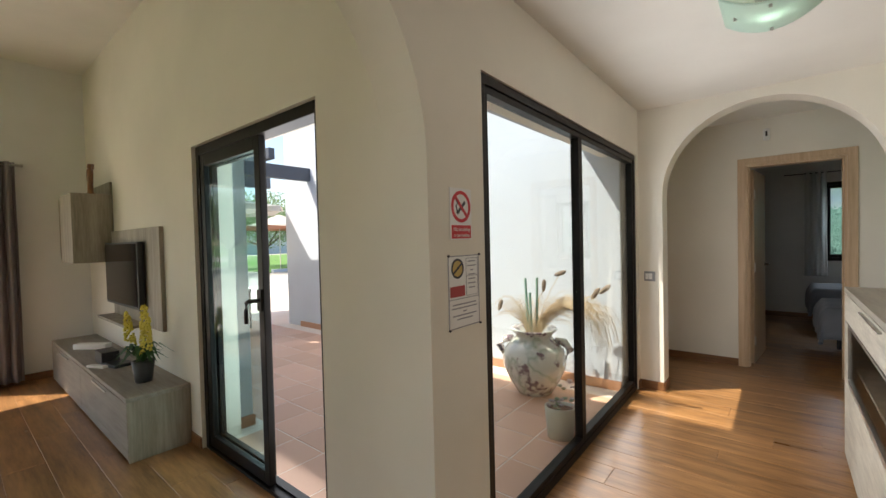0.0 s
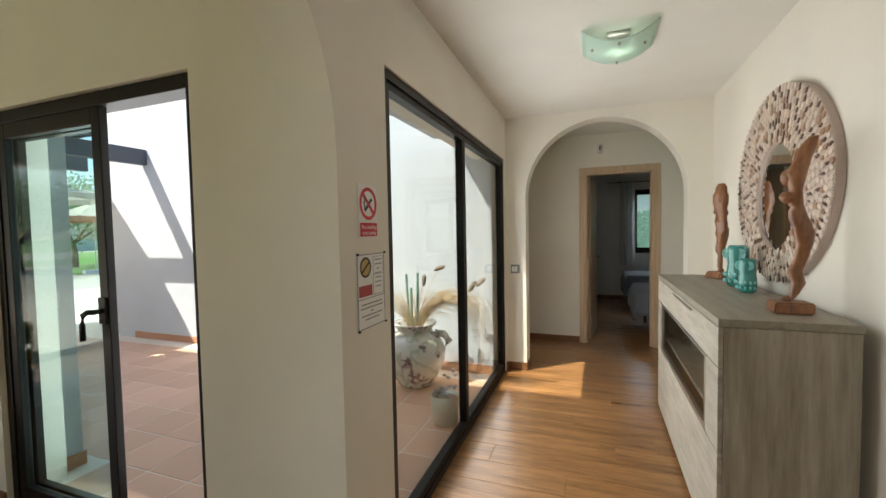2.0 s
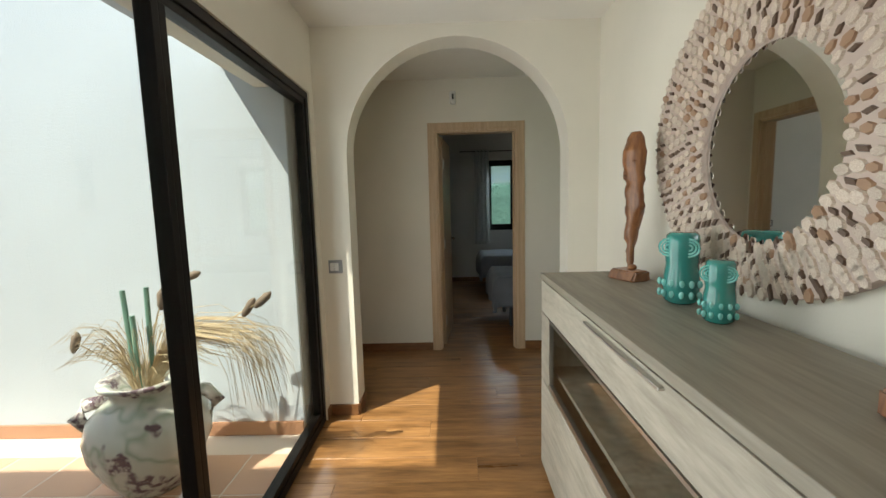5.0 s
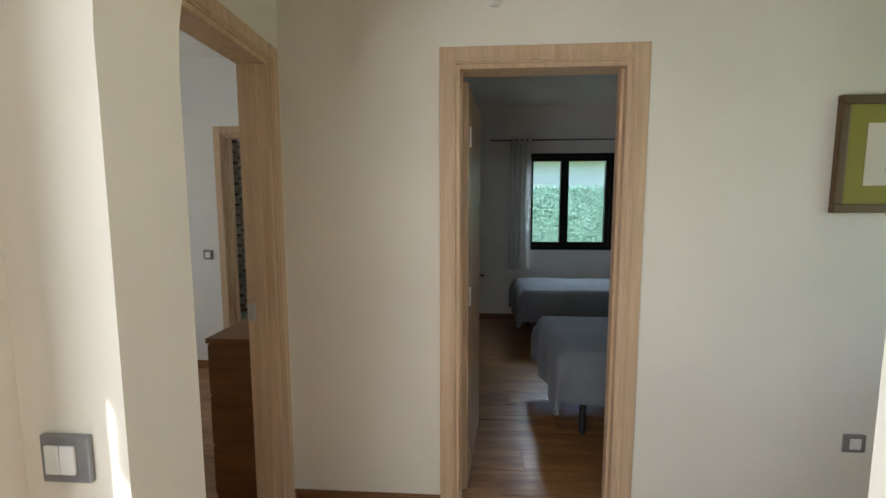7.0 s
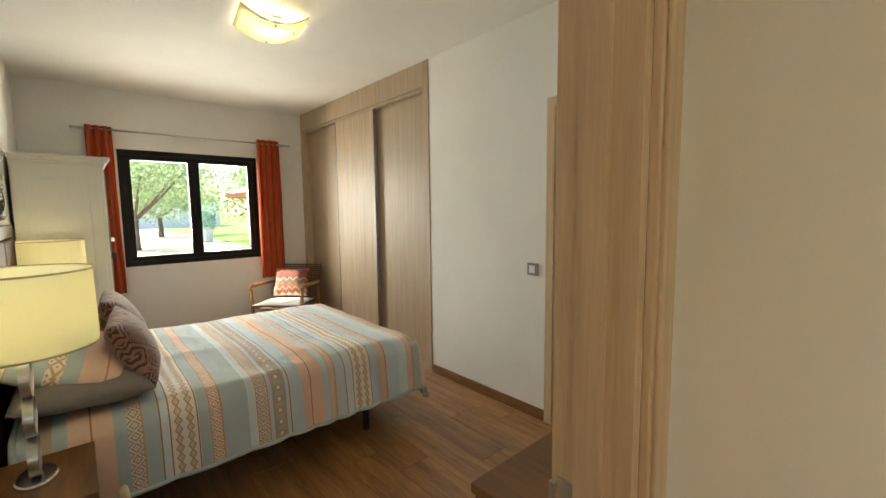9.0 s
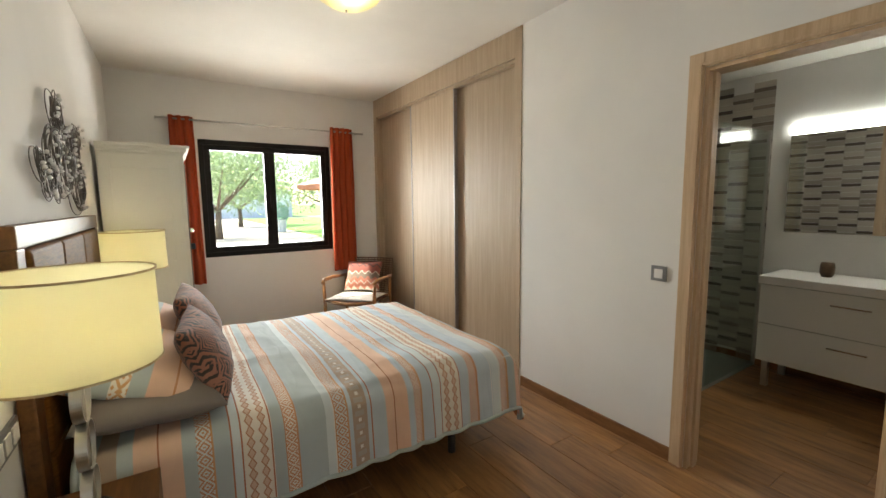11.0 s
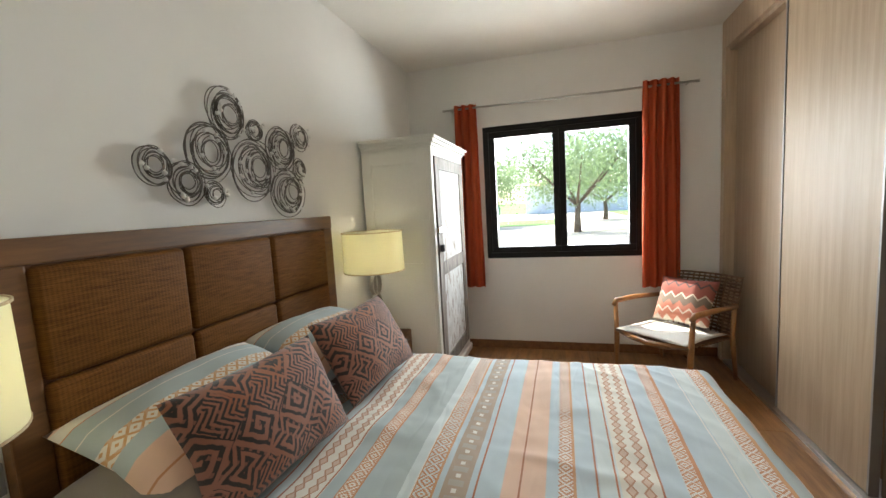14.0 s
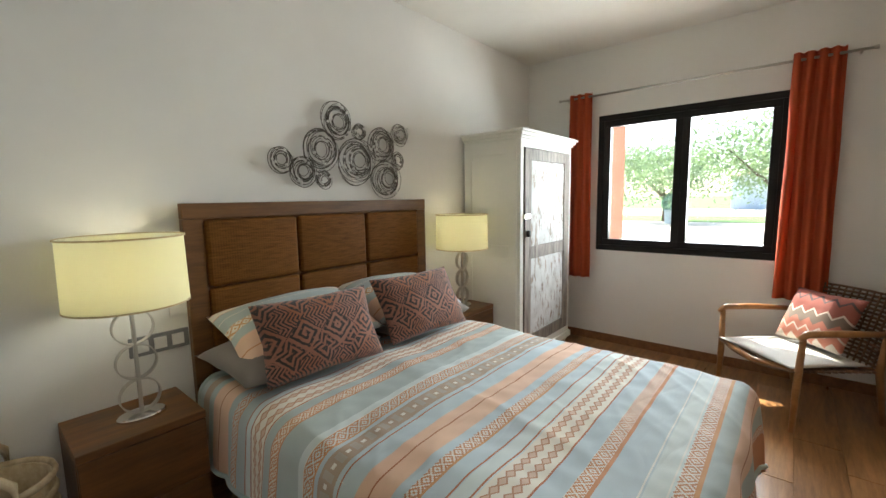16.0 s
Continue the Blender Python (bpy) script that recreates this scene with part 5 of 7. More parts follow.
def wire_art():
    t = thing("wall_art", "wall art of coiled dark wire rings with beads", "wall art", (-3.785, 4.355, 1.64))
    rnd = random.Random(7)
    spots = ((-3.334, 1.604, .065), (-3.458, 1.549, .075), (-3.591, 1.505, .048), (-3.575, 1.675, .105), (-3.695, 1.843, .10), (-3.83, 1.619, .125), (-3.857, 1.801, .045), (-4.036, 1.733, .105), (-4.206, 1.82, .065), (-4.178, 1.645, .05), (-4.065, 1.517, .105))
    for x, z, r in spots:
        r *= 1.12
        ring = thing("wire_ring", "", "")
        ring.parent = t
        ph = rnd.uniform(0, 6)
        for k in range(max(8, int(r * 120))):
            q = r * rnd.uniform(0.93, 1.04) * (1 - 0.68 * k / max(8, int(r * 120)))
            ox, oz = rnd.uniform(-0.10, 0.10) * r, rnd.uniform(-0.10, 0.10) * r
            squash, lean, tilt = rnd.uniform(0.86, 1.08), rnd.uniform(0, 3.14), rnd.uniform(-0.16, 0.16)
            w1, w2 = rnd.uniform(0.0, 0.035), rnd.uniform(0.0, 0.02)
            pts = []
            for i in range(44):
                a = 2 * math.pi * i / 44
                g = q * (1 + w1 * math.sin(3 * a + ph) + w2 * math.sin(5 * a + 2 * ph))
                cx, cz = g * math.cos(a), g * squash * math.sin(a)
                pts.append((x + 3.75 + ox + cx * math.cos(lean) - cz * math.sin(lean), 0.024 + 0.0022 * k + tilt * g * math.sin(a + ph), z - 1.66 + oz + cx * math.sin(lean) + cz * math.cos(lean)))
            part("wire_loop", tube(bmesh.new(), pts, 0.0021, 5, True), WIRE, ring, smooth=True)
        for k in range(4 + int(r * 50)):
            a, f = rnd.uniform(0, 6.28), rnd.uniform(0.45, 0.95)
            s = bmesh.new()
            bmesh.ops.create_uvsphere(s, u_segments=8, v_segments=5, radius=0.0085)
            bmesh.ops.translate(s, verts=s.verts, vec=(x + 3.75 + r * f * math.cos(a), 0.052, z - 1.66 + r * f * math.sin(a)))
            part("bead", s, PLASTIC, t, smooth=True)
    return t


WIRE = material("dark_wire", (0.10, 0.086, 0.07), 0.42, 0.6)
wire_art()


def wicker_chair():
    t = thing("armchair", "honey-wood armchair with a wicker seat and back", "chair", (-5.40, 6.33, 0), 45)
    W, D = 0.285, 0.52
    for x in (-W, W):
        part("leg", tube(bmesh.new(), [(x, 0.0, 0), (x, 0.01, 0.30), (x * 1.04, 0.015, 0.60)], [0.015, 0.02, 0.016], 10), CHAIRWOOD, t, smooth=True)
        part("leg", tube(bmesh.new(), [(x, D + 0.06, 0), (x, D, 0.35), (x * 0.98, D + 0.04, 0.60)], [0.014, 0.02, 0.016], 10), CHAIRWOOD, t, smooth=True)
        part("armrest", tube(bmesh.new(), [(x * 1.04, -0.01, 0.58), (x * 1.06, 0.03, 0.61), (x * 1.08, 0.25, 0.605), (x * 1.02, D + 0.04, 0.58)], [0.016, 0.022, 0.021, 0.017], 10), CHAIRWOOD, t, smooth=True)
    part("seat_rail", tube(bmesh.new(), [(-W, 0.02, 0.37), (0, -0.03, 0.35), (W, 0.02, 0.37)], 0.018, 8), CHAIRWOOD, t, smooth=True)
    part("seat_rail", tube(bmesh.new(), [(-W, D, 0.34), (W, D, 0.34)], 0.016, 8), CHAIRWOOD, t, smooth=True)
    s = thing("wicker_seat", "woven dark rattan seat", "")
    s.parent = t
    for k in range(13):
        y = 0.0 + k * (D - 0.01) / 12
        part("strand", tube(bmesh.new(), [(-W, y, 0.375 - 0.03 * k / 12), (-W * 0.5, y - 0.02, 0.345 - 0.03 * k / 12), (0, y - 0.025, 0.335 - 0.03 * k / 12), (W * 0.5, y - 0.02, 0.345 - 0.03 * k / 12), (W, y, 0.375 - 0.03 * k / 12)], 0.009, 6), RATTAN, s, smooth=True)
    b = thing("wicker_back", "woven dark rattan back", "")
    b.parent = t
    for k in range(17):
        z = 0.37 + k * 0.0258
        yo = D + 0.02 + k * 0.0082
        part("strand", tube(bmesh.new(), [(-W, yo - 0.03, z), (-W * 0.5, yo + 0.03, z), (0, yo + 0.045, z), (W * 0.5, yo + 0.03, z), (W, yo - 0.03, z)], 0.0085, 6), RATTAN, b, smooth=True)
    for k in range(15):
        x = -W + k * 2 * W / 14
        bow = 0.045 * (1 - (x / W) ** 2) - 0.012
        part("stake", tube(bmesh.new(), [(x, D + bow + 0.0, 0.35), (x, D + bow + 0.145, 0.79)], 0.006, 5), RATTAN, b)
    pad = superpillow(2 * W - 0.02, D - 0.02, 0.062, 31, 0.5)
    part("seat_pad", pad, CUSHION, t, "white seat pad", smooth=True, at=pose(0, 0.225, 0.385, -2, 0, 0))
    t.scale = (1, 1, 0.95)
    return t


wicker_chair()


def zigzag_fabric():
    m = material("zigzag_cushion", (0.4, 0.1, 0.08), 0.9)
    tc = node(m, "ShaderNodeTexCoord")
    sep = node(m, "ShaderNodeSeparateXYZ")
    link(m, tc.outputs["Object"], sep.inputs[0])
    z = calc(m, "ADD", sep.outputs["Y"], calc(m, "PINGPONG", sep.outputs["X"], 0.04))
    f = node(m, "ShaderNodeMapRange", From_Min=-0.19, From_Max=0.24)
    link(m, z, f.inputs["Value"])
    base(m, ramp(m, f.outputs["Result"], [(0.0, (0.62, 0.55, 0.47)), (0.14, (0.50, 0.19, 0.13)), (0.26, (0.62, 0.52, 0.44)), (0.29, (0.46, 0.17, 0.12)), (0.40, (0.20, 0.15, 0.12)), (0.53, (0.60, 0.50, 0.42)), (0.56, (0.28, 0.085, 0.065)), (0.74, (0.09, 0.06, 0.06)), (0.78, (0.30, 0.09, 0.07)), (0.94, (0.20, 0.055, 0.045))], True))
    bump(m, noise_tex(m, coords(m), 300, 2), 0.4, 0.002)
    return m


lay("cushion", superpillow(0.42, 0.36, 0.14, 21), zigzag_fabric(), pose(-5.40, 6.33, 0) @ pose(0, 0, 0, 0, 0, 45) @ pose(0.0, 0.42, 0.565, 64, 0, 3), "red cushion with zigzag bands, on the wicker chair", "cushion")


def plate(name, label, axis, at, out, w, h, keys, mat=NICKEL, key_mat=PLASTIC, category="switch"):
    """A switch or socket plate on a wall; keys are (offset, width)."""
    t = thing(name, label, category, at)

    def piece(u0, u1, z0, z1, d0, d1):
        d0, d1 = sorted((d0 * out, d1 * out))
        return box(d0, d1, u0, u1, z0, z1) if axis == "x" else box(u0, u1, d0, d1, z0, z1)
    part("plate", piece(-w / 2, w / 2, -h / 2, h / 2, 0, 0.010), mat, t, bevel=0.003)
    for o, kw in keys:
        part("key", piece(o - kw / 2, o + kw / 2, -h * 0.3, h * 0.3, 0.010, 0.015), key_mat, t, bevel=0.002)
    return t


plate("light_switch", "grey switch plate with two white keys", "y", (-0.795, 4.17, 1.0), -1, 0.088, 0.085, [(-0.02, 0.026), (0.008, 0.026)])
plate("light_switch", "grey switch plate with one white key", "y", (-2.375, 6.975, 1.022), -1, 0.085, 0.082, [(0.0, 0.045)])
plate("wall_socket", "grey power socket low on the wall", "y", (1.568, 5.363, 0.40), -1, 0.09, 0.08, [(0.0, 0.045)], category="socket")
plate("wall_socket", "grey triple plate with two sockets and a switch", "y", (-2.757, 4.353, 0.755), 1, 0.227, 0.085, [(-0.068, 0.048), (0.0, 0.048), (0.068, 0.048)], category="socket")
plate("wall_thermostat", "white thermostat box beside the headboard", "y", (-2.84, 4.353, 0.91), 1, 0.075, 0.10, [], PLASTIC, category="thermostat")


def alarm_sensor():
    t = thing("alarm_sensor", "small white motion alarm sensor above the door", "sensor", (-0.006, 5.363, 2.31))
    bm = loft(bmesh.new(), [(0, -0.022, -0.055, 0.02, 0.016), (0, -0.022, -0.05, 0.027, 0.022), (0, -0.022, 0.04, 0.028, 0.022), (0, -0.022, 0.055, 0.024, 0.018)], 20)
    part("housing", bm, PLASTIC, t, smooth=True)
    part("lens", box(-0.008, 0.008, -0.048, -0.043, -0.02, 0.03), DARK, t, bevel=0.002)
    return t


alarm_sensor()


def picture():
    t = thing("framed_picture", "framed print with an olive mount in a dark gilt frame", "picture", (1.59, 5.36, 1.637))
    w, h = 0.215, 0.235
    for a, b, c, d in ((-w, w, h - 0.035, h), (-w, w, -h, -h + 0.035), (-w, -w + 0.035, -h + 0.035, h - 0.035), (w - 0.035, w, -h + 0.035, h - 0.035)):
        part("frame_bar", box(a, b, -0.025, 0.0, c, d), material("gilt_brown", (0.12, 0.07, 0.03), 0.4, 0.3), t, bevel=0.004)
    part("mount", box(-w + 0.035, w - 0.035, -0.012, -0.004, -h + 0.035, h - 0.035), material("olive_mount", (0.28, 0.25, 0.045), 0.8), t)
    part("print", box(-0.10, 0.10, -0.015, -0.012, -0.125, 0.125), material("cream_print", (0.68, 0.62, 0.50), 0.8), t)
    part("drawn_column", box(-0.02, 0.02, -0.017, -0.015, -0.07, 0.08), material("ochre_ink", (0.35, 0.20, 0.08), 0.8), t)
    return t


picture()


# Notices on the corridor wall
RED = material("sign_red", (0.55, 0.015, 0.025), 0.4)
PAPER = material("sign_white", (0.80, 0.79, 0.77), 0.5)
INK = material("sign_black", (0.03, 0.03, 0.035), 0.5)
GREYINK = material("print_grey", (0.30, 0.30, 0.33), 0.6)
OCHRE = material("print_ochre", (0.55, 0.38, 0.12), 0.6)


def disc_ring(bm, cy, cz, r0, r1, x0, x1, n=36):
    prof = ((x0, r1), (x1, r1), (x1, r0), (x0, r0))
    rings = [[bm.verts.new((x, cy + r * math.cos(2 * math.pi * k / n), cz + r * math.sin(2 * math.pi * k / n))) for k in range(n)] for x, r in prof]
    for a, b in zip(rings, rings[1:] + rings[:1]):
        for k in range(n):
            bm.faces.new((a[k], a[(k + 1) % n], b[(k + 1) % n], b[k]))
    return bm


def slash(bm, cy, cz, r, half, x0, x1, angle):
    d, s = Vector((0, math.cos(angle), math.sin(angle))), Vector((0, -math.sin(angle), math.cos(angle)))
    v = [bm.verts.new(Vector((x, cy, cz)) + d * a + s * b) for x in (x0, x1) for a, b in ((-r, -half), (r, -half), (r, half), (-r, half))]
    for q in ((0, 1, 2, 3), (4, 5, 6, 7), (0, 1, 5, 4), (1, 2, 6, 5), (2, 3, 7, 6), (3, 0, 4, 7)):
        bm.faces.new([v[i] for i in q])
    return bm


def words(text, parent, y, z, size, mat, x=0.004):
    cu = bpy.data.curves.new("lettering", "FONT")
    cu.body, cu.size, cu.align_x, cu.align_y, cu.extrude = text, size, "CENTER", "CENTER", 0.0003
    cu.materials.append(mat)
    ob = new("lettering", cu)
    ob.parent = parent
    ob.matrix_basis = pose(x, y, z, 90, 0, 90)
    return ob


def no_smoking_sign():
    t = thing("no_smoking_sign", "white and red no-smoking sign on the corridor wall", "sign", (-0.838, 1.468, 1.465))
    part("board", box(0, 0.003, -0.067, 0.067, -0.097, 0.097), PAPER, t)
    part("red_ring", disc_ring(bmesh.new(), 0, 0.028, 0.047, 0.060, 0.003, 0.0042), RED, t)
    part("red_slash", slash(bmesh.new(), 0, 0.028, 0.05, 0.006, 0.003, 0.0046, radians(-45)), RED, t)
    part("cigarette", slash(bmesh.new(), 0, 0.024, 0.034, 0.006, 0.003, 0.004, radians(42)), INK, t)
    part("smoke", tube(bmesh.new(), [(0.004, -0.025, 0.01), (0.004, -0.032, 0.03), (0.004, -0.022, 0.04), (0.004, -0.030, 0.055)], 0.0025, 6), INK, t)
    part("red_panel", box(0.003, 0.0042, -0.060, 0.060, -0.092, -0.042), RED, t)
    words("No smoking", t, 0, -0.058, 0.021, PAPER, 0.005)
    words("in this building", t, 0, -0.080, 0.0165, PAPER, 0.005)
    return t


def notice():
    t = thing("printed_notice", "printed no-smoking notice pinned by four black pins", "notice", (-0.838, 1.480, 1.172))
    w, h = 0.098, 0.137
    part("sheet", box(0, 0.002, -w, w, -h, h), PAPER, t)
    f = bmesh.new()
    for a, b, c, d in ((-w, w, h - 0.004, h), (-w, w, -h, -h + 0.004), (-w, -w + 0.004, -h + 0.004, h - 0.004), (w - 0.004, w, -h + 0.004, h - 0.004), (-w, w, -0.028, -0.025), (0.012, 0.09, 0.055, 0.057), (0.012, 0.014, -0.02, 0.125), (0.012, 0.09, 0.123, 0.125), (0.088, 0.09, -0.02, 0.125), (0.012, 0.09, -0.02, -0.018)):
        bx(f, 0.002, 0.0028, a, b, c, d)
    part("printed_border", f, GREYINK, t)
    part("printed_disc", loft(bmesh.new(), [(0, 0, 0, 0.036, 0.036), (0, 0, 0.001, 0.036, 0.036)], 28), OCHRE, t, at=pose(0.002, -0.042, 0.088, 0, 90, 0))
    part("printed_ring", disc_ring(bmesh.new(), -0.042, 0.088, 0.030, 0.038, 0.0028, 0.0036), INK, t)
    part("printed_slash", slash(bmesh.new(), -0.042, 0.088, 0.03, 0.004, 0.003, 0.0038, radians(35)), INK, t)
    part("red_panel", box(0.002, 0.0032, -0.088, 0.002, -0.018, 0.022), material("faded_red", (0.40, 0.06, 0.06), 0.6), t)
    bars = bmesh.new()
    for k, n in enumerate((0.05, 0.055, 0.02, 0.05, 0.045, 0.05, 0.04)):
        bx(bars, 0.002, 0.0026, 0.05 - n / 2, 0.05 + n / 2, 0.110 - k * 0.017, 0.1145 - k * 0.017)
    for k, n in enumerate((0.15, 0.16, 0.02, 0.15, 0.10)):
        bx(bars, 0.002, 0.0026, -n / 2, n / 2, -0.050 - k * 0.014, -0.045 - k * 0.014)
    part("printed_lines", bars, GREYINK, t)
    for y in (-w, w):
        for z in (-h, h):
            part("pin", loft(bmesh.new(), [(0, 0, 0, 0.004, 0.004), (0, 0, 0.006, 0.005, 0.005), (0, 0, 0.008, 0.003, 0.003)], 10), INK, t, at=pose(0.002, y, z, 0, 90, 0))
    return t


no_smoking_sign()
notice()


def ceiling_light(at, w, d, label, glass, turn=0):
    """A curved square of frosted glass held under a small metal plate."""
    t = thing("ceiling_light", label, "ceiling light", at, turn, "ceiling lights")
    bm = bmesh.new()
    n = 16
    g = [[bm.verts.new((w * (-0.5 + i / n), d * (-0.5 + j / n), -0.095 + 0.085 * (2 * i / n - 1) ** 2 * 0.9)) for j in range(n + 1)] for i in range(n + 1)]
    for i in range(n):
        for j in range(n):
            bm.faces.new((g[i][j], g[i + 1][j], g[i + 1][j + 1], g[i][j + 1]))
    s = part("glass_shade", bm, glass, t, "curved frosted glass", smooth=True)
    sol = s.modifiers.new("thickness", "SOLIDIFY")
    sol.thickness = 0.006
    part("back_plate", box(-0.06, 0.06, -0.06, 0.06, -0.018, -0.001), STEEL, t, bevel=0.004)
    part("rod", tube(bmesh.new(), [(0, 0, -0.018), (0, 0, -0.082)], 0.006, 8), STEEL, t)
    for x, y in ((-w * 0.36, 0), (w * 0.36, 0), (0, -d * 0.40), (0, d * 0.40)):
        zz = -0.095 + 0.0765 * (2 * x / w) ** 2
        part("clip", tube(bmesh.new(), [(x, y, zz - 0.012), (x, y, zz + 0.012)], 0.007, 8), STEEL, t)
    part("lamp_holder", box(-0.07, 0.07, -0.012, 0.012, -0.055, -0.03), PLASTIC, t, bevel=0.003)
    return t


FROST = translucent("frosted_green_glass", (0.70, 0.83, 0.76), 0.5)
FROST_LIT = translucent("frosted_warm_glass", (0.88, 0.84, 0.62), 0.6)
ceiling_light((0.07, 2.69, H), 0.38, 0.34, "greenish frosted glass ceiling light, faintly lit", FROST)
ceiling_light((0.76, 4.86, H + 0.02), 0.38, 0.34, "frosted glass ceiling light between the bedroom doors", FROST)
ceiling_light((-3.54, 5.74, HB), 0.40, 0.36, "curved frosted glass ceiling light, lit", FROST_LIT, 82)
ceiling_light((1.07, 7.09, HB), 0.40, 0.36, "curved frosted glass ceiling light, lit warm", FROST_LIT)


def chest():
    t = thing("chest_of_drawers", "dark brown wooden chest beside the door", "chest of drawers", (-1.068, 5.335, 0))
    part("top", box(-0.262, 0, -0.01, 0.86, 0.80, 0.825), DARKWOOD, t, bevel=0.004)
    part("side_panel", box(-0.25, 0, 0, 0.02, 0.0, 0.80), DARKWOOD, t)
    part("side_panel", box(-0.25, 0, 0.83, 0.85, 0.0, 0.80), DARKWOOD, t)
    part("back_panel", box(-0.01, 0, 0.02, 0.83, 0.0, 0.80), DARKWOOD, t)
    for k in range(3):
        d = part("drawer", box(-0.262, -0.245, 0.004, 0.846, 0.05 + 0.25 * k, 0.29 + 0.25 * k), DARKWOOD, t, bevel=0.003)
        part("knob", loft(bmesh.new(), [(0, 0, 0, 0.012, 0.012), (0, 0, 0.02, 0.016, 0.016)], 12), STEEL, d, at=pose(-0.262, 0.42, 0.17 + 0.25 * k, 0, -90, 0))
    return t


chest()


def strike_plate():
    t = thing("strike_plate", "small steel strike plate on the door frame", "door hardware", (-1.0, 5.242, 0.975), kind="structure")
    part("plate", box(-0.055, 0.01, -0.002, 0.0, -0.04, 0.04), STEEL, t)
    part("lip", box(-0.068, -0.055, -0.008, 0.0, -0.03, 0.03), STEEL, t, bevel=0.002)


strike_plate()


def open_door(name, label, at, turn, w=0.70, h=2.0, mat=OAK):
    t = thing(name, label, "door", at, turn, kind="structure")
    part("leaf", box(0, w, -0.02, 0.02, 0.008, h), mat, t, bevel=0.003)
    for s in (-1, 1):
        hd = tube(bmesh.new(), [(w - 0.06, s * 0.02, 1.0), (w - 0.06, s * 0.06, 1.0), (w - 0.09, s * 0.062, 1.0), (w - 0.17, s * 0.062, 1.0)], 0.009, 8)
        part("handle", hd, CHROME, t, "polished lever handle", smooth=True)
        part("rose", tube(bmesh.new(), [(w - 0.06, s * 0.02, 1.0), (w - 0.06, s * 0.028, 1.0)], 0.024, 16), CHROME, t)
    for z in (0.25, 1.0, 1.75):
        part("hinge", tube(bmesh.new(), [(0.0, -0.028, z - 0.045), (0.0, -0.028, z + 0.045)], 0.008, 8), STEEL, t)
    return t


open_door("door_twin_room", "pale oak door standing open", (-0.135, 5.50, 0), 84)


# Twin bedroom
def single_bed(at, label):
    t = thing("single_bed", label, "bed", at, 0, "twin beds")
    part("base", box(0.06, 1.95, 0.03, 0.82, 0.20, 0.28), CUSHION, t, bevel=0.01)
    part("mattress", box(0.04, 1.98, 0.01, 0.84, 0.28, 0.48), CUSHION, t, bevel=0.03)
    for x in (0.18, 1.8):
        for y in (0.12, 0.73):
            part("leg", tube(bmesh.new(), [(x, y, -0.05), (x, y, 0.20)], 0.022, 10), DARK, t)
    bm = bmesh.new()
    nu, nv = 48, 40
    g = []
    for i in range(nu + 1):
        row = []
        for j in range(nv + 1):
            s = -0.30 + (2.0 + 0.30) * i / nu
            v = -0.28 + (0.85 + 0.56) * j / nv
            dx = max(0, 0.03 - s)
            dy = max(0, 0.03 - v, v - 0.82)
            x = max(s, 0.03) - 0.05 * min(1, dx / 0.08)
            y = min(max(v, 0.03), 0.82) + (-0.05 if v < 0.4 else 0.05) * min(1, dy / 0.08)
            drop = min(max(math.hypot(dx, dy), 0.9 * (dx + dy)) * 1.05, 0.36 + 0.02 * math.sin(9 * (s + v)))
            wv = min(1, drop / 0.2) * 0.02
            x -= wv * math.sin(v * 16) if dx > dy else 0
            y += wv * math.sin(s * 15) if dy > dx else 0
            row.append(bm.verts.new((x, y, 0.52 - drop + 0.008 * noise.noise(Vector((s * 4, v * 4, at[1]))))))
        g.append(row)
    for i in range(nu):
        for j in range(nv):
            bm.faces.new((g[i][j], g[i + 1][j], g[i + 1][j + 1], g[i][j + 1]))
    sp = part("bedspread", bm, GREYCLOTH, None, smooth=True, at=pose(*at))
    so = sp.modifiers.new("thickness", "SOLIDIFY")
    so.thickness = 0.015
    tagged(sp, "grey bedspread hanging over a single bed", "bedspread", "grey bedspreads")
    return t


single_bed((0.43, 5.97, 0.05), "single bed with a grey bedspread")
single_bed((0.42, 7.78, 0.05), "single bed with a grey bedspread under the window")
curtain_rod("thin dark curtain rod over the twin room's window", "x", 8.68, 0.16, 2.15, 2.235, 0.007, 0.09, DARK)
curtain("curtain", "sheer white curtain drawn aside", 0.37, 0.63, 8.68, 0.67, 2.26, 4, SHEER, 0.03, 1.05, "x", 5)
curtain("curtain", "sheer white curtain drawn aside", 1.63, 1.87, 8.68, 0.67, 2.26, 5, SHEER, 0.03, 1.05, "x", 6)


# Bathroom beyond the bedroom
def vanity():
    t = thing("vanity_unit", "glossy white bathroom vanity with two drawers", "vanity", (-2.42, 8.44, 0))
    gloss = material("white_gloss", (0.78, 0.78, 0.74), 0.15, Coat_Weight=0.5)
    part("carcass", box(0.0, 1.0, 0.02, 0.455, 0.20, 0.79), gloss, t, bevel=0.002)
    for z0, z1 in ((0.205, 0.49), (0.496, 0.785)):
        d = part("drawer", box(0.002, 0.998, 0.0, 0.019, z0, z1), gloss, t, bevel=0.002)
        part("handle", box(0.40, 0.60, -0.012, 0.0, z1 - 0.09, z1 - 0.08), CHROME, d, bevel=0.002)
    part("basin_top", box(-0.01, 1.01, -0.015, 0.457, 0.79, 0.85), PLASTIC, t, "white ceramic basin top", bevel=0.008)
    for x in (0.05, 0.95):
        for y in (0.06, 0.40):
            part("leg", box(x - 0.02, x + 0.02, y - 0.02, y + 0.02, 0, 0.20), STEEL, t)
    return t


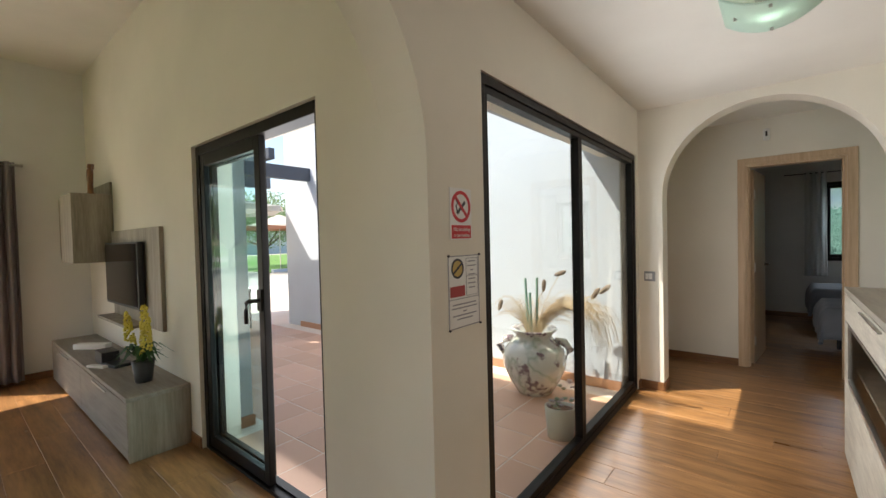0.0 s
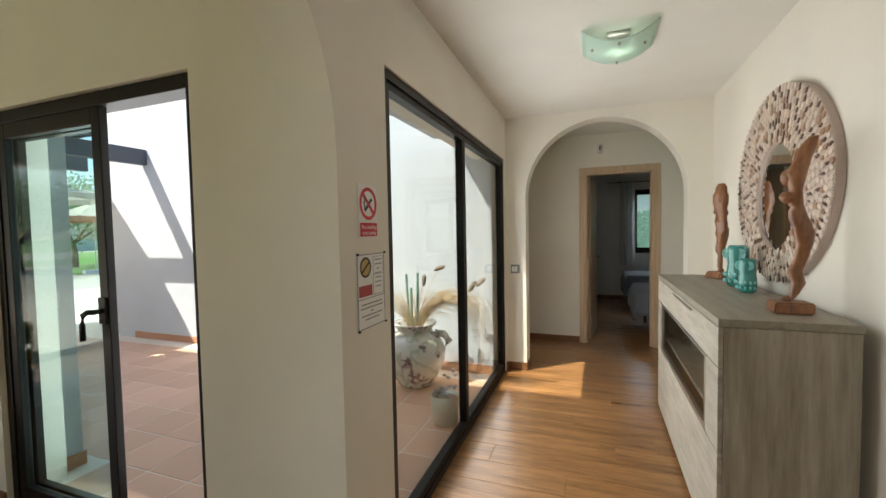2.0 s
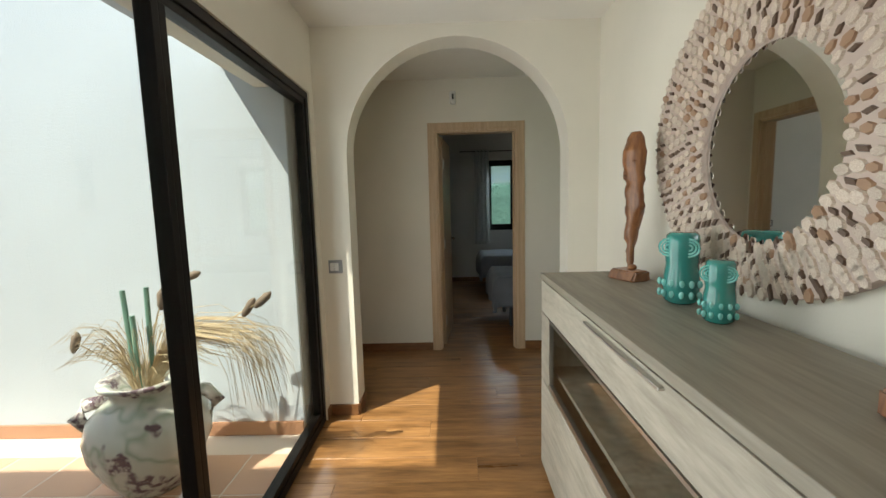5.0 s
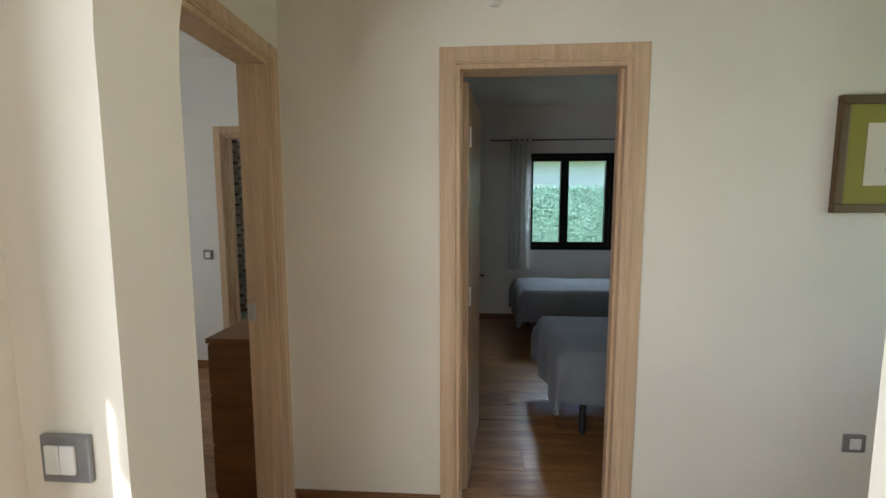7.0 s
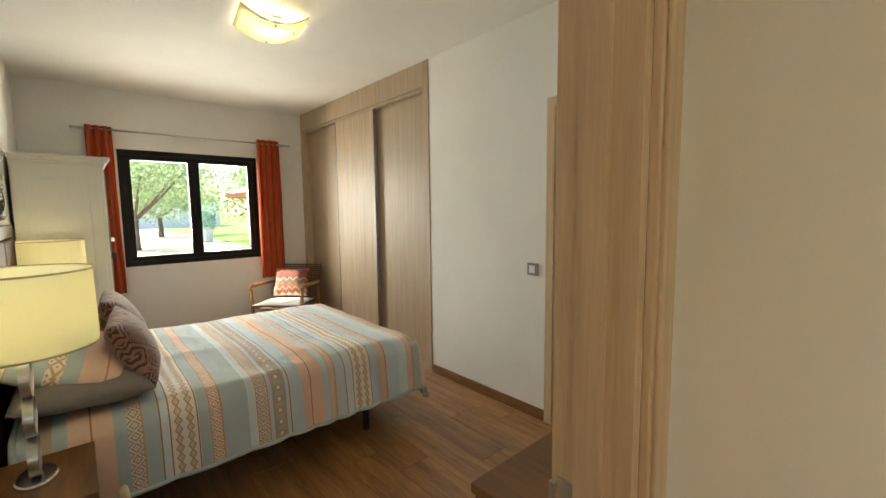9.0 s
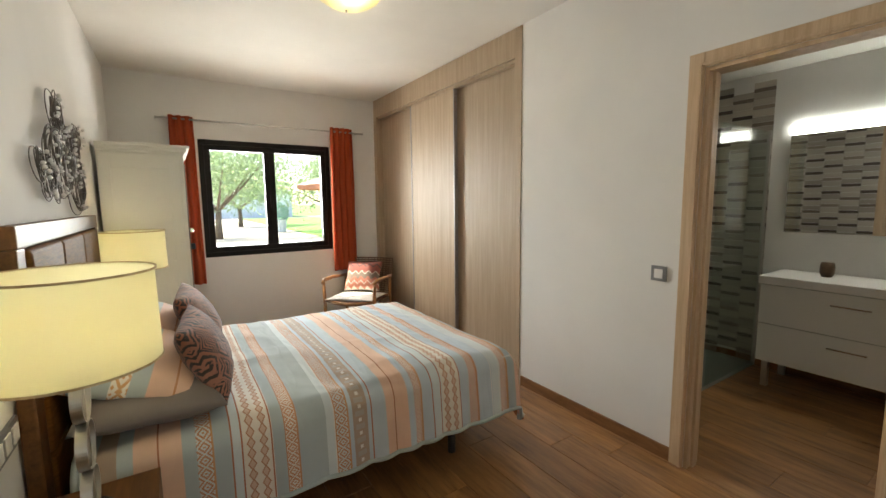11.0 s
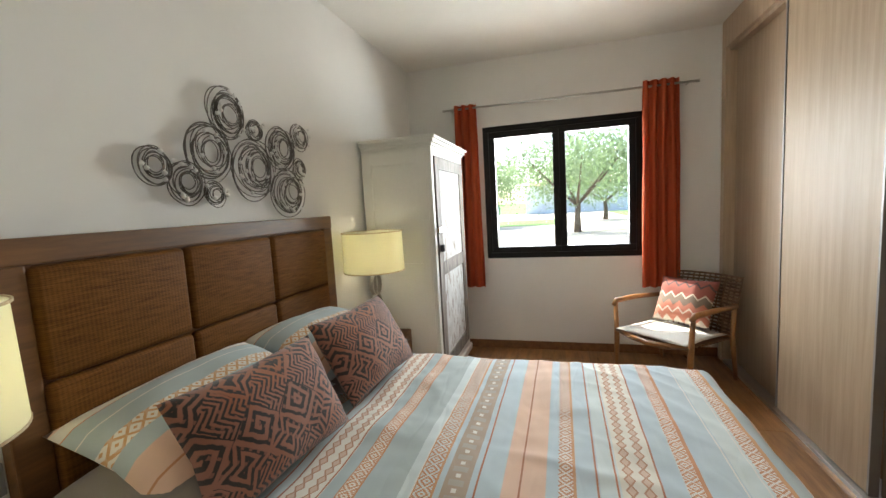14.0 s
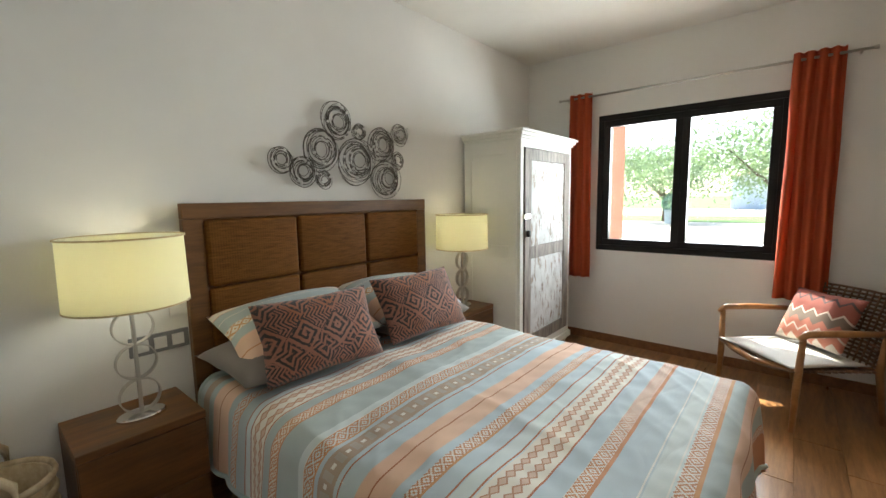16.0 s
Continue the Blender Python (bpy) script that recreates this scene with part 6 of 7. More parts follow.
vanity()
part("tumbler", loft(bmesh.new(), [(0, 0, 0, 0.03, 0.03), (0, 0, 0.03, 0.042, 0.042), (0, 0, 0.075, 0.043, 0.043), (0, 0, 0.105, 0.036, 0.036)], 24), material("bronze_tumbler", (0.10, 0.06, 0.035), 0.3, 0.4), None, smooth=True, at=pose(-2.12, 8.72, 0.85))
tagged(bpy.data.objects["tumbler"], "dark bronze tumbler on the vanity top", "tumbler")


def bath_mirror():
    t = thing("bathroom_mirror", "frameless bathroom mirror with a lit top strip", "mirror", (-2.44, 8.898, 1.15))
    part("mirror_glass", box(0, 1.0, -0.03, -0.002, 0, 0.75), MIRROR, t)
    part("light_strip", box(0, 1.0, -0.032, -0.002, 0.751, 0.835), glow("led_strip", (0.92, 1.0, 0.97), 2.2), t, "glowing white strip")
    return t


bath_mirror()
sg = thing("shower_screen", "clear glass shower screen with a steel edge", "shower screen", (-2.585, 8.05, 0))
part("pane", box(-0.004, 0.004, 0.0, 0.84, 0.02, 1.95), SHOWER, sg)
part("wall_profile", box(-0.012, 0.012, 0.82, 0.845, 0.0, 1.96), STEEL, sg)
slab("shower_tray", -3.62, -2.58, 7.10, 8.90, -0.01, 0.025, material("shower_floor", (0.32, 0.34, 0.30), 0.5))


# Living room corner
def tv_bench():
    t = thing("tv_bench", "low grey oak television bench", "tv bench", (-4.43, 0.925, 0))
    w, d, h = 1.35, 0.36, 0.415
    part("top", box(-w, w, -0.005, d, h - 0.028, h), GREYX, t, bevel=0.003)
    part("side_panel", box(w - 0.025, w, 0.0, d, 0.0, h - 0.028), GREYWOOD, t, bevel=0.002)
    part("side_panel", box(-w, -w + 0.025, 0.0, d, 0.0, h - 0.028), GREYWOOD, t, bevel=0.002)
    part("back_panel", box(-w + 0.025, w - 0.025, d - 0.015, d, 0.02, h - 0.028), GREYWOOD, t)
    for a, b in ((-w + 0.004, -0.003), (0.003, w - 0.004)):
        dr = part("drawer", box(a, b, -0.004, 0.016, 0.02, h - 0.036), GREYX, t, bevel=0.002)
        part("handle", box((a + b) / 2 - 0.2, (a + b) / 2 + 0.2, -0.018, -0.004, h - 0.06, h - 0.048), STEEL, dr, bevel=0.002)
    return t


tv_bench()
tp = thing("tv_wall_panel", "grey oak wall panel with a small shelf", "wall panel", (-4.17, 1.288, 0))
part("panel", box(-0.68, 0.66, -0.03, 0, 0.72, 1.52), GREYWOOD, tp, bevel=0.003)
part("shelf", box(-0.68, 0.3, -0.16, -0.03, 0.72, 0.742), GREYWOOD, tp, bevel=0.002)
tv = thing("television", "black flat-screen television on the wall panel", "television", (-4.33, 1.20, 0))
part("housing", box(-0.49, 0.49, -0.0, 0.045, 0.86, 1.41), DARK, tv, bevel=0.006)
part("screen", box(-0.475, 0.475, -0.004, 0.0, 0.885, 1.395), SCREEN, tv)
part("wall_mount", box(-0.12, 0.12, 0.045, 0.058, 1.05, 1.25), DARK, tv)
wc = thing("wall_cabinet", "grey oak wall cabinet with open end shelves", "cabinet", (-5.19, 1.288, 0))
part("back_panel", box(-0.42, 0.30, -0.02, 0, 1.40, 2.0), GREYWOOD, wc, bevel=0.002)
part("body", box(-0.22, 0.32, -0.31, -0.02, 1.23, 1.875), GREYWOOD, wc, bevel=0.003)
for z in (1.25, 1.55, 1.85):
    part("shelf", box(-0.40, -0.22, -0.29, -0.02, z, z + 0.02), GREYWOOD, wc)
part("end_panel", box(-0.42, -0.40, -0.29, -0.02, 1.25, 1.87), GREYWOOD, wc)


def golfer():
    bm = loft(bmesh.new(), [(0, 0, 0, .05, .04), (0, 0, .015, .05, .04), (0, 0, .016, .03, .025), (0, 0, .1, .024, .022), (0, 0, .15, .03, .024), (0.005, 0, .2, .036, .026), (0.005, 0, .235, .03, .024), (0, 0, .25, .013, .013), (0, 0, .27, .02, .02), (0, 0, .295, .014, .014)], 14)
    tube(bm, [(0.03, 0, .225), (0.065, 0.01, .25), (0.03, 0.02, .29)], 0.010, 7)
    tube(bm, [(-0.03, 0, .225), (-0.01, 0.03, .26), (0.03, 0.02, .29), (-0.04, 0.02, .30)], 0.008, 7)
    ob = part("wooden_statue", bm, CARVED, None, smooth=True, at=pose(-5.02, 1.15, 1.875))
    return tagged(ob, "small brown wooden statue on the wall cabinet", "statue")


golfer()


def flower_pot():
    t = thing("potted_flowers", "yellow artificial flowers in a black pot", "plant", (-3.40, 1.10, 0.415))
    t.scale = (1.2, 1.2, 1.25)
    part("pot", loft(bmesh.new(), [(0, 0, 0, .042, .042), (0, 0, .02, .046, .046), (0, 0, .12, .058, .058), (0, 0, .122, .05, .05), (0, 0, .11, .048, .048)], 20), DARK, t, smooth=True)
    leaf = material("flower_leaf", (0.03, 0.09, 0.02), 0.5)
    yellow = material("yellow_bloom", (0.72, 0.60, 0.10), 0.7)
    rnd = random.Random(3)
    for dx, dy, top in ((-0.17, -0.03, 0.36), (-0.02, 0.02, 0.41), (0.10, 0.0, 0.36)):
        part("stalk", tube(bmesh.new(), [(0, 0, .1), (dx * 0.5, dy * 0.5, .2), (dx * 0.75, dy, top - 0.16)], 0.004, 6), leaf, t)
        bm = bmesh.new()
        for k in range(90):
            f = rnd.random()
            a = rnd.uniform(0, 6.28)
            r = 0.028 * (1 - 0.6 * f)
            c = Vector((dx * (0.62 + 0.45 * f) + r * math.cos(a), dy + r * math.sin(a), top - 0.19 + 0.21 * f))
            bmesh.ops.create_icosphere(bm, subdivisions=1, radius=0.009, matrix=Matrix.Translation(c))
        part("bloom", bm, yellow, t)
    for k in range(34):
        a, L = rnd.uniform(0, 6.28), rnd.uniform(0.10, 0.17)
        bm = bmesh.new()
        d = Vector((math.cos(a), math.sin(a), 0))
        s = Vector((-d.y, d.x, 0)) * 0.012
        p = [Vector((0, 0, 0.11)), d * L * 0.5 + Vector((0, 0, 0.11 + rnd.uniform(0.05, 0.12))), d * L + Vector((0, 0, 0.11 + rnd.uniform(0.0, 0.09)))]
        v = [bm.verts.new(q) for q in (p[0], p[1] - s, p[2], p[1] + s, p[1] + Vector((0, 0, -0.004)))]
        bm.faces.new((v[0], v[1], v[4]))
        bm.faces.new((v[1], v[2], v[4]))
        bm.faces.new((v[2], v[3], v[4]))
        bm.faces.new((v[3], v[0], v[4]))
        bm.faces.new((v[0], v[1], v[2], v[3]))
        part("leaf", bm, leaf, t)
    return t


flower_pot()
for i, (x, y, w, d, h, mat, nm, lb) in enumerate(((-4.25, 1.07, 0.11, 0.06, 0.10, DARK, "router", "black router box on the television bench"), (-4.05, 1.10, 0.10, 0.07, 0.025, DARK, "set_top_box", "flat black set-top box on the bench"), (-4.12, 0.98, 0.09, 0.025, 0.018, PLASTIC, "remote_control", "white remote control on the bench"), (-4.95, 1.10, 0.16, 0.04, 0.05, PLASTIC, "power_strip", "white power strip behind the bench"))):
    ob = part(nm, box(-w, w, -d, d, 0, h), mat, None, bevel=0.006, at=pose(x, y, 0.415, 0, 0, 12 * i))
    tagged(ob, lb, "electronics")
curtain_rod("steel curtain rod with knob ends in the living room", "y", -5.87, -2.5, 0.76, 2.22, 0.012, -0.08)
curtain("curtain", "grey-mauve floor-length curtain beside the window", 0.28, 0.72, -5.87, 0.03, 2.25, 6, MAUVE, 0.045, 1.0, seed=8)


# Basket by the bedside table
def basket():
    t = thing("straw_basket", "woven straw basket with rope handles", "basket", (-2.19, 4.62, 0))
    t.scale = (1.08, 1.08, 1.7)
    bm = bmesh.new()
    shell(bm, [(0, 0, 0.0, 0.13, 0.11), (0, 0, 0.10, 0.15, 0.13), (0, 0, 0.20, 0.155, 0.135), (0, 0, 0.29, 0.15, 0.13)], 0.008, 36)
    part("body", bm, STRAW, t, smooth=True)
    part("bottom", loft(bmesh.new(), [(0, 0, 0.0, 0.125, 0.105), (0, 0, 0.012, 0.125, 0.105)], 36), STRAW, t)
    for k in range(9):
        z = 0.02 + k * 0.034
        rx = 0.132 + 0.022 * math.sin(min(1, z / 0.2) * 1.57) + (0.002 if k == 8 else 0)
        part("coil", tube(bmesh.new(), [(rx * math.cos(a * 0.1745), (rx - 0.02) * math.sin(a * 0.1745), z) for a in range(36)], 0.008, 6, True), STRAW, t, smooth=True)
    for sy in (-1, 1):
        part("handle", tube(bmesh.new(), [(-0.07, sy * 0.125, 0.24), (-0.06, sy * 0.135, 0.32), (0.0, sy * 0.13, 0.365), (0.06, sy * 0.135, 0.32), (0.07, sy * 0.125, 0.24)], 0.011, 8), STRAW, t, smooth=True)
    return t


basket()


# Patio: urn with dry grasses, planter
def urn_glaze():
    m = material("painted_glaze", (0.6, 0.6, 0.55), 0.25, Coat_Weight=0.5)
    v = coords(m)
    a = noise_tex(m, v, 5, 2)
    b = noise_tex(m, v, 26, 4)
    c1 = ramp(m, a, [(0.42, (0.70, 0.69, 0.63)), (0.50, (0.40, 0.45, 0.36)), (0.56, (0.68, 0.67, 0.60))])
    patch = ramp(m, noise_tex(m, v, 6, 2), [(0.56, (0, 0, 0)), (0.60, (1, 1, 1))])
    c2 = ramp(m, b, [(0.42, (0.62, 0.58, 0.54)), (0.55, (0.17, 0.11, 0.13))])
    base(m, blend(m, patch, c1, c2))
    return m


def urn():
    t = thing("urn", "large painted ceramic urn holding dried grasses", "urn", (-1.60, 3.53, 0.0))
    t.scale = (0.97, 0.97, 1.03)
    prof = [(0.15, 0), (0.165, 0.02), (0.22, 0.10), (0.275, 0.22), (0.285, 0.30), (0.26, 0.38), (0.20, 0.44), (0.16, 0.475), (0.165, 0.50), (0.205, 0.535), (0.205, 0.55), (0.15, 0.54), (0.13, 0.46)]
    part("body", loft(bmesh.new(), [(0, 0, z, r, r) for r, z in prof], 44), urn_glaze(), t, smooth=True)
    for s in (0, math.pi):
        c, n = math.cos(s + 0.3), math.sin(s + 0.3)
        part("lug", tube(bmesh.new(), [(c * 0.19, n * 0.19, 0.45), (c * 0.27, n * 0.27, 0.44), (c * 0.32, n * 0.32, 0.38), (c * 0.27, n * 0.27, 0.30)], [0.03, 0.035, 0.035, 0.02], 10), bpy.data.materials["painted_glaze"], t, smooth=True)
    return t


urn()


def dry_grasses():
    t = thing("dried_grasses", "dried grasses and seed heads standing in the urn", "dried plants", (-1.60, 3.53, 0.48))
    rnd = random.Random(12)
    g = bmesh.new()
    for k in range(150):
        a = rnd.uniform(0, 6.28)
        L, up = rnd.uniform(0.25, 0.48), rnd.uniform(0.25, 0.62)
        d = Vector((math.cos(a), math.sin(a) * 0.45, 0))
        pts = []
        for i in range(6):
            f = i / 5
            pts.append(Vector((0.05 * math.cos(a), 0.04 * math.sin(a), 0)) + d * (L * 0.85 * f ** 1.3) + Vector((0, 0, up * (f * 1.6 - 1.05 * f ** 2.4) * 0.9)))
        tube(g, pts, [0.0022, 0.002, 0.0018, 0.0016, 0.0014, 0.001], 3)
    tagged(part("grass_blades", g, STRAW, t), kind="stuff")
    plume = bmesh.new()
    for k in range(110):
        o = Vector((rnd.gauss(0, 0.02), rnd.gauss(0, 0.025), rnd.gauss(0, 0.02)))
        e = rnd.uniform(0.65, 1.15)
        fall = rnd.uniform(0.05, 0.36)
        line = [Vector((0.02, 0, 0.02)) + o * 0.5, Vector((0.14, -0.01, 0.22)) + o, Vector((0.30, -0.02, 0.325)) + o * 1.5, Vector((0.30 + 0.22 * e, -0.03, 0.33 - 0.03 * e)) + o * 2.0,
                Vector((0.30 + 0.31 * e, -0.03, 0.30 - 0.35 * fall)) + o * 2.4, Vector((0.32 + 0.33 * e, -0.03, 0.26 - fall)) + o * 2.8]
        tube(plume, line, [0.0018, 0.0018, 0.0018, 0.0016, 0.0013, 0.0009], 3)
    tagged(part("straw_plume", plume, STRAW, t, "drooping bundle of dry straw"), kind="stuff")
    for x, y, h in ((-0.05, 0.0, 0.52), (0.02, 0.02, 0.53), (-0.01, -0.03, 0.40)):
        part("green_cane", tube(bmesh.new(), [(x, y, 0.0), (x * 1.5, y, h)], 0.012, 8), material("green_cane", (0.16, 0.30, 0.24), 0.6), t)
    pod = material("seed_pod", (0.20, 0.15, 0.11), 0.8)
    for x, y, z, tx in ((0.56, -0.03, 0.43, 0.6), (0.64, -0.05, 0.47, 0.85), (0.22, 0.08, 0.57, 1.2), (-0.34, 0.0, 0.26, 0.3), (0.08, 0.05, 0.46, 0.1)):
        part("pod_stem", tube(bmesh.new(), [(0, 0, 0.05), (x * 0.6, y * 0.5, z * 0.7), (x, y, z)], 0.003, 5), STRAW, t)
        part("seed_head", loft(bmesh.new(), [(0, 0, -0.055, .006, .006), (0, 0, -0.03, .018, .018), (0, 0, 0.03, .02, .02), (0, 0, 0.055, .006, .006)], 10), pod, t, smooth=True, at=pose(x, y, z, 0, math.degrees(tx), 0))
    return t


dry_grasses()


def planter():
    t = thing("flower_planter", "small pale planter with succulents", "planter", (-1.07, 2.86, 0.0), 20)
    t.scale = (1.0, 1.0, 1.38)
    m = plaster("pale_green_pot", (0.55, 0.60, 0.52), 40, 0.2, 0.5)
    part("pot", shell(bmesh.new(), [(0, 0, 0.0, 0.085, 0.07), (0, 0, 0.10, 0.098, 0.08), (0, 0, 0.155, 0.105, 0.085)], 0.008, 28), m, t, smooth=True)
    part("soil", loft(bmesh.new(), [(0, 0, 0.0, 0.075, 0.06), (0, 0, 0.14, 0.094, 0.074)], 24), BARK, t)
    rnd = random.Random(2)
    cols = (material("succulent_green", (0.16, 0.26, 0.18), 0.6), material("succulent_grey", (0.33, 0.33, 0.36), 0.6), material("pale_flower", (0.62, 0.58, 0.60), 0.7))
    for k in range(26):
        x, y = rnd.uniform(-0.08, 0.08), rnd.uniform(-0.06, 0.06)
        z = 0.14 + (0.02 + 0.14 * rnd.random() if x > 0.0 else 0.03 * rnd.random())
        bm = bmesh.new()
        for i in range(7):
            a = i * 0.9
            p = Vector((x, y, z))
            d = Vector((math.cos(a), math.sin(a), 0.5)) * 0.02
            s = Vector((-math.sin(a), math.cos(a), 0)) * 0.007
            v = [bm.verts.new(q) for q in (p, p + d * 0.6 + s, p + d, p + d * 0.6 - s, p + d * 0.5 - Vector((0, 0, 0.006)))]
            bm.faces.new(v[:4])
            for q in ((0, 1, 4), (1, 2, 4), (2, 3, 4), (3, 0, 4)):
                bm.faces.new([v[i2] for i2 in q])
        part("rosette", bm, cols[k % 2 if z < 0.26 else 2], t)
    return t


planter()


# Terrace and garden
def pergola():
    t = thing("pergola", "dark grey timber pergola beams fixed to the house wall", "pergola")
    grey = material("pergola_grey", (0.085, 0.095, 0.115), 0.6)
    for x, y0 in ((-5.68, 1.905), (-6.9, -0.6), (-8.1, -0.6)):
        part("beam", box(x - 0.05, x + 0.05, y0, 3.95, 2.33, 2.53), grey, t, bevel=0.006)
    for y, x1 in ((-0.3, -6.65), (2.3, -5.3), (3.145, -5.3)):
        part("cross_beam", box(-8.4, x1, y - 0.045, y + 0.045, 2.53, 2.68), grey, t, bevel=0.006)
    for x, y in ((-8.1, -0.3), (-8.1, 2.3)):
        part("post", box(x - 0.06, x + 0.06, y - 0.06, y + 0.06, 0, 2.33), grey, t, bevel=0.006)
    return t


pergola()


def parasol(at, label, radius, rim_z, top_z, cloth_color, valance_color, drop=0.2):
    """An eight-sided garden parasol: sagging canopy, hanging valance, ribs, pole and foot."""
    t = thing("parasol", label, "parasol", at)
    m = translucent("parasol_cloth", cloth_color, 0.4)
    v = translucent("parasol_valance", valance_color, 0.4)
    bm = bmesh.new()
    n = 8
    c = bm.verts.new((0, 0, top_z))
    rows = []
    for f, sag in ((0.3, 0.0), (0.65, 0.03), (1.0, 0.0)):
        rows.append([bm.verts.new((radius * f * math.cos(math.pi * k / n), radius * f * math.sin(math.pi * k / n), top_z + (rim_z - top_z) * f - sag - (0.05 * f if k % 2 else 0.0))) for k in range(2 * n)])
    for k in range(2 * n):
        bm.faces.new((c, rows[0][k], rows[0][(k + 1) % (2 * n)]))
        for a, b in zip(rows, rows[1:]):
            bm.faces.new((a[k], b[k], b[(k + 1) % (2 * n)], a[(k + 1) % (2 * n)]))
    ob = part("canopy", bm, m, t)
    ob.modifiers.new("thickness", "SOLIDIFY").thickness = 0.006
    part("valance", shell(bmesh.new(), [(0, 0, rim_z - drop, radius, radius), (0, 0, rim_z, radius, radius)], 0.006, n), v, t)
    for k in range(n):
        w = 2 * math.pi * k / n
        part("rib", tube(bmesh.new(), [(0, 0, top_z - 0.03), (radius * math.cos(w), radius * math.sin(w), rim_z - 0.02)], 0.009, 6), STEEL, t)
    part("pole", tube(bmesh.new(), [(0, 0, 0), (0, 0, top_z)], 0.025, 10), STEEL, t)
    part("foot", loft(bmesh.new(), [(0, 0, 0, .3, .3), (0, 0, .08, .28, .28)], 24), PAVING, t)
    return t


parasol((-18.9, 10.8, 0.0), "cream garden parasol with a terracotta valance", 1.6, 2.2, 2.75, (0.72, 0.66, 0.58), (0.55, 0.28, 0.18))
parasol((-7.55, 2.75, 0.0), "white parasol open over the terrace chairs", 1.6, 2.0, 2.3, (0.76, 0.76, 0.74), (0.74, 0.74, 0.72), 0.1)


def garden_chair(at, turn):
    t = thing("garden_chair", "dark woven garden armchair on the terrace", "chair", at, turn, "garden chairs")
    m = material("dark_weave", (0.05, 0.045, 0.045), 0.6)
    part("seat", box(-0.28, 0.28, -0.28, 0.28, 0.36, 0.44), m, t, bevel=0.02)
    part("back", box(-0.28, 0.28, 0.23, 0.29, 0.44, 0.86), m, t, bevel=0.02)
    for x in (-0.29, 0.25):
        part("armrest", box(x, x + 0.05, -0.28, 0.28, 0.58, 0.64), m, t, bevel=0.015)
        part("side_panel", box(x + 0.01, x + 0.04, -0.24, 0.24, 0.40, 0.60), m, t)
        for y in (-0.26, 0.22):
            part("leg", box(x, x + 0.045, y, y + 0.045, 0, 0.60), m, t)
    return t


gc = garden_chair((-6.75, 3.05, 0), 200)
copy_thing(gc, pose(-6.9, 2.2, 0, 0, 0, 250))


def tree(at, height, spread, seed, group="garden trees"):
    t = thing("tree", "leafy green garden tree with a short trunk", "tree", at, 0, group)
    rnd = random.Random(seed)
    tr = bmesh.new()
    fork = height * 0.30
    tube(tr, [(0, 0, -0.1), (0.05, 0, fork * 0.5), (0.0, 0.04, fork)], [0.17, 0.13, 0.11], 9)
    tips = []
    for k in range(7):
        a = 2 * math.pi * k / 7 + rnd.uniform(-0.3, 0.3)
        r = spread * rnd.uniform(0.35, 0.75)
        tip = Vector((r * math.cos(a), r * math.sin(a), height * rnd.uniform(0.48, 0.84)))
        tube(tr, [(0, 0, fork * 0.92), tip * 0.5 + Vector((0, 0, fork * 0.4)), tip], [0.07, 0.045, 0.02], 6)
        tips.append(tip)
    tips.append(Vector((0, 0, height * 0.86)))
    part("trunk", tr, BARK, t, smooth=True)
    verts, faces = [], []
    for k in range(7600):
        c = rnd.choice(tips)
        p = c + Vector((rnd.gauss(0, 1), rnd.gauss(0, 1), rnd.gauss(0, 0.75))) * spread * 0.23
        s = rnd.uniform(0.05, 0.11)
        u = Vector((rnd.gauss(0, 1), rnd.gauss(0, 1), rnd.gauss(0, 1))).normalized() * s
        w = u.cross(Vector((rnd.gauss(0, 1), rnd.gauss(0, 1), rnd.gauss(0, 1)))).normalized() * s * 0.5
        i = len(verts)
        verts += [p - u, p + w, p + u, p - w]
        faces.append((i, i + 1, i + 2, i + 3))
    me = bpy.data.meshes.new("crown")
    me.from_pydata(verts, [], faces)
    me.materials.append(LEAF)
    ob = new("crown", me)
    ob.parent = t
    tagged(ob, "uneven crown of small green leaves", kind="stuff")
    return t


lf = coords(LEAF)
base(LEAF, ramp(LEAF, noise_tex(LEAF, lf, 1.1, 3), [(0.35, (0.19, 0.255, 0.155)), (0.65, (0.36, 0.43, 0.31))]))
first = tree((-21.0, 6.4, 0), 4.0, 3.1, 5)
copy_thing(first, pose(-23.5, 12.5, 0, 0, 0, 110))
copy_thing(first, pose(-27.0, 1.2, 0, 0, 0, 200))
copy_thing(first, pose(-25.0, 17.5, 0, 0, 0, 20))
copy_thing(first, pose(-30.0, 22.5, 0, 0, 0, 70))
copy_thing(first, pose(-19.5, -1.2, 0, 0, 0, 300))
copy_thing(first, pose(-31.0, 8.5, 0, 0, 0, 160))
copy_thing(first, pose(-24.0, -8.0, 0, 0, 0, 40))


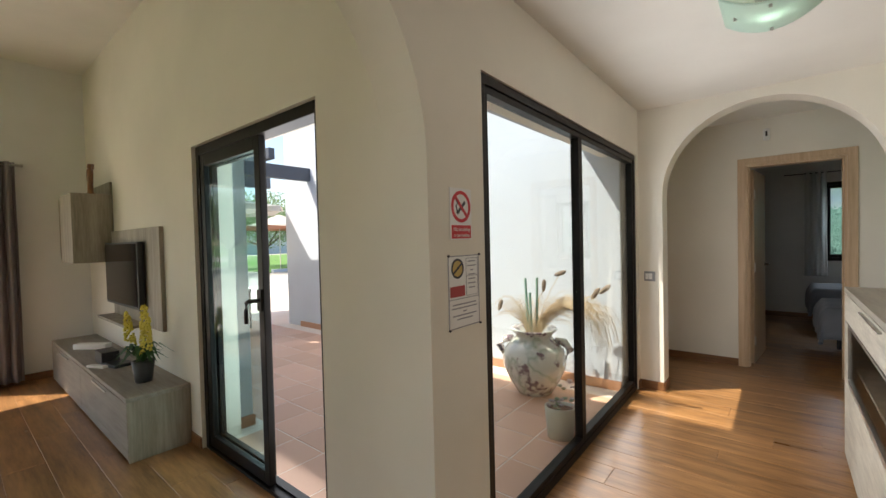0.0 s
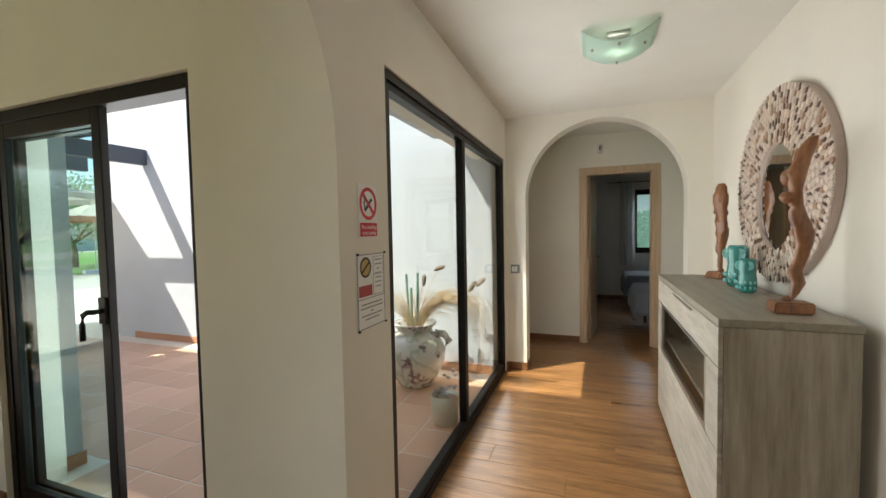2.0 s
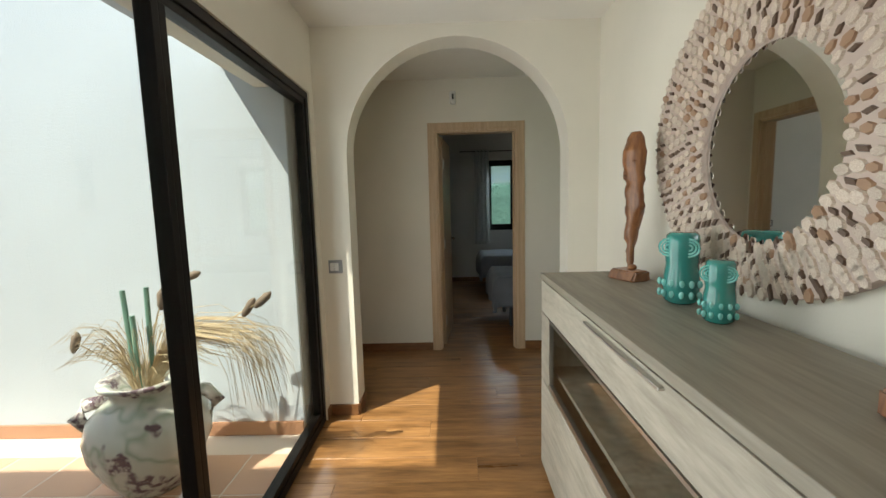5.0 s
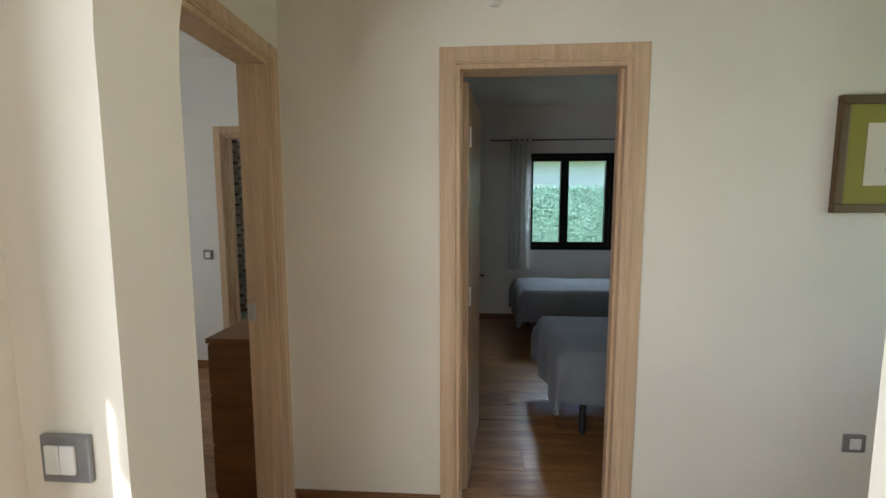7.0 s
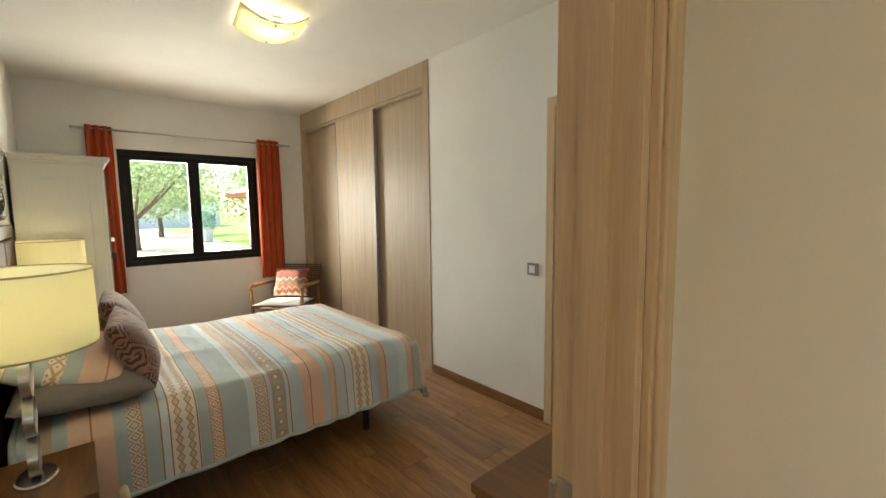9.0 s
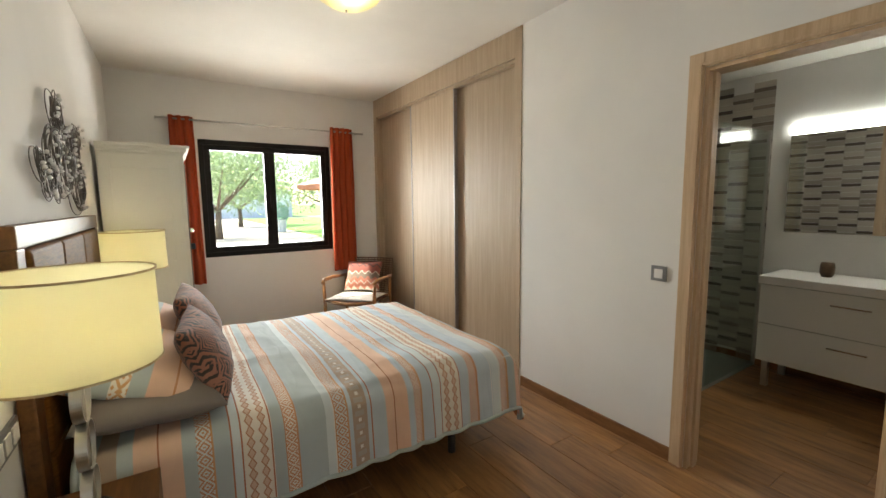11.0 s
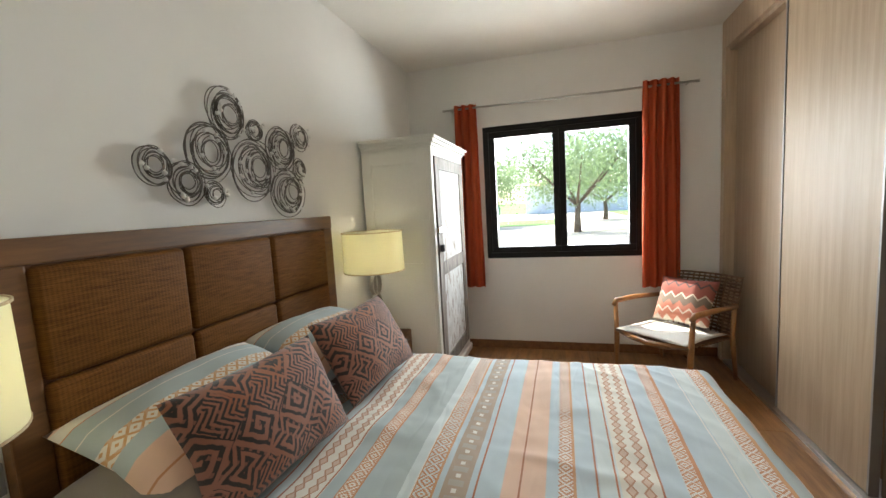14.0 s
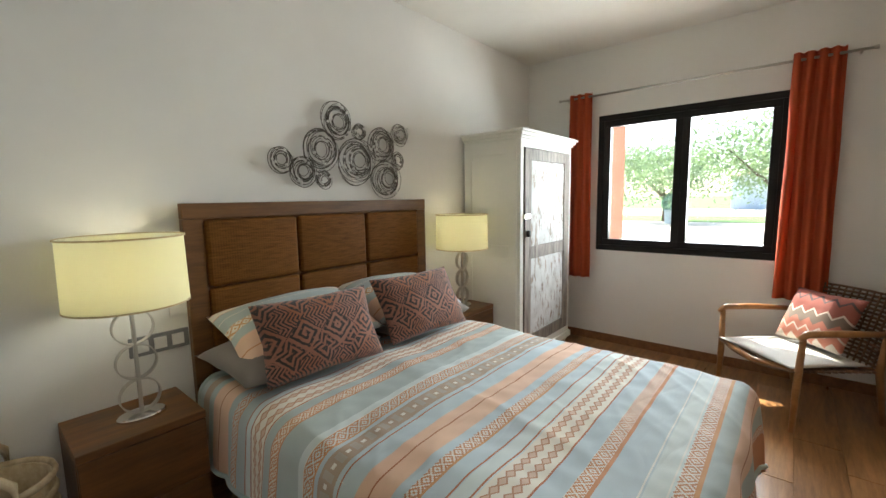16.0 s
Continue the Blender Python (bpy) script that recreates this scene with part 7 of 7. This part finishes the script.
def hedge():
    rnd = random.Random(5)
    verts, faces = [], []
    for k in range(42000):
        x, z = rnd.uniform(-3.5, 7.5), rnd.uniform(0, 1.78)
        p = Vector((x, 10.45 + rnd.gauss(0, 0.012) + 0.02 * noise.noise(Vector((x * 3, z * 3, 0))), z))
        s = rnd.uniform(0.012, 0.024)
        u = Vector((rnd.gauss(0, 1), rnd.gauss(0, 0.3), rnd.gauss(0, 1))).normalized() * s
        w = u.cross(Vector((rnd.gauss(0, 0.4), 1, rnd.gauss(0, 0.4)))).normalized() * s * 0.6
        i = len(verts)
        verts += [p - u, p + w, p + u, p - w]
        faces.append((i, i + 1, i + 2, i + 3))
    me = bpy.data.meshes.new("hedge")
    me.from_pydata(verts, [], faces)
    me.materials.append(HEDGE)
    ob = tagged(new("hedge", me), "clipped green hedge behind the twin room", "hedge", kind="stuff")
    part("hedge_core", box(-3.5, 7.5, 10.462, 11.0, 0, 1.74), HEDGE, ob)


HEDGE = translucent("hedge_green", (0.20, 0.36, 0.30), 0.4)
base(HEDGE, ramp(HEDGE, noise_tex(HEDGE, coords(HEDGE), 30, 4), [(0.35, (0.17, 0.32, 0.27)), (0.65, (0.26, 0.43, 0.37))]))
hedge()


FARGLASS = material("far_window_glass", (0.55, 0.58, 0.60), 0.3)


def house(at, w, d, h, wall_mat, label):
    t = thing("house", label, "house", at)
    part("wall", box(0, w, 0, d, -0.1, h), wall_mat, t)
    r = bmesh.new()
    v = [r.verts.new(p) for p in ((-0.4, -0.4, h), (w + 0.4, -0.4, h), (w + 0.4, d + 0.4, h), (-0.4, d + 0.4, h), (w * 0.2, d / 2, h + 1.3), (w * 0.8, d / 2, h + 1.3))]
    for q in ((0, 1, 5, 4), (1, 2, 5), (2, 3, 4, 5), (3, 0, 4), (3, 2, 1, 0)):
        r.faces.new([v[i] for i in q])
    part("roof", r, TERRACOTTA, t, "terracotta tile roof")
    for k in range(3):
        a = w * (0.15 + 0.3 * k)
        for y in (-0.03, d - 0.03):
            wn = part("window", box(a, a + 1.0, y, y + 0.06, 0.9, 2.1), FARGLASS, t)
            part("sill", box(a - 0.1, a + 1.1, y - 0.04, y + 0.1, 0.82, 0.899), STUCCO, wn)
        b = d * (0.15 + 0.3 * k)
        for x in (-0.03, w - 0.03):
            part("window", box(x, x + 0.06, b, b + 1.0, 0.9, 2.1), FARGLASS, t)
    return t


house((-3.0, 15.5, 0), 9, 7, 2.7, STUCCO, "neighbour's white house with a tiled roof behind the hedge")
house((-58, 2, 0), 9, 14, 3.0, STUCCO, "distant white house with a tiled roof")
house((-62, 24, 0), 9, 12, 3.0, STUCCO, "distant white house with a tiled roof")


def bush(at, r, seed):
    t = thing("potted_bush", "round green bush in a white planter", "bush", at, 0, "potted bushes")
    part("planter", loft(bmesh.new(), [(0, 0, -0.06, r * 0.7, r * 0.7), (0, 0, r * 1.1, r * 0.8, r * 0.8), (0, 0, r * 1.15, r * 0.8, r * 0.8)], 16), STUCCO, t)
    rn = random.Random(seed)
    verts, faces = [], []
    for k in range(1500):
        n = Vector((rn.gauss(0, 1), rn.gauss(0, 1), rn.gauss(0, 1))).normalized()
        p = n * r * rn.uniform(0.85, 1.05) + Vector((0, 0, r * 1.7))
        u = Vector((rn.gauss(0, 1), rn.gauss(0, 1), rn.gauss(0, 1))).normalized() * 0.05
        w = u.cross(n).normalized() * 0.03
        i = len(verts)
        verts += [p - u, p + w, p + u, p - w]
        faces.append((i, i + 1, i + 2, i + 3))
    me = bpy.data.meshes.new("foliage")
    me.from_pydata(verts, [], faces)
    me.materials.append(HEDGE)
    ob = new("foliage", me)
    ob.parent = t
    ob["kind"] = "stuff"


bush((-25.5, 1.9, 0), 0.55, 3)
bush((-24.0, 9.4, 0), 0.55, 4)

slab("ground", -400, 400, -400, 400, -0.5, -0.10, GRASS)
slab("pavement", -13.0, -6.25, -9, 14, -0.10, -0.0025, PALEGROUT)
slab("pavement", -18.5, -13.0, -9, 14, -0.10, -0.02, PAVING)
slab("pavement", -6.25, -0.93, 1.32, 3.95, -0.10, -0.0025, PALEGROUT)
slab("pavement", -6.39, 6, 9.02, 10.4, -0.10, -0.02, PAVING)
slab("road", -50, -18.5, -60, 60, -0.10, -0.05, PAVING)
slab("lawn", -46, -18.7, 10.2, 50, -0.049, -0.02, GRASS)
slab("lawn", -34, -27, -30, 6.0, -0.049, -0.03, GRASS)
slab("kerb", -18.7, -18.5, 10.2, 14, -0.10, 0.12, STUCCO)


# Floor planks and tiles, last
def plank_mesh(name, w, d, h, mat, bevel=0.003):
    bm = box(0, w, 0, d, -h, 0)
    top = [e for e in bm.edges if all(abs(v.co.z) < 1e-6 for v in e.verts)]
    bmesh.ops.bevel(bm, geom=top, offset=bevel, segments=1, affect="EDGES")
    return finish(bm, mat, name)


def plank_floor(name, label, rooms, w, d):
    parent = tagged(new(name), label, "floor", kind="structure")
    cache = {}
    for x0, x1, y0, y1 in rooms:
        j, y = 0, y0
        while y < y1 - 0.01:
            dd = min(d, y1 - y)
            x = x0 - (0.0, 0.42, 0.8, 0.2)[j % 4] * w
            while x < x1 - 0.01:
                a, b = max(x, x0), min(x + w, x1)
                if b - a > 0.03:
                    key = (round(b - a, 3), round(dd, 3))
                    if key not in cache:
                        cache[key] = plank_mesh("plank", b - a - 0.002, dd - 0.002, 0.012, FLOOR, 0.0015)
                    ob = new("plank", cache[key])
                    ob.parent = parent
                    ob.location = (a, y, 0)
                x += w
            y += d
            j += 1
    return parent


plank_floor("floor", "glossy wood-look tile floor in warm brown", [(-5.95, -0.84, -1.2, 1.29), (-0.84, 1.60, -1.2, 1.29), (-0.90, 0.87, 1.29, 4.36), (-0.945, 2.2, 4.36, 5.48), (-6.09, -1.065, 4.345, 6.975), (-0.5, 3.4, 5.48, 8.77), (-2.58, -1.0, 6.975, 8.9)], 1.2, 0.20)
slab("floor_rear", -5.95, 1.60, -3.95, -1.205, -0.012, 0.0, FLOOR)
slab("floor_threshold", -2.92, -1.495, 1.29, 1.315, -0.02, -0.002, FLOOR)

rnd = random.Random(9)
terrace = tagged(new("terrace_floor"), "terracotta tile terrace with pale joints", "floor", kind="structure")
TILES = []
for k in range(4):
    c = (0.62 + 0.03 * k, 0.38 + 0.022 * k, 0.26 + 0.018 * k)
    TILES.append(plank_mesh("tile", 0.326, 0.326, 0.02, plaster("terracotta_tile", c, 25, 0.25, 0.55), 0.002))
CUT_TILES = [plank_mesh("tile", 0.25, 0.326, 0.02, me.materials[0], 0.002) for me in TILES]
for i in range(-35, 13):
    for j in range(0, 9):
        x, y = -5.2 + i * 0.333, 1.42 + j * 0.333
        if x < -9.6 or y > 3.64:
            continue
        if y < 1.55 and not (-2.98 < x < -1.85):
            continue
        tone = rnd.randrange(4)
        ob = new("tile", CUT_TILES[tone] if i == 12 else TILES[tone])
        ob.parent = terrace
        ob.location = (x, y, rnd.uniform(-0.0015, 0.0))

bath = bpy.data.objects["wall_bathroom_north"]
STONES = [material("wall_tile", c, 0.3) for c in ((0.10, 0.075, 0.06), (0.30, 0.25, 0.20), (0.46, 0.42, 0.36), (0.20, 0.16, 0.13))]
STONES += [material("wall_tile", c, 0.3) for c in ((0.52, 0.47, 0.40), (0.38, 0.34, 0.29))]
PALE_STONES, DARK_STONES = (2, 4, 4, 5), (0, 3, 0, 1)
BRICKS = {}
for h in (0.054, 0.044, 0.030):
    for q, m in enumerate(STONES):
        BRICKS[h, q] = finish(box(0.001, 0.149, -0.010, 0, 0, h), m, "wall_tile")


def stacked_tiles(parent, columns, place):
    """Stacks of pale and dark strips, each stack shifted against its neighbour."""
    for i in range(columns):
        z = 0.03 + (0.07 if i % 2 else 0.0)
        while z < 2.24:
            for h, choice in ((0.054, PALE_STONES), (0.030, DARK_STONES), (0.044, PALE_STONES)):
                ob = new("wall_tile", BRICKS[h, rnd.choice(choice)])
                ob.parent = parent
                ob.matrix_basis = place(i * 0.15, z)
                z += h + 0.003


stacked_tiles(bath, 7, lambda u, z: Matrix.Translation((-3.618 + u, 8.898, z)))
stacked_tiles(bpy.data.objects["wall_bathroom_west"], 6, lambda u, z: Matrix.Translation((-3.618, 7.985 + u, z)) @ Matrix.Rotation(radians(90), 4, "Z"))
stacked_tiles(bpy.data.objects["wall_bedroom_north"], 7, lambda u, z: Matrix.Translation((-2.24 - u, 7.092, z)) @ Matrix.Rotation(radians(180), 4, "Z"))
